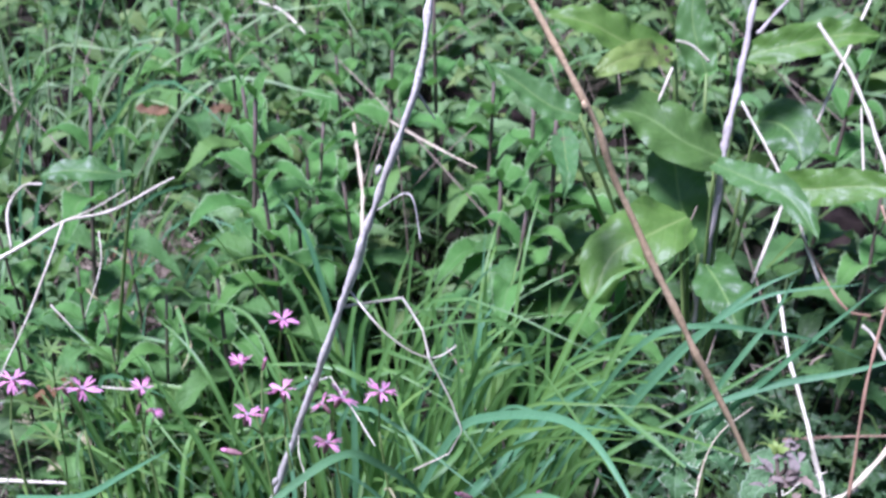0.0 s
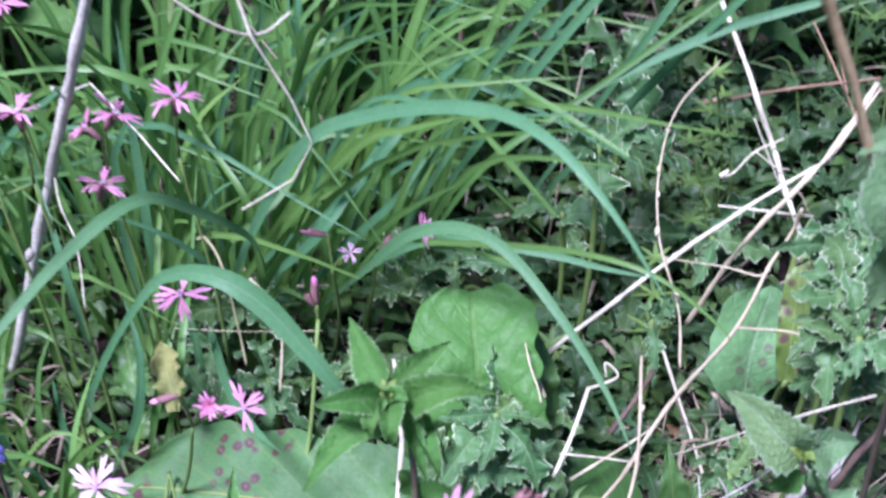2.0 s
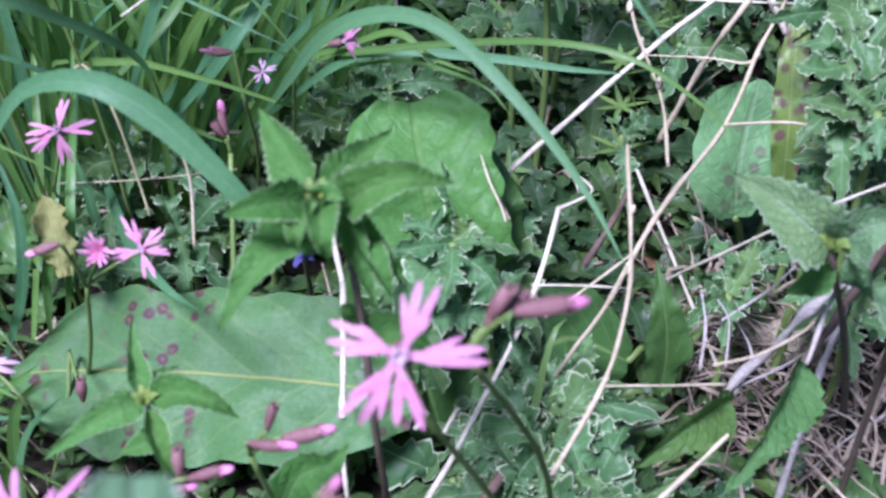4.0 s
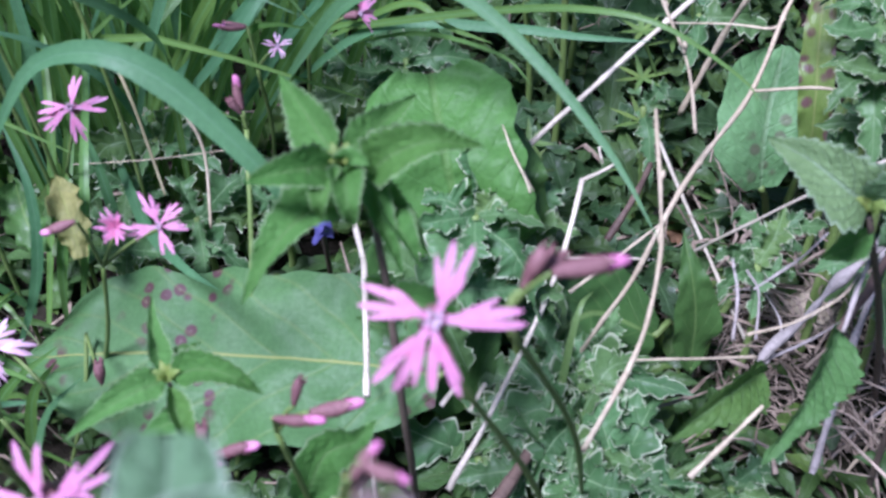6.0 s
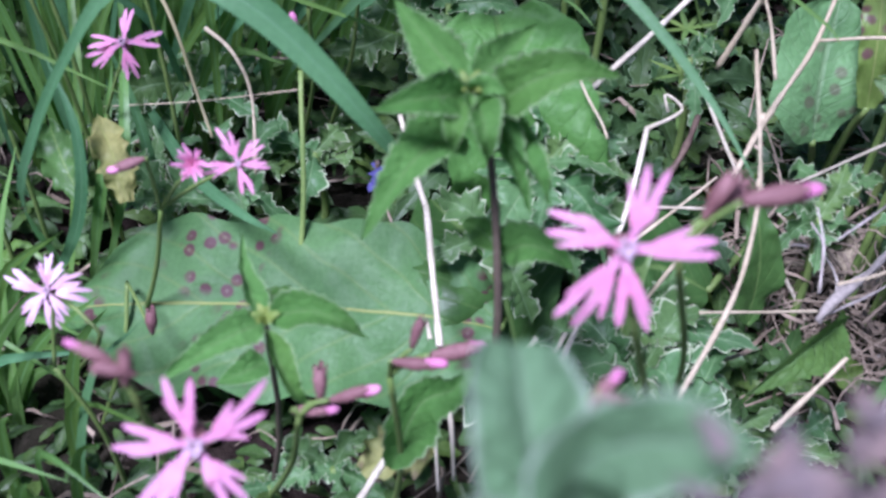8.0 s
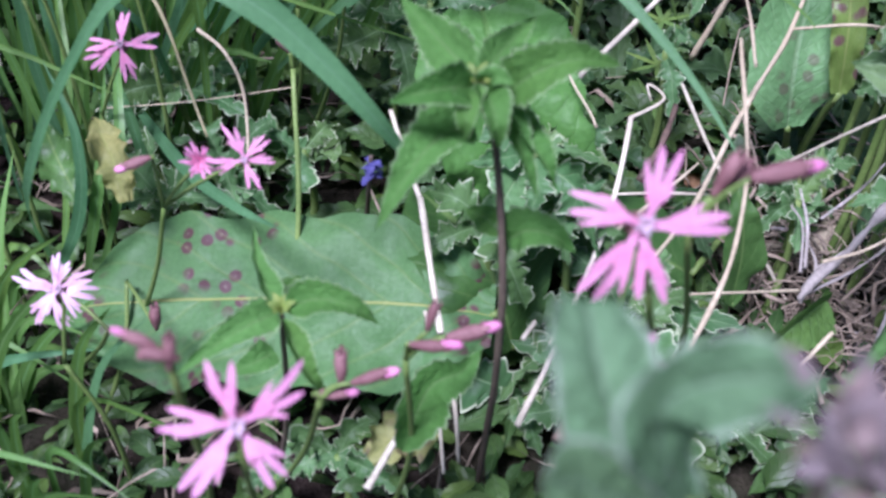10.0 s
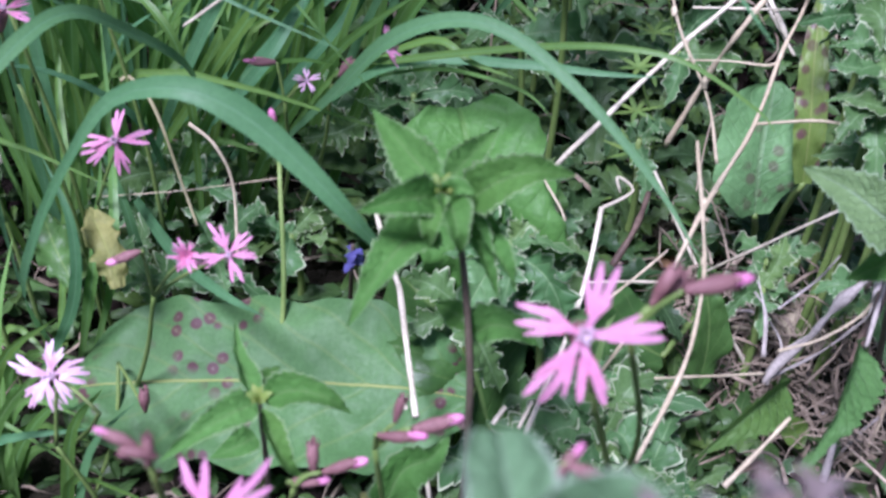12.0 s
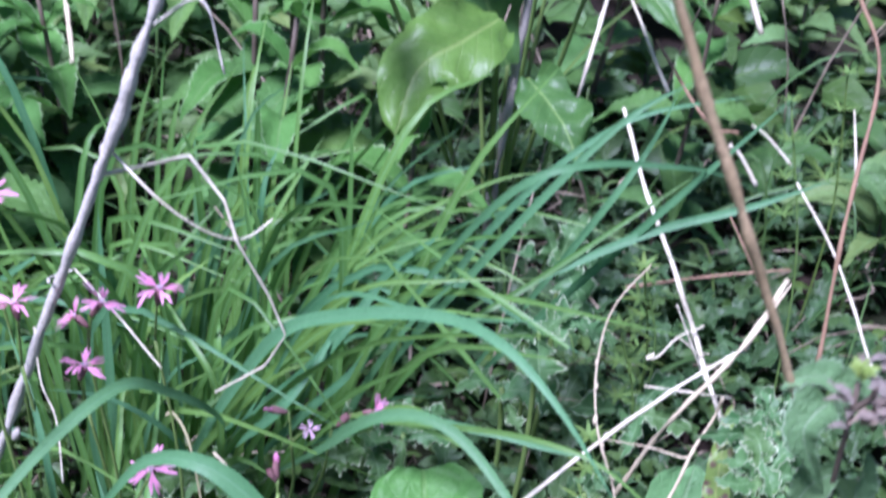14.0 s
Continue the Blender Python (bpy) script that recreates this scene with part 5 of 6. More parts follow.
dock_leaf(plant, [(0.0028, 0.8968, 0.3249), (-0.0089, 0.9058, 0.3492), (-0.0180, 0.9157, 0.3736), (-0.0201, 0.9304, 0.4028)], 0.04, M_DOCK, (0.1, -0.9, 0.4), {})
plant = dock((-0.5365, 0.6362, 0.1604), "broad green leaves between nettles")
dock_leaf(plant, [(-0.4156, 0.5393, 0.3042), (-0.4294, 0.5170, 0.3148), (-0.4555, 0.5091, 0.3159), (-0.4765, 0.5001, 0.3117)], 0.030, M_DOCK, (0, -0.35, 0.95), dict(ripple=0.2))


# ---- nettles ----
def nettle_leaf(s, pts, width, face, seed=0.0, fine=2, fold=0.3):
    s.leaf(pts, width, face, kind="nettle", fold=fold, ripple=0.12, seed=seed, nu=(53, 20, 7)[2 - fine], cols=(7, 5, 3)[2 - fine], teeth=(13, 8, 0)[2 - fine], cut=0.20)


def nettle(base, top, label, stem=0.0016, group="nettles", way=()):
    base = Vector(base)
    plant = thing_at("nettle", base, label, "nettle", group)
    mid = base.lerp(Vector(top), 0.5) + Vector((0.004, 0.004, 0))
    if way:
        part("stem", Shape().tube([base, *way], stem * 1.3, stem, 18, 7, 0.15, 3), M_NSTEM, plant, "dark square nettle stem")
        part("stem_tip", Shape().tube([way[-1], Vector(top) - UP * stem * 2], stem, stem * 0.7, 6, 7), M_FLSTEM, plant, "pale green top of the stem")
    else:
        part("stem", Shape().tube([base, mid, Vector(top) - UP * stem * 2], stem * 1.3, stem * 0.8, 18, 7, 0.15, 3), M_NSTEM, plant, "dark square nettle stem")
    d = Vector(top)
    for k in range(6):
        e = Vector((math.cos(k * 1.05), math.sin(k * 1.05), 0.9)) * stem * 4.5
        s = Shape()
        nettle_leaf(s, [d, d + e * 0.5 + Vector((0, 0, stem)), d + e], stem * 3.2, FACE, k, 1)
        part("crown_leaf", s, M_CROWN, plant, "small yellowish crown leaf")
    return plant


def set_leaf(plant, pts, width, face=FACE, material=None):
    s = Shape()
    nettle_leaf(s, pts, width * 1.05, face, pts[0][0] * 51, 2, 0.75)
    part("leaf", s, material or M_NETTLE_TOP, plant)


plant = nettle(on_ground((-0.0190, 0.2801, 0.0312)), (-0.0347, 0.2502, 0.2193), "young stinging nettle with a yellowish crown, beside dock", 0.0011, way=((-0.0220, 0.2489, 0.1145), (-0.0255, 0.2543, 0.1752), (-0.0283, 0.2569, 0.1957)))
set_leaf(plant, [(-0.0353, 0.2515, 0.2204), (-0.0404, 0.2595, 0.2220), (-0.0466, 0.2720, 0.2224), (-0.0535, 0.2835, 0.2244)], 0.0150, (0.2, -0.9, 0.3))
set_leaf(plant, [(-0.0337, 0.2519, 0.2210), (-0.0282, 0.2632, 0.2186), (-0.0212, 0.2747, 0.2165), (-0.0148, 0.2828, 0.2166)], 0.0105, (-0.3, -0.8, 0.4))
set_leaf(plant, [(-0.0366, 0.2484, 0.2201), (-0.0433, 0.2425, 0.2249), (-0.0509, 0.2390, 0.2262), (-0.0587, 0.2395, 0.2230)], 0.0125, (-0.1, -0.7, 0.7))
set_leaf(plant, [(-0.0274, 0.2510, 0.2152), (-0.0201, 0.2483, 0.2245), (-0.0097, 0.2484, 0.2285), (0.0043, 0.2524, 0.2228)], 0.0150, (0.1, -0.6, 0.8))
set_leaf(plant, [(-0.0358, 0.2517, 0.2039), (-0.0448, 0.2442, 0.2068), (-0.0533, 0.2353, 0.2028), (-0.0622, 0.2281, 0.1893)], 0.0165, (-0.3, -0.6, 0.75))
set_leaf(plant, [(-0.0258, 0.2510, 0.2042), (-0.0217, 0.2433, 0.2056), (-0.0175, 0.2376, 0.2033), (-0.0138, 0.2346, 0.1952)], 0.0110, (0.6, -0.6, 0.5))
set_leaf(plant, [(-0.0219, 0.2548, 0.1552), (-0.0168, 0.2523, 0.1617), (-0.0094, 0.2493, 0.1624), (-0.0020, 0.2478, 0.1560)], 0.0150, (0.1, -0.6, 0.8))
set_leaf(plant, [(-0.0236, 0.2560, 0.1561), (-0.0277, 0.2629, 0.1568), (-0.0333, 0.2695, 0.1543)], 0.0110, (-0.1, -0.7, 0.7))
set_leaf(plant, [(-0.0341, 0.2480, 0.2200), (-0.0326, 0.2387, 0.2223), (-0.0318, 0.2334, 0.2200), (-0.0308, 0.2335, 0.2118)], 0.0105, (0.2, -0.85, 0.5))
set_leaf(plant, [(-0.0356, 0.2478, 0.2196), (-0.0379, 0.2401, 0.2217), (-0.0391, 0.2360, 0.2190), (-0.0391, 0.2371, 0.2116)], 0.0090, (-0.3, -0.85, 0.4))
set_leaf(plant, [(-0.0339, 0.2501, 0.2206), (-0.0302, 0.2464, 0.2245), (-0.0264, 0.2443, 0.2242)], 0.0080, (0.4, -0.7, 0.6))
set_leaf(plant, [(-0.0328, 0.2605, 0.2076), (-0.0277, 0.2489, 0.2103), (-0.0231, 0.2399, 0.2042), (-0.0187, 0.2353, 0.1913)], 0.0105, (0.45, -0.75, 0.45))
set_leaf(plant, [(-0.0314, 0.2620, 0.2063), (-0.0228, 0.2506, 0.2063), (-0.0168, 0.2463, 0.2021), (-0.0122, 0.2443, 0.1918)], 0.0075, (0.6, -0.7, 0.35))
plant = nettle(on_ground((-0.1050, 0.2810, -0.0149)), (-0.0896, 0.2328, 0.1520), "small nettle over a dock leaf", 0.0010)
set_leaf(plant, [(-0.0906, 0.2331, 0.1522), (-0.0941, 0.2422, 0.1522), (-0.0970, 0.2520, 0.1530), (-0.0978, 0.2609, 0.1588)], 0.0085, (0.4, -0.85, 0.2))
set_leaf(plant, [(-0.0885, 0.2332, 0.1525), (-0.0800, 0.2331, 0.1561), (-0.0701, 0.2299, 0.1568), (-0.0611, 0.2291, 0.1486)], 0.0125, (0.1, -0.5, 0.85))
set_leaf(plant, [(-0.0906, 0.2325, 0.1516), (-0.0967, 0.2286, 0.1527), (-0.1066, 0.2240, 0.1500), (-0.1207, 0.2204, 0.1394)], 0.0120, (-0.2, -0.6, 0.8))
set_leaf(plant, [(-0.0890, 0.2312, 0.1505), (-0.0862, 0.2230, 0.1484), (-0.0816, 0.2173, 0.1406), (-0.0771, 0.2182, 0.1307)], 0.0085, (0.6, -0.6, 0.4))
set_leaf(plant, [(-0.0899, 0.2331, 0.1522), (-0.0873, 0.2456, 0.1479), (-0.0842, 0.2545, 0.1429)], 0.0075, (-0.2, -0.6, 0.8))
set_leaf(plant, [(-0.0949, 0.2582, 0.1019), (-0.1016, 0.2528, 0.1032), (-0.1106, 0.2505, 0.1005)], 0.0120, (-0.1, -0.5, 0.8))
set_leaf(plant, [(-0.0552, 0.2205, 0.0963), (-0.0467, 0.2281, 0.1178), (-0.0366, 0.2314, 0.1215), (-0.0298, 0.2360, 0.1263)], 0.018, (0.2, -0.6, 0.7))
plant = nettle(on_ground((0.1888, 0.3507, -0.0195)), (0.1256, 0.2830, 0.1673), "nettle with broad pale serrated leaves over litter", 0.0014)
set_leaf(plant, [(0.1256, 0.2837, 0.1680), (0.1160, 0.2846, 0.1759), (0.1066, 0.2946, 0.1789), (0.0962, 0.3072, 0.1774)], 0.0240, (-0.1, -0.75, 0.6), M_NETTLE_PALE)
set_leaf(plant, [(0.1266, 0.2843, 0.1686), (0.1340, 0.2810, 0.1794), (0.1447, 0.2822, 0.1807)], 0.0200, (0.1, -0.7, 0.7), M_NETTLE_PALE)
set_leaf(plant, [(0.1284, 0.2753, 0.1596), (0.1323, 0.2659, 0.1644), (0.1358, 0.2542, 0.1668), (0.1410, 0.2444, 0.1570)], 0.0240, (0.4, -0.7, 0.5), M_NETTLE_PALE)
set_leaf(plant, [(0.1268, 0.2836, 0.1113), (0.1185, 0.2690, 0.1096), (0.1082, 0.2516, 0.1080), (0.0950, 0.2382, 0.0950)], 0.0235, (0.35, -0.75, 0.45), M_NETTLE)
set_leaf(plant, [(0.1297, 0.2861, 0.1563), (0.1252, 0.2891, 0.1451), (0.1185, 0.2932, 0.1351)], 0.012, (-0.1, -0.6, 0.8))
set_leaf(plant, [(0.1074, 0.2892, 0.0804), (0.0961, 0.2801, 0.0828), (0.0837, 0.2705, 0.0819), (0.0688, 0.2652, 0.0711)], 0.0225, (0.30, -0.80, 0.50), M_NETTLE)
plant = nettle((0.170, 0.30, -0.035), (0.118, 0.232, 0.36), "tall nettle with drooping leaves and a purplish top", 0.0012)
set_leaf(plant, [(0.1226, 0.2548, 0.3377), (0.1165, 0.2555, 0.3399), (0.1088, 0.2542, 0.3398), (0.1012, 0.2504, 0.3367)], 0.0125, (0, -0.5, 0.85), M_NETTLE_PALE)
set_leaf(plant, [(0.1195, 0.2506, 0.3330), (0.1141, 0.2472, 0.3299), (0.1112, 0.2418, 0.3237), (0.1231, 0.2390, 0.3015)], 0.0200, (-0.5, -0.7, 0.4), M_NETTLE_PALE)
set_leaf(plant, [(0.1340, 0.2421, 0.3194), (0.1349, 0.2411, 0.3016), (0.1385, 0.2363, 0.2786), (0.1441, 0.2313, 0.2549)], 0.0125, (0.5, -0.8, 0.2), M_NETTLE_PALE)
set_leaf(plant, [(0.1267, 0.2543, 0.3362), (0.1326, 0.2451, 0.3396), (0.1400, 0.2362, 0.3431)], 0.0150, (0.1, -0.6, 0.8), M_NETTLE_PALE)
set_leaf(plant, [(0.1183, 0.2525, 0.3396), (0.1242, 0.2517, 0.3385), (0.1301, 0.2509, 0.3374), (0.1362, 0.2490, 0.3348)], 0.017, (0.1, -0.6, 0.8), M_NETTLE_PALE)
set_leaf(plant, [(0.1281, 0.2449, 0.3079), (0.1207, 0.2472, 0.2961), (0.1176, 0.2475, 0.2810)], 0.016, (-0.2, -0.6, 0.7), M_NETTLE_PALE)
set_leaf(plant, [(0.1306, 0.2502, 0.2979), (0.1423, 0.2519, 0.2813), (0.1540, 0.2461, 0.2715)], 0.018, (0.2, -0.6, 0.7), M_NETTLE_PALE)


def purple_top(at, size, seed, label, foot, rooted=True, material=None):
    """A leafy flower head of purple-tinted bracts."""
    rnd = random.Random(seed)
    at = Vector(at)
    foot = on_ground(foot) if rooted else Vector(foot)
    plant = thing_at("dead_nettle", foot, label, "wildflower", "purple wildflowers")
    part("stem", Shape().tube([foot, foot.lerp(at, 0.6) + Vector((0.002, 0, 0)), at], 0.0011, 0.0009, 14, 7), M_NSTEM, plant)
    for k in range(22):
        a = k * 2.4 + rnd.uniform(-0.3, 0.3)
        d = Vector((math.cos(a), math.sin(a), rnd.uniform(-0.3, 0.7))).normalized()
        L = size * rnd.uniform(0.4, 0.75)
        o = at + Vector((rnd.uniform(-0.5, 0.5), rnd.uniform(-0.5, 0.5), rnd.uniform(-0.9, 0.45))) * size
        s = Shape().leaf([o, o + d * L * 0.5 + Vector((0, 0, L * 0.12)), o + d * L], L * 0.55, UP, "nettle", 0.3, 0.2, k, 16, 5, 7, 0.25)
        part("bract", s, material or M_PURPLE, plant)
    return plant


purple_top((0.122, 0.228, 0.360), 0.0165, 4, "purple-tinted top of a tall nettle", (0.118, 0.232, 0.345), False, M_MAUVE)
purple_top((-0.0260, 0.0605, 0.3324), 0.0080, 1, "purple-tinted dead-nettle top close to the lens", (0.0, 0.11, 0))
purple_top((-0.0128, 0.0647, 0.3309), 0.0090, 2, "purple-tinted dead-nettle top with pale bracts", (0.015, 0.10, 0))
purple_top((-0.0212, 0.0601, 0.3326), 0.0080, 3, "purple-tinted dead-nettle top beside a downy plant", (0.008, 0.10, 0))
near = thing_at("downy_plant", on_ground((-0.0103, 0.1428, 0.1694)), "downy grey-green broad leaves rising near the lens", "plant")
foot = Vector((-0.0313, 0.0756, 0.2976))
part("stem", Shape().tube([near.location, Vector(near.location).lerp(foot, 0.6) + Vector((0, 0.01, 0.03)), foot], 0.0018, 0.0014, 14, 7), M_FLSTEM, near)
part("leaf", Shape().leaf([foot, (-0.0383, 0.0803, 0.3015), (-0.0406, 0.0863, 0.3070), (-0.0416, 0.0966, 0.3100)], 0.0142, (0.25, -0.7, 0.65), "blunt", 0.40, 0.25, 2.0, 50, 15, 0, 0.0, 0.03, 0.05), M_HAIRY, near)
part("leaf", Shape().leaf([foot, (-0.0380, 0.0747, 0.3157), (-0.0322, 0.0750, 0.3221), (-0.0229, 0.0714, 0.3252)], 0.0105, (0.1, -0.75, 0.65), "broad", 0.3, 0.2, 5.0, 30, 11, 0, 0.0, 0.03, 0.05), M_HAIRY, near)
part("leaf", Shape().leaf([foot, (-0.0416, 0.0710, 0.3060), (-0.0470, 0.0701, 0.3116), (-0.0515, 0.0668, 0.3149)], 0.0095, (0.1, -0.6, 0.8), "broad", 0.3, 0.2, 7.0, 30, 11), M_HAIRY, near)


# ---- thistles ----
def thistle(centre, n, length, seed, label="creeping thistle with curled spiny blue-green leaves", foot=None, face=FACE, flat=0.35):
    rnd = random.Random(seed)
    c = Vector(centre)
    base = on_ground(foot or c)
    plant = thing_at("thistle", base, label, "thistle", "thistles")
    part("stem", Shape().tube([base, base.lerp(c, 0.5) + Vector((0.004, 0, 0)), c], 0.0022, 0.0016, 10, 6), M_FLSTEM, plant)
    for k in range(n):
        a = k * 2.4 + rnd.uniform(-0.4, 0.4)
        f = Vector(face).normalized()
        e1 = (Vector((1, 0, 0)) - f * f.x).normalized()
        e2 = f.cross(e1)
        d = (e1 * math.cos(a) + e2 * math.sin(a) + f * rnd.uniform(-0.1, flat)).normalized()
        L = length * rnd.uniform(0.55, 1.2)
        o = c - f * rnd.uniform(0, 0.25) * length
        bend = Vector((rnd.uniform(-0.2, 0.2), rnd.uniform(-0.2, 0.2), rnd.uniform(-0.45, 0.2))) * L
        lean = f + Vector((rnd.uniform(-0.7, 0.7), rnd.uniform(-0.6, 0.6), rnd.uniform(-0.4, 0.6)))
        s = Shape().spiny([o, o + d * L * 0.5 + f * L * 0.1, o + d * L + bend], L * rnd.uniform(0.52, 0.74), lean, rnd.choice((3, 4, 4, 5)), rnd.uniform(0, 50), rnd.uniform(0.15, 0.34))
        part("leaf", s, M_THISTLE, plant)
    return plant


thistle((0.0036, 0.3483, 0.1053), 9, 0.0425, 40)
thistle((0.0280, 0.3750, 0.0755), 6, 0.0300, 41)
thistle((-0.0145, 0.3377, 0.0806), 6, 0.0375, 42)
thistle((0.0173, 0.3377, 0.0806), 6, 0.0350, 43)
thistle((0.0271, 0.3225, 0.0257), 9, 0.0425, 44, face=(-0.15, -0.4, 0.9))
thistle((0.0407, 0.3019, 0.0201), 8, 0.0400, 45, face=(-0.15, -0.4, 0.9))
thistle((0.0039, 0.3068, 0.0040), 6, 0.0375, 46)
thistle((0.1578, 0.3872, 0.1655), 10, 0.0300, 47)
thistle((0.1562, 0.3774, 0.1486), 8, 0.0280, 48)
thistle((0.1647, 0.3688, 0.1541), 8, 0.0300, 49)
thistle((0.1730, 0.4229, 0.1658), 7, 0.0300, 50)
thistle((0.1822, 0.3913, 0.1059), 6, 0.0280, 51)
thistle((0.1737, 0.4005, 0.1010), 6, 0.0280, 52)
thistle((0.1627, 0.4213, 0.1642), 7, 0.0280, 53)
thistle((0.1315, 0.3838, 0.0560), 6, 0.0280, 54)
thistle((0.1692, 0.3479, 0.0625), 5, 0.0375, 55)
thistle((-0.1456, 0.4554, 0.0568), 6, 0.0360, 56)
thistle((-0.1593, 0.4399, 0.0414), 5, 0.0340, 57)
thistle((-0.1244, 0.4212, 0.0369), 6, 0.0340, 58)
thistle((-0.1498, 0.3912, 0.0476), 5, 0.0270, 59)
thistle((-0.0884, 0.4322, 0.0337), 5, 0.0325, 60)
thistle((-0.0261, 0.4884, 0.0758), 5, 0.0340, 61)
thistle((-0.0462, 0.4905, 0.0637), 5, 0.0340, 62)
thistle((0.0337, 0.5351, 0.0800), 5, 0.0400, 63)
thistle((0.1219, 0.3614, 0.0618), 7, 0.0280, 66)
thistle((0.0533, 0.3263, 0.0364), 8, 0.0300, 67, face=(-0.15, -0.4, 0.9))
thistle((0.0876, 0.4708, 0.0581), 4, 0.0250, 69)
thistle((0.0508, 0.5923, 0.0571), 4, 0.0300, 71)
thistle((0.1297, 0.5628, 0.0470), 5, 0.0425, 73)
thistle((0.0612, 0.5705, 0.1602), 5, 0.0500, 77)
thistle((0.0486, 0.5131, 0.1481), 5, 0.0475, 78)
thistle((-0.0761, 0.2687, 0.0235), 6, 0.0240, 83)
thistle((-0.0999, 0.2676, 0.0142), 5, 0.0220, 84)
thistle((0.0767, 0.2827, 0.0189), 7, 0.0280, 85, face=(-0.15, -0.4, 0.9))
thistle((0.1068, 0.2892, 0.0051), 6, 0.0260, 86)
thistle((0.0386, 0.3242, 0.0400), 9, 0.0375, 79, face=(-0.15, -0.4, 0.9))
thistle((0.0470, 0.3105, 0.0315), 8, 0.0375, 80, face=(-0.15, -0.4, 0.9))
thistle((0.0351, 0.2915, 0.0219), 9, 0.0400, 81, face=(-0.15, -0.4, 0.9))
thistle((0.0578, 0.2865, 0.0219), 7, 0.0375, 82, face=(-0.15, -0.4, 0.9))


# ---- cleavers, withered leaves, a blue flower ----
def cleavers(base, top, label="bright green cleavers with whorls of narrow leaves"):
    base = on_ground(base)
    top = Vector(top)
    plant = thing_at("cleavers", base, label, "weed", "cleavers")
    part("stem", Shape().tube([base, base.lerp(top, 0.5) + Vector((0.01, 0, 0.01)), top], 0.0009, 0.0007, 14, 5), M_CLEAVERS, plant)
    axis = (top - base).normalized()
    e1 = axis.cross(Vector((1, 0, 0))).normalized()
    e2 = axis.cross(e1)
    for w in range(4):
        o = top - axis * w * 0.028
        L = 0.012 + 0.003 * w
        for k in range(7):
            a = k * 0.898 + w
            d = e1 * math.cos(a) + e2 * math.sin(a) + axis * 0.25
            part("leaf", Shape().ribbon([o, o + d * L * 0.5, o + d * L], 0.0028, axis, 0.2, 6, 0, lambda q: math.sin(math.pi * min(1, 0.15 + q * 0.9)) + 0.02), M_CLEAVERS, plant)


for b, t in (((0.1249, 0.5538, 0.0064), (0.1062, 0.5670, 0.1151)), ((0.1412, 0.6150, -0.0007), (0.1331, 0.6380, 0.1032)), ((0.0978, 0.4903, 0.0069), (0.0862, 0.4881, 0.0896)), ((0.2520, 0.6520, 0.0757), (0.2172, 0.7035, 0.2201)),
             ((0.1285, 0.5887, 0.0699), (0.1137, 0.5685, 0.1635)), ((0.2783, 0.7274, 0.0974), (0.2670, 0.7532, 0.2225)), ((-0.4207, 0.3707, 0.1431), (-0.3689, 0.3430, 0.2596)), ((0.0279, 0.4754, 0.0203), (0.0306, 0.4365, 0.0662))):
    cleavers(b, t)


def fallen_leaf(pts, width, material, label):
    t = thing_at("withered_leaf", pts[0], label, "leaf", "fallen leaves")
    part("blade", Shape().leaf(pts, width, LIE, "broad", 0.2, 0.5, width * 500, 33, 9, 5, 0.35), material, t)


fallen_leaf([(-0.1555, 0.3543, 0.0798), (-0.1599, 0.3660, 0.0907), (-0.1692, 0.3861, 0.0952)], 0.016, M_YELLOW, "yellow withered leaf with brown spots in the grass")
fallen_leaf([(-0.1783, 0.3711, 0.0658), (-0.1853, 0.3819, 0.0754), (-0.1933, 0.4007, 0.0789)], 0.019, M_DOCK, "dull green leaf among the grass")
fallen_leaf([(-0.0649, 0.2476, 0.0525), (-0.0531, 0.2554, 0.0538), (-0.0395, 0.2566, 0.0489)], 0.020, M_YELLOW, "yellow lobed leaf on dark soil")
fallen_leaf([(0.1055, 0.4608, -0.0140), (0.1142, 0.4598, -0.0152), (0.1230, 0.4608, -0.0142)], 0.020, M_RUST, "brown rotting leaf on the soil")
fallen_leaf([(0.1529, 0.4014, -0.0090), (0.1670, 0.3997, -0.0109), (0.1810, 0.4037, -0.0066)], 0.034, M_STICK, "grey-brown dead leaf on the litter")
fallen_leaf([(-0.6215, 0.8767, 0.2229), (-0.5963, 0.8819, 0.2174), (-0.5852, 0.8885, 0.2232)], 0.018, M_RUST, "orange-brown dead leaf among nettles")
fallen_leaf([(-0.5654, 0.9416, 0.2002), (-0.5506, 0.9495, 0.2062), (-0.5403, 0.9498, 0.2004)], 0.018, M_RUST, "orange-brown dead leaf among nettles")

fallen_leaf([(-0.5527, 0.5008, 0.0300), (-0.5439, 0.5323, 0.0300), (-0.5186, 0.5312, 0.0300)], 0.045, M_DRY_BLADE, "curled dry leaf lying in pale litter")
fallen_leaf([(-0.5830, 0.5641, 0.0400), (-0.5629, 0.5814, 0.0400), (-0.5333, 0.5653, 0.0400)], 0.040, M_RUST, "curled dry leaf lying in pale litter")
fallen_leaf([(-0.4984, 0.4827, 0.0300), (-0.4936, 0.5113, 0.0300), (-0.4986, 0.5379, 0.0300)], 0.030, M_DRY_BLADE, "curled dry leaf lying in pale litter")
fallen_leaf([(-0.7023, 0.9189, 0.0200), (-0.6510, 0.8794, 0.0200), (-0.6355, 0.8925, 0.0200)], 0.030, M_RUST, "curled dry leaf lying in pale litter")


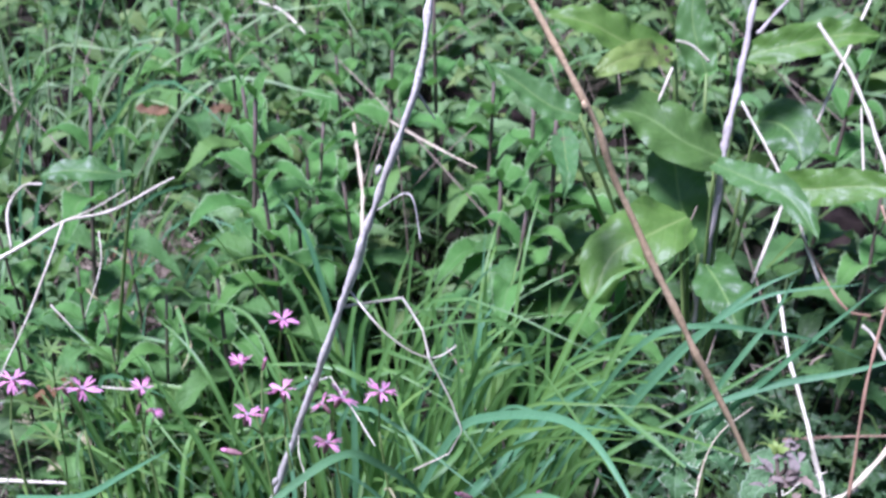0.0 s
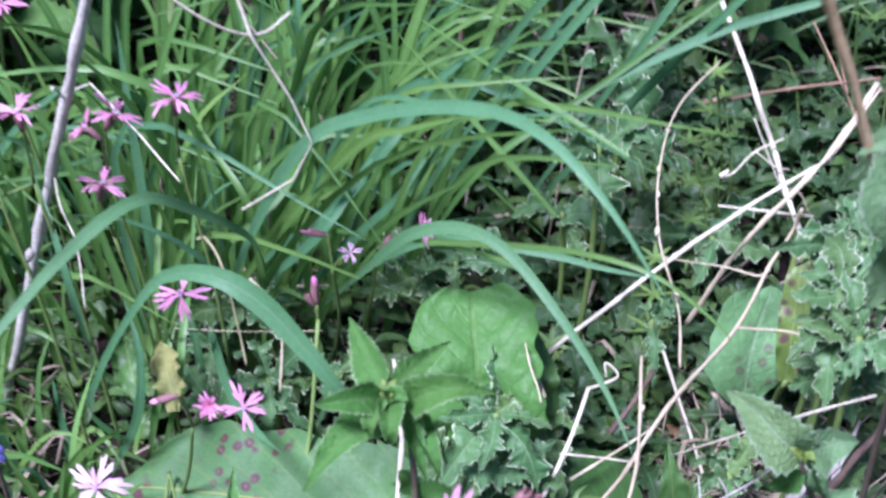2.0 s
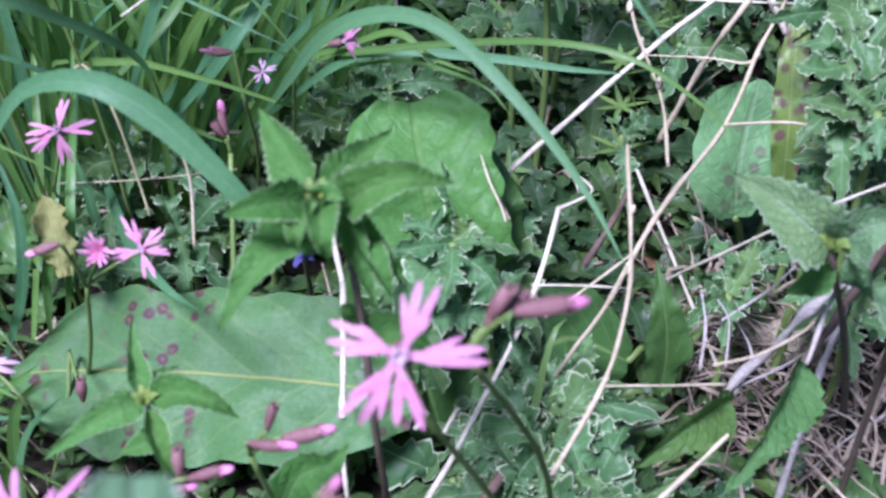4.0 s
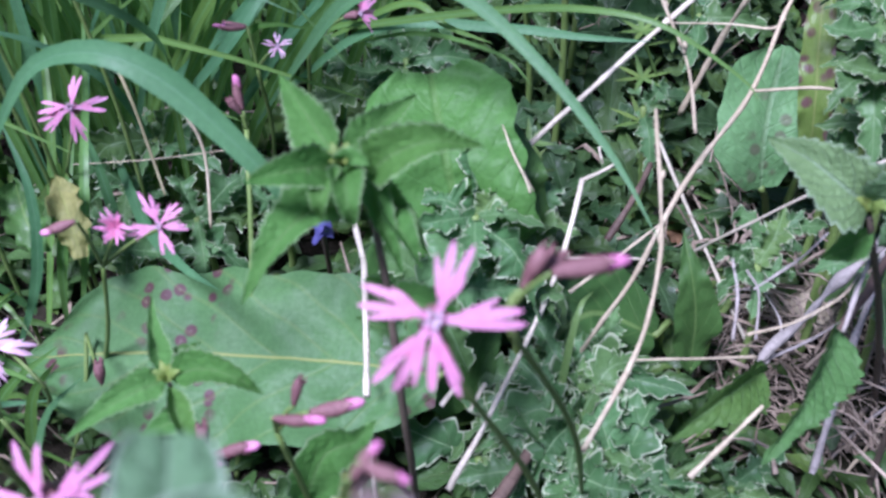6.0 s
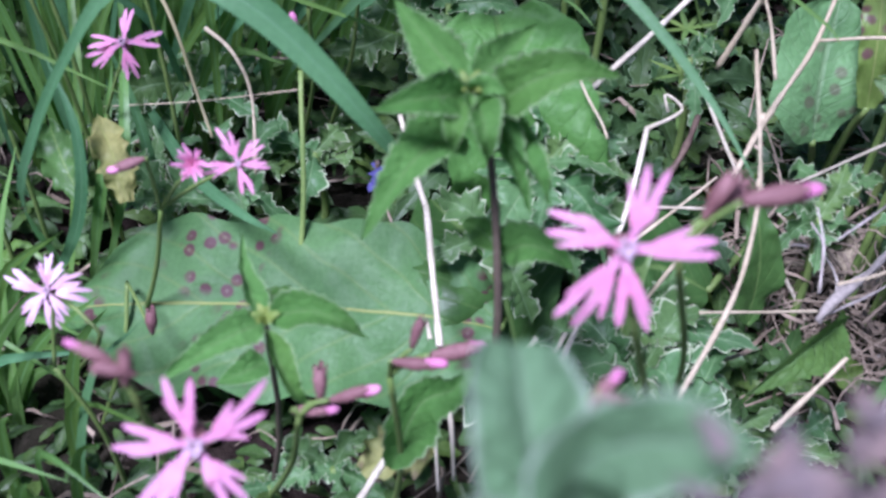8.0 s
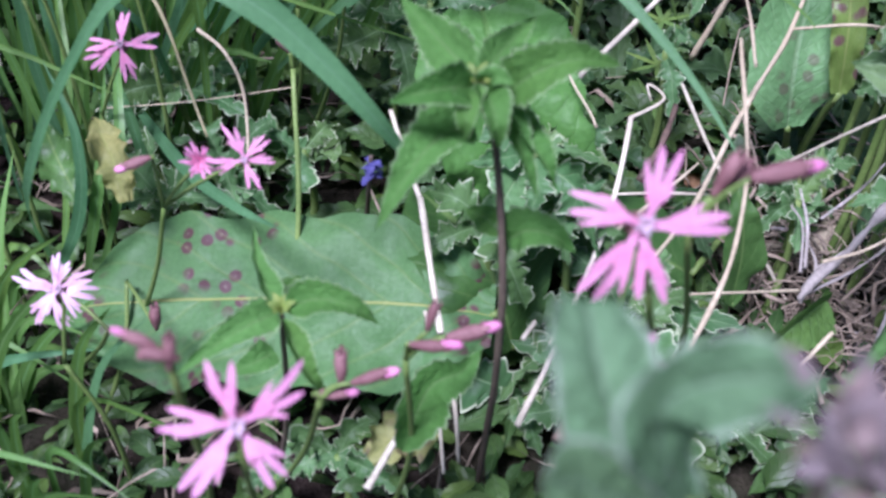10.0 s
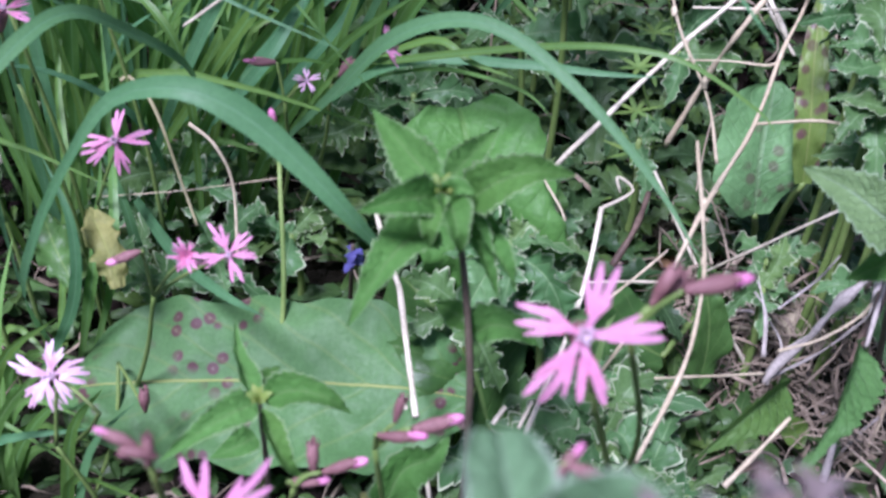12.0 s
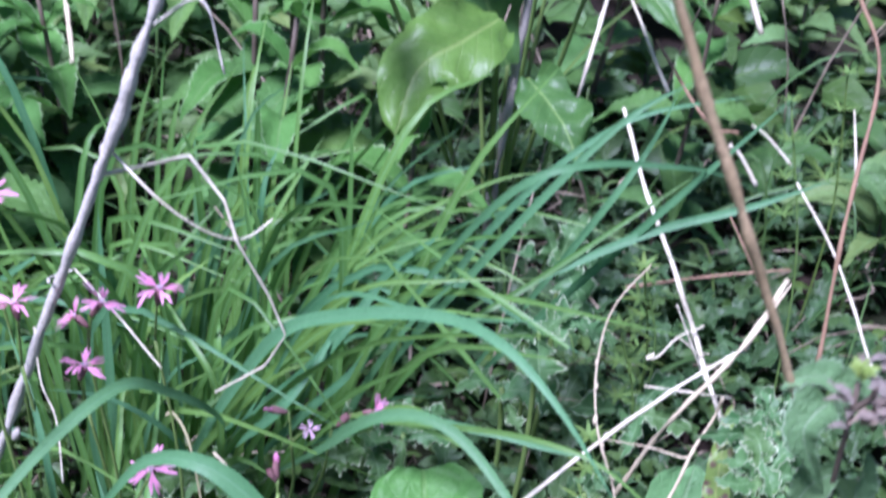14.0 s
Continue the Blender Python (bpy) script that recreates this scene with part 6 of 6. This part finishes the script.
def bugle(foot, top):
    t = Vector(top)
    plant = thing_at("bugle", on_ground(foot), "small blue-violet bugle flower spike in shade", "wildflower", "bugle")
    part("stem", Shape().tube([plant.location, t + UP * 0.004], 0.0014, 0.0010, 8, 6), M_NSTEM, plant)
    rnd = random.Random(int(t.x * 9999))
    for k in range(9):
        o = t + Vector((0, 0, -0.0035 * (k // 3)))
        a = k * 2.1 + rnd.uniform(-0.4, 0.4)
        d = Vector((math.cos(a), math.sin(a), rnd.uniform(0, 0.4)))
        part("petal", Shape().leaf([o, o + d * 0.003, o + d * 0.005 - Vector((0, 0, 0.0025))], 0.0036, UP, "oval", 0.2, 0.3, k, 7, 5), M_BLUE, plant)


bugle((-0.0619, 0.4110, 0.0003), (-0.0590, 0.3679, 0.0837))
bugle((-0.2196, 0.2956, 0.0877), (-0.2085, 0.2805, 0.1313))


# ---- the dense grass clump ----
def clump(centre, radius, count, tall, lean, seed, label, material):
    rnd = random.Random(seed)
    t = thing_at("grass_tuft", on_ground(centre), label, "grass", "grass")
    for k in range(count):
        a, r = rnd.uniform(0, 6.28), radius * math.sqrt(rnd.random())
        b = on_ground((centre[0] + math.cos(a) * r * 1.3, centre[1] + math.sin(a) * r))
        h = tall * rnd.uniform(0.55, 1.1)
        out = Vector((math.cos(a) * 0.2 + lean[0] + rnd.gauss(0, 0.24), math.sin(a) * 0.2 + lean[1] + rnd.uniform(-0.25, 0.25), 0)) * h
        p1 = b + out * 0.25 + Vector((0, 0, h * 0.45))
        p2 = b + out * 0.65 + Vector((0, 0, h * 0.85))
        p3 = b + out * (1.1 + rnd.uniform(0, 0.35)) + Vector((0, 0, h * rnd.uniform(0.9, 1.2)))
        if rnd.random() < 0.24:    # a blade that nods over to one side
            side = Vector((rnd.choice((-1, 1, 1)) * rnd.uniform(0.25, 0.6), rnd.uniform(-0.3, 0.1), 0)) * h
            p2 = p2 + side * 0.3
            p3 = p2 + side + Vector((0, 0, h * rnd.uniform(-0.28, 0.06)))
        part("blade", Shape().ribbon([b, p1, p2, p3], rnd.uniform(0.0036, 0.0074), (rnd.uniform(-0.45, 0.45), -0.8, 0.5), 0.25, 12, rnd.uniform(-0.7, 0.7)), material if rnd.random() < 0.62 else rnd.choice((M_GRASS_SHEEN, M_GRASS_LIGHT)), t)
    return t


clump((-0.1672, 0.5472, 0.0617), 0.085, 78, 0.28, (0.06, 0.05), 5, "dense bright green grass clump", M_GRASS)
clump((-0.1401, 0.6438, 0.0642), 0.08, 36, 0.24, (0.26, 0.0), 6, "dense green grass clump leaning over", M_GRASS)
clump((-0.2215, 0.4987, 0.0662), 0.06, 30, 0.20, (0.0, 0.0), 7, "green grass round pink flowers", M_GRASS)
clump((-0.3817, 0.5626, 0.0744), 0.07, 45, 0.16, (-0.1, 0.0), 8, "thin yellow-green grass by nettles", M_GRASS)
clump((-0.2239, 0.5534, -0.0148), 0.05, 11, 0.20, (0.15, 0.0), 9, "upright bright green grass stems", M_GRASS)
clump((-0.1377, 0.6222, 0.0116), 0.05, 11, 0.20, (0.3, 0.0), 10, "upright grass blades, blue-green from sky sheen", M_GRASS_SHEEN)
clump((-0.2480, 0.3749, -0.0519), 0.045, 20, 0.10, (0.0, 0.0), 11, "short green grass on dark soil", M_GRASS)
clump((-0.3924, 0.5473, 0.1099), 0.07, 46, 0.15, (0.1, 0.0), 17, "yellow-green grass between nettles", M_GRASS_LIGHT)
clump((-0.3513, 0.4045, 0.1228), 0.06, 34, 0.10, (0.0, 0.0), 18, "thin grass over dry litter", M_GRASS)
clump((-0.3663, 0.4561, 0.1306), 0.06, 44, 0.12, (0.1, 0.0), 19, "bright grass over dry litter", M_GRASS_LIGHT)
clump((-0.3879, 0.6184, 0.1203), 0.06, 36, 0.15, (0.1, 0.0), 20, "bright grass between nettles", M_GRASS_LIGHT)
clump((-0.3879, 0.3555, 0.1610), 0.06, 40, 0.09, (0.1, 0.0), 21, "bright grass over dry litter", M_GRASS_LIGHT)
clump((-0.2707, 0.3456, 0.2043), 0.05, 30, 0.08, (0.0, 0.0), 22, "bright grass beside pink flowers", M_GRASS_LIGHT)
clump((-0.2250, 0.2850, -0.0065), 0.045, 30, 0.10, (-0.1, 0.0), 14, "short bright grass on dark soil", M_GRASS)
clump((-0.8300, 0.9900, 0.2815), 0.12, 46, 0.34, (0.35, -0.2), 16, "pale drooping grass over nettles", M_GRASS_PALE)
clump((-0.6649, 0.7464, 0.2253), 0.10, 40, 0.22, (0.3, -0.1), 12, "pale drooping grass by the nettles", M_GRASS_SHEEN)


# ---- what nobody could count ----
def bed_nettle(rnd, s, x, y, tall, leaf, fine, stems):
    b = Vector((x, y, height(x, y)))
    top = b + Vector((rnd.uniform(-0.02, 0.02), rnd.uniform(-0.02, 0.02), tall))
    stems.tube([b, top], 0.0020, 0.0014, 3, 4)
    turn = rnd.uniform(0, 3.14)
    pairs = max(3, min(5, int(tall / 0.034)))
    for k in range(pairs):
        o = b.lerp(top, 1 - k * 0.16)
        L = leaf * (0.42, 0.72, 1.0, 1.05, 0.95)[k] * rnd.uniform(0.85, 1.15)
        rise = (1.1, 0.7, 0.4, 0.2, 0.1)[k]
        for q in (0, math.pi):
            a = turn + k * math.pi / 2 + q + rnd.uniform(-0.35, 0.35)
            d = Vector((math.cos(a), math.sin(a), 0))
            pitch = rnd.uniform(-0.3, 0.12)
            pts = [o, o + d * L * 0.5 + UP * L * (rise * 0.45 + 0.08), o + d * L + UP * L * (rise * 0.6 + pitch)]
            nettle_leaf(s, pts, L * 0.48, UP + d * 0.1 + Vector((rnd.uniform(-0.5, 0.5), rnd.uniform(-0.6, 0.3), 0)), rnd.uniform(0, 90), fine, 0.3)


OPEN = [(Vector((0.1905, 0.3689, -0.0579)), 0.055), (Vector((-0.67, 0.92, 0.0)), 0.085), (Vector((-0.63, 0.84, 0.0)), 0.08), (Vector((-0.59, 0.76, 0.0)), 0.065), (Vector((-0.16, 1.09, 0.0)), 0.07), (Vector((-0.15, 1.0, 0.0)), 0.055), (Vector((0.1792, 0.3888, -0.0380)), 0.03)]


def bare(x, y):
    return any((x - c.x) ** 2 + (y - c.y) ** 2 < r * r for c, r in OPEN)


def nettle_things():
    """Single nettles that stand out from the bed: built once in a few forms, then copied."""
    rnd = random.Random(77)
    forms = []
    for v in range(5):
        plant = thing_at("nettle", (0, 0, 0), "green stinging nettle in a dense bed", "nettle", "nettles")
        tall, leaf = rnd.uniform(0.17, 0.25), rnd.uniform(0.060, 0.074)
        top = Vector((rnd.uniform(-0.02, 0.02), rnd.uniform(-0.02, 0.02), tall))
        part("stem", Shape().tube([(0, 0, 0), top * 0.5 + Vector((0.004, 0, 0)), top], 0.0020, 0.0014, 8, 6), M_NSTEM, plant, "dark nettle stem")
        turn = rnd.uniform(0, 3)
        for k in range(6):
            o = top * (1 - k * 0.155)
            L = leaf * (0.32, 0.6, 0.95, 1.1, 1.0, 0.9)[k]
            for q in (0, math.pi):
                a = turn + k * math.pi / 2 + q + rnd.uniform(-0.25, 0.25)
                d = Vector((math.cos(a), math.sin(a), 0))
                rise = (1.3, 0.8, 0.4, 0.2, 0.1, 0.0)[k]
                s = Shape()
                nettle_leaf(s, [o, o + d * L * 0.5 + UP * L * rise * 0.5, o + d * L * 0.95 + UP * L * (rise * 0.6 - 0.3)], L * 0.50, UP + d * 0.35, rnd.uniform(0, 90), 2, 0.4)
                part("leaf", s, M_NETTLE if k > 2 else M_NETTLE_TOP, plant)
        forms.append(plant)
    # tops of the single plants: place of the crown
    spots = [(-0.6191, 0.9194, 0.3027), (-0.5105, 0.9570, 0.2630), (-0.3707, 0.6537, 0.2483), (-0.4395, 1.0740, 0.2629), (-0.1825, 0.7947, 0.2893), (-0.1134, 0.7975, 0.3190), (-0.5971, 0.9530, 0.2413), (-0.6337, 0.8345, 0.2620),
             (-0.4201, 0.8926, 0.2414), (-0.3393, 0.7339, 0.2251), (-0.5761, 0.6849, 0.2773), (-0.3125, 0.6203, 0.2161), (-0.3314, 1.0520, 0.2666),
             (-0.1514, 0.7469, 0.2463), (-0.0499, 0.6778, 0.2090), (-0.1374, 0.8177, 0.2605),
             (0.1118, 1.0135, 0.2566), (0.1685, 0.8291, 0.2062), (-0.2588, 1.0159, 0.2651), (-0.3579, 0.5984, 0.2024), (-0.4255, 0.5731, 0.1409), (-0.4041, 0.6250, 0.1355), (-0.4850, 0.6324, 0.1405), (-0.3747, 0.6590, 0.1373), (-0.3840, 0.8380, 0.2270), (-0.6479, 1.0092, 0.2677), (-0.3468, 0.9782, 0.2474), (-0.4064, 0.7763, 0.2351), (-0.3175, 0.7972, 0.2204), (-0.2159, 1.0479, 0.2995), (-0.6638, 0.7801, 0.2888), (-0.661, 1.033, 0.287), (-0.620, 1.204, 0.237), (-0.526, 0.959, 0.133), (-0.835, 1.130, 0.193), (-0.585, 1.282, 0.222), (-0.955, 1.155, 0.174), (-0.590, 1.478, 0.254), (-0.850, 1.472, 0.233), (-1.085, 1.450, 0.252), (-0.538, 0.622, 0.130), (-0.551, 0.546, 0.120), (-0.467, 0.573, 0.090), (-0.486, 0.491, 0.070), (-0.409, 0.520, 0.050), (-0.610, 0.620, 0.150)]
    for k, p in enumerate(spots):
        p = Vector(p)
        if bare(p.x, p.y) and k < 31:
            continue
        f = forms[k % 5]
        g = height(p.x, p.y)
        tall = max(0.06, p.z - g)
        own = max(o.dimensions.z for o in f.children if o.name.startswith("stem")) or 0.2
        m = Matrix.Translation((p.x, p.y, g)) @ Matrix.Rotation(rnd.uniform(0, 6.28), 4, 'Z')
        c = copy_thing(f, m)
        c.scale = (min(1.45, max(0.75, tall / 0.19)),) * 3
    for k, f in enumerate(forms):
        x, y = -0.55 + 0.27 * k, 1.35
        f.location = (x, y, height(x, y))


nettle_things()


def far_bed():
    rnd = random.Random(5)
    s, stems = Shape(), Shape()
    n = 0
    while n < 640:
        y = 0.62 + 2.1 * rnd.random() ** 1.2
        x = rnd.uniform(-1.0, 0.62) * (0.5 + 0.62 * y)
        # the grass clump, the dock and the open ground stay clear
        if (abs(x + 0.13) < 0.22 and y < 0.82) or (x < -0.1 and y < 0.72) or (-0.05 < x < 0.3 and y < 0.98) or (x > -0.05 and y < 0.75) or bare(x, y):
            continue
        if x > 0.02 and y < 1.7 and rnd.random() < 0.82:
            continue
        n += 1
        stand = 0.5 + 0.5 * noise.noise(Vector((x * 2.2, y * 2.2, 3.0)))
        bed_nettle(rnd, s, x, y, rnd.uniform(0.04, 0.12) + 0.07 * stand + max(0, y - 1.2) * 0.06, rnd.uniform(0.058, 0.092), 1 if y < 1.35 and x > -0.75 else 0, stems)
    while n < 4600:
        a, r = rnd.uniform(0, 6.28), 3.6 * math.sqrt(rnd.random())
        x, y = math.cos(a) * r - 0.1, math.sin(a) * r + 1.0
        if (y > 0.55 and -1.05 * (0.5 + 0.62 * y) < x < 0.66 * (0.5 + 0.62 * y) and y < 2.7) or (abs(x) < 0.55 and -0.9 < y < 0.7):
            continue
        n += 1
        bed_nettle(rnd, s, x, y, rnd.uniform(0.10, 0.26), rnd.uniform(0.035, 0.065), 0, stems)
    tagged(new("nettle_bed", mesh_of("nettle_bed", s, M_NETTLE_BED)), "dense bed of green stinging nettles", "nettles", kind="stuff")
    tagged(new("nettle_stems", mesh_of("nettle_stems", stems, M_NSTEM)), "dark stems of a dense nettle bed", "nettles", kind="stuff")


far_bed()


def low_cover():
    rnd = random.Random(9)
    s = Shape()
    for k in range(13500):
        y = rnd.uniform(0.08, 1.1)
        x = rnd.uniform(-0.85, 0.50) * (0.45 + 0.75 * y)
        if noise.noise(Vector((x * 9, y * 9, 4.0))) < -0.38 or bare(x, y):
            continue
        g = height(x, y)
        if y > 0.72 and rnd.random() < 0.6:
            continue
        z = g + 0.004 + (0.03 if y > 0.72 or x > 0.0 else 0.06) * rnd.random() ** 1.5
        if -0.22 < x < 0.02 and 0.27 < y < 0.43:
            z = min(z, g + 0.02)
        L = rnd.uniform(0.010, 0.026) * (0.65 if y < 0.40 and x < -0.03 else 1.0)
        a = rnd.uniform(0, 6.28)
        d = Vector((math.cos(a), math.sin(a), rnd.uniform(-0.3, 0.5))).normalized()
        o = Vector((x, y, z))
        s.leaf([o, o + d * L * 0.5 + UP * L * 0.08, o + d * L - UP * L * 0.1], L * rnd.uniform(0.25, 0.6), UP + Vector((rnd.uniform(-0.5, 0.5), rnd.uniform(-0.8, 0.2), 0)), rnd.choice(("oval", "nettle", "nettle")), 0.3, 0.25, k, 7, 5)
    for k in range(520):
        y = rnd.uniform(0.9, 2.0)
        x = rnd.uniform(-0.15, 0.62) * (0.45 + 0.75 * y)
        z = height(x, y) + 0.004 + 0.09 * rnd.random()
        L = rnd.uniform(0.045, 0.085)
        a = rnd.uniform(0, 6.28)
        d = Vector((math.cos(a), math.sin(a), rnd.uniform(-0.3, 0.5))).normalized()
        o = Vector((x, y, z))
        s.leaf([o, o + d * L * 0.5 + UP * L * 0.08, o + d * L - UP * L * 0.1], L * rnd.uniform(0.35, 0.7), UP + Vector((rnd.uniform(-0.5, 0.5), rnd.uniform(-0.8, 0.2), 0)), "nettle", 0.3, 0.25, k, 7, 5)
    tagged(new("low_weeds", mesh_of("low_weeds", s, M_GROUND_LEAF)), "small dark green weed leaves close to the soil", "weeds", kind="stuff")


low_cover()


def jagged_weeds():
    """Low thistle rosettes that close the ground: built once in a few forms, then copied."""
    rnd = random.Random(31)
    forms = []
    for v in range(6):
        plant = thing_at("thistle_rosette", (0, 0, 0), "low jagged dark green thistle rosette under grass", "thistle", "low rosettes")
        turn = rnd.uniform(0, 6.28)
        for q in range(6):
            a, L = turn + q * 1.05 + rnd.uniform(-0.3, 0.3), rnd.uniform(0.038, 0.072)
            d = Vector((math.cos(a), math.sin(a), rnd.uniform(0.1, 0.9))).normalized()
            o = UP * rnd.uniform(0.004, 0.02)
            s = Shape().spiny([o, o + d * L * 0.5 + UP * L * 0.1, o + d * L - UP * L * rnd.uniform(0, 0.3)], L * rnd.uniform(0.30, 0.46), UP + Vector((rnd.uniform(-0.4, 0.4), rnd.uniform(-0.4, 0.4), 0)), rnd.choice((5, 6)), rnd.uniform(0, 90), 0.18, 8, 7)
            part("leaf", s, M_WEED, plant)
        forms.append(plant)
    for k in range(150):
        y = rnd.uniform(0.40, 1.15)
        x = rnd.uniform(-0.04, 0.42) * (0.45 + 0.75 * y)
        if bare(x, y):
            continue
        m = Matrix.Translation(on_ground((x, y)) + UP * rnd.uniform(0.0, 0.02)) @ Matrix.Rotation(rnd.uniform(0, 6.28), 4, 'Z')
        if k < 6:
            forms[k].matrix_basis = m
        else:
            copy_thing(forms[k % 6], m)


jagged_weeds()


def loose_grass():
    rnd = random.Random(12)
    s, dry = Shape(), Shape()
    def tall_blade(t, b, h, w):
        out = Vector((rnd.gauss(0.1, 0.5), rnd.uniform(-0.5, 0.4), 0)) * h
        t.ribbon([b, b + out * 0.3 + UP * h * 0.6, b + out * 0.8 + UP * h * 0.95, b + out * 1.4 + UP * h * rnd.uniform(0.6, 1.05)], w, (rnd.uniform(-0.6, 0.6), -0.8, 0.5), 0.25, 9, rnd.uniform(-1, 1))
    for k in range(1300):
        y = rnd.uniform(0.15, 1.2)
        x = rnd.uniform(-0.65, 0.50) * (0.45 + 0.75 * y)
        if noise.noise(Vector((x * 3, y * 3, 7.0))) < -0.15 or (-0.28 < x < 0.03 and y < 0.47) or (x > 0.0 and rnd.random() < 0.65):
            continue
        tall_blade(s, on_ground((x, y)), rnd.uniform(0.05, 0.15), rnd.uniform(0.0018, 0.0042))
    for k in range(190):
        y = rnd.uniform(0.9, 2.4)
        x = rnd.uniform(-1.0, -0.45 if k < 130 else 0.05) * (0.5 + 0.62 * y)
        tall_blade(s, on_ground((x, y)), rnd.uniform(0.16, 0.34), rnd.uniform(0.0025, 0.0055))
    for k in range(1500):
        a, r = rnd.uniform(0, 6.28), 3.6 * math.sqrt(rnd.random())
        x, y = math.cos(a) * r - 0.1, math.sin(a) * r + 1.0
        if abs(x) < 0.6 and -0.6 < y < 1.2:
            continue
        tall_blade(s, on_ground((x, y)), rnd.uniform(0.12, 0.36), rnd.uniform(0.003, 0.006))
    for k in range(140):
        y = rnd.uniform(0.6, 2.2)
        x = rnd.uniform(-1.0, 0.60) * (0.5 + 0.62 * y)
        b = on_ground((x, y))
        h = rnd.uniform(0.12, 0.32)
        d = Vector((rnd.gauss(0, 0.6), rnd.gauss(0, 0.3), 0)) * h
        dry.tube([b, b + d * 0.4 + UP * h * 0.55, b + d + UP * h], rnd.uniform(0.0008, 0.0018), 0.0006, 5, 5)
    tagged(new("loose_grass", mesh_of("loose_grass", s, M_GRASS_STUFF)), "scattered green grass between the plants", "grass", kind="stuff")
    tagged(new("dead_stems", mesh_of("dead_stems", dry, M_LITTER)), "thin dead stems standing among nettles", "litter", kind="stuff")


loose_grass()


def litter():
    rnd = random.Random(21)
    s = Shape()
    spots = [((-0.58, 0.57, 0), 0.10, 520), ((0.1877, 0.3749, -0.0519), 0.09, 420), ((-0.67, 0.92, 0), 0.085, 480), ((-0.63, 0.84, 0), 0.07, 400), ((-0.16, 1.09, 0), 0.07, 400), ((0.1454, 0.3988, -0.0280), 0.05, 90), ((-0.1191, 0.8138, 0.1301), 0.08, 160), ((-0.5167, 0.6948, 0.1480), 0.09, 140), ((0.1356, 0.4446, -0.0105), 0.06, 60), ((-0.4515, 0.4124, 0.1295), 0.12, 260), ((-0.3182, 0.4033, 0.0912), 0.10, 220), ((0.0, 0.55, 0), 0.5, 900), ((-0.1, 0.35, 0), 0.2, 60)]
    for c, r, n in spots:
        for k in range(n):
            a, q = rnd.uniform(0, 6.28), r * math.sqrt(rnd.random())
            x, y = c[0] + math.cos(a) * q, c[1] + math.sin(a) * q
            o = Vector((x, y, height(x, y) + rnd.random() ** 2 * (0.05 if n >= 400 else 0.022)))
            t = rnd.uniform(0, 6.28)
            L = rnd.uniform(0.015, 0.06)
            d = Vector((math.cos(t), math.sin(t), rnd.uniform(-0.15, 0.3))) * L
            w = [Vector((rnd.gauss(0, 1), rnd.gauss(0, 1), abs(rnd.gauss(0, 1)))) * L * 0.16 for q in range(2)]
            if rnd.random() < 0.25:
                s.ribbon([o, o + d * 0.35 + w[0], o + d * 0.7 + w[1], o + d], rnd.uniform(0.0015, 0.0042), UP, 0.3, 7, rnd.uniform(-1.5, 1.5))
            else:
                s.tube([o, o + d * 0.35 + w[0], o + d * 0.7 + w[1], o + d], 0.0003 + 0.0013 * rnd.random() ** 2, 0.0003, 7, 4)
    tagged(new("dry_litter", mesh_of("dry_litter", s, M_LITTER)), "tangled grey-brown dry stems on the soil", "litter", kind="stuff")


litter()
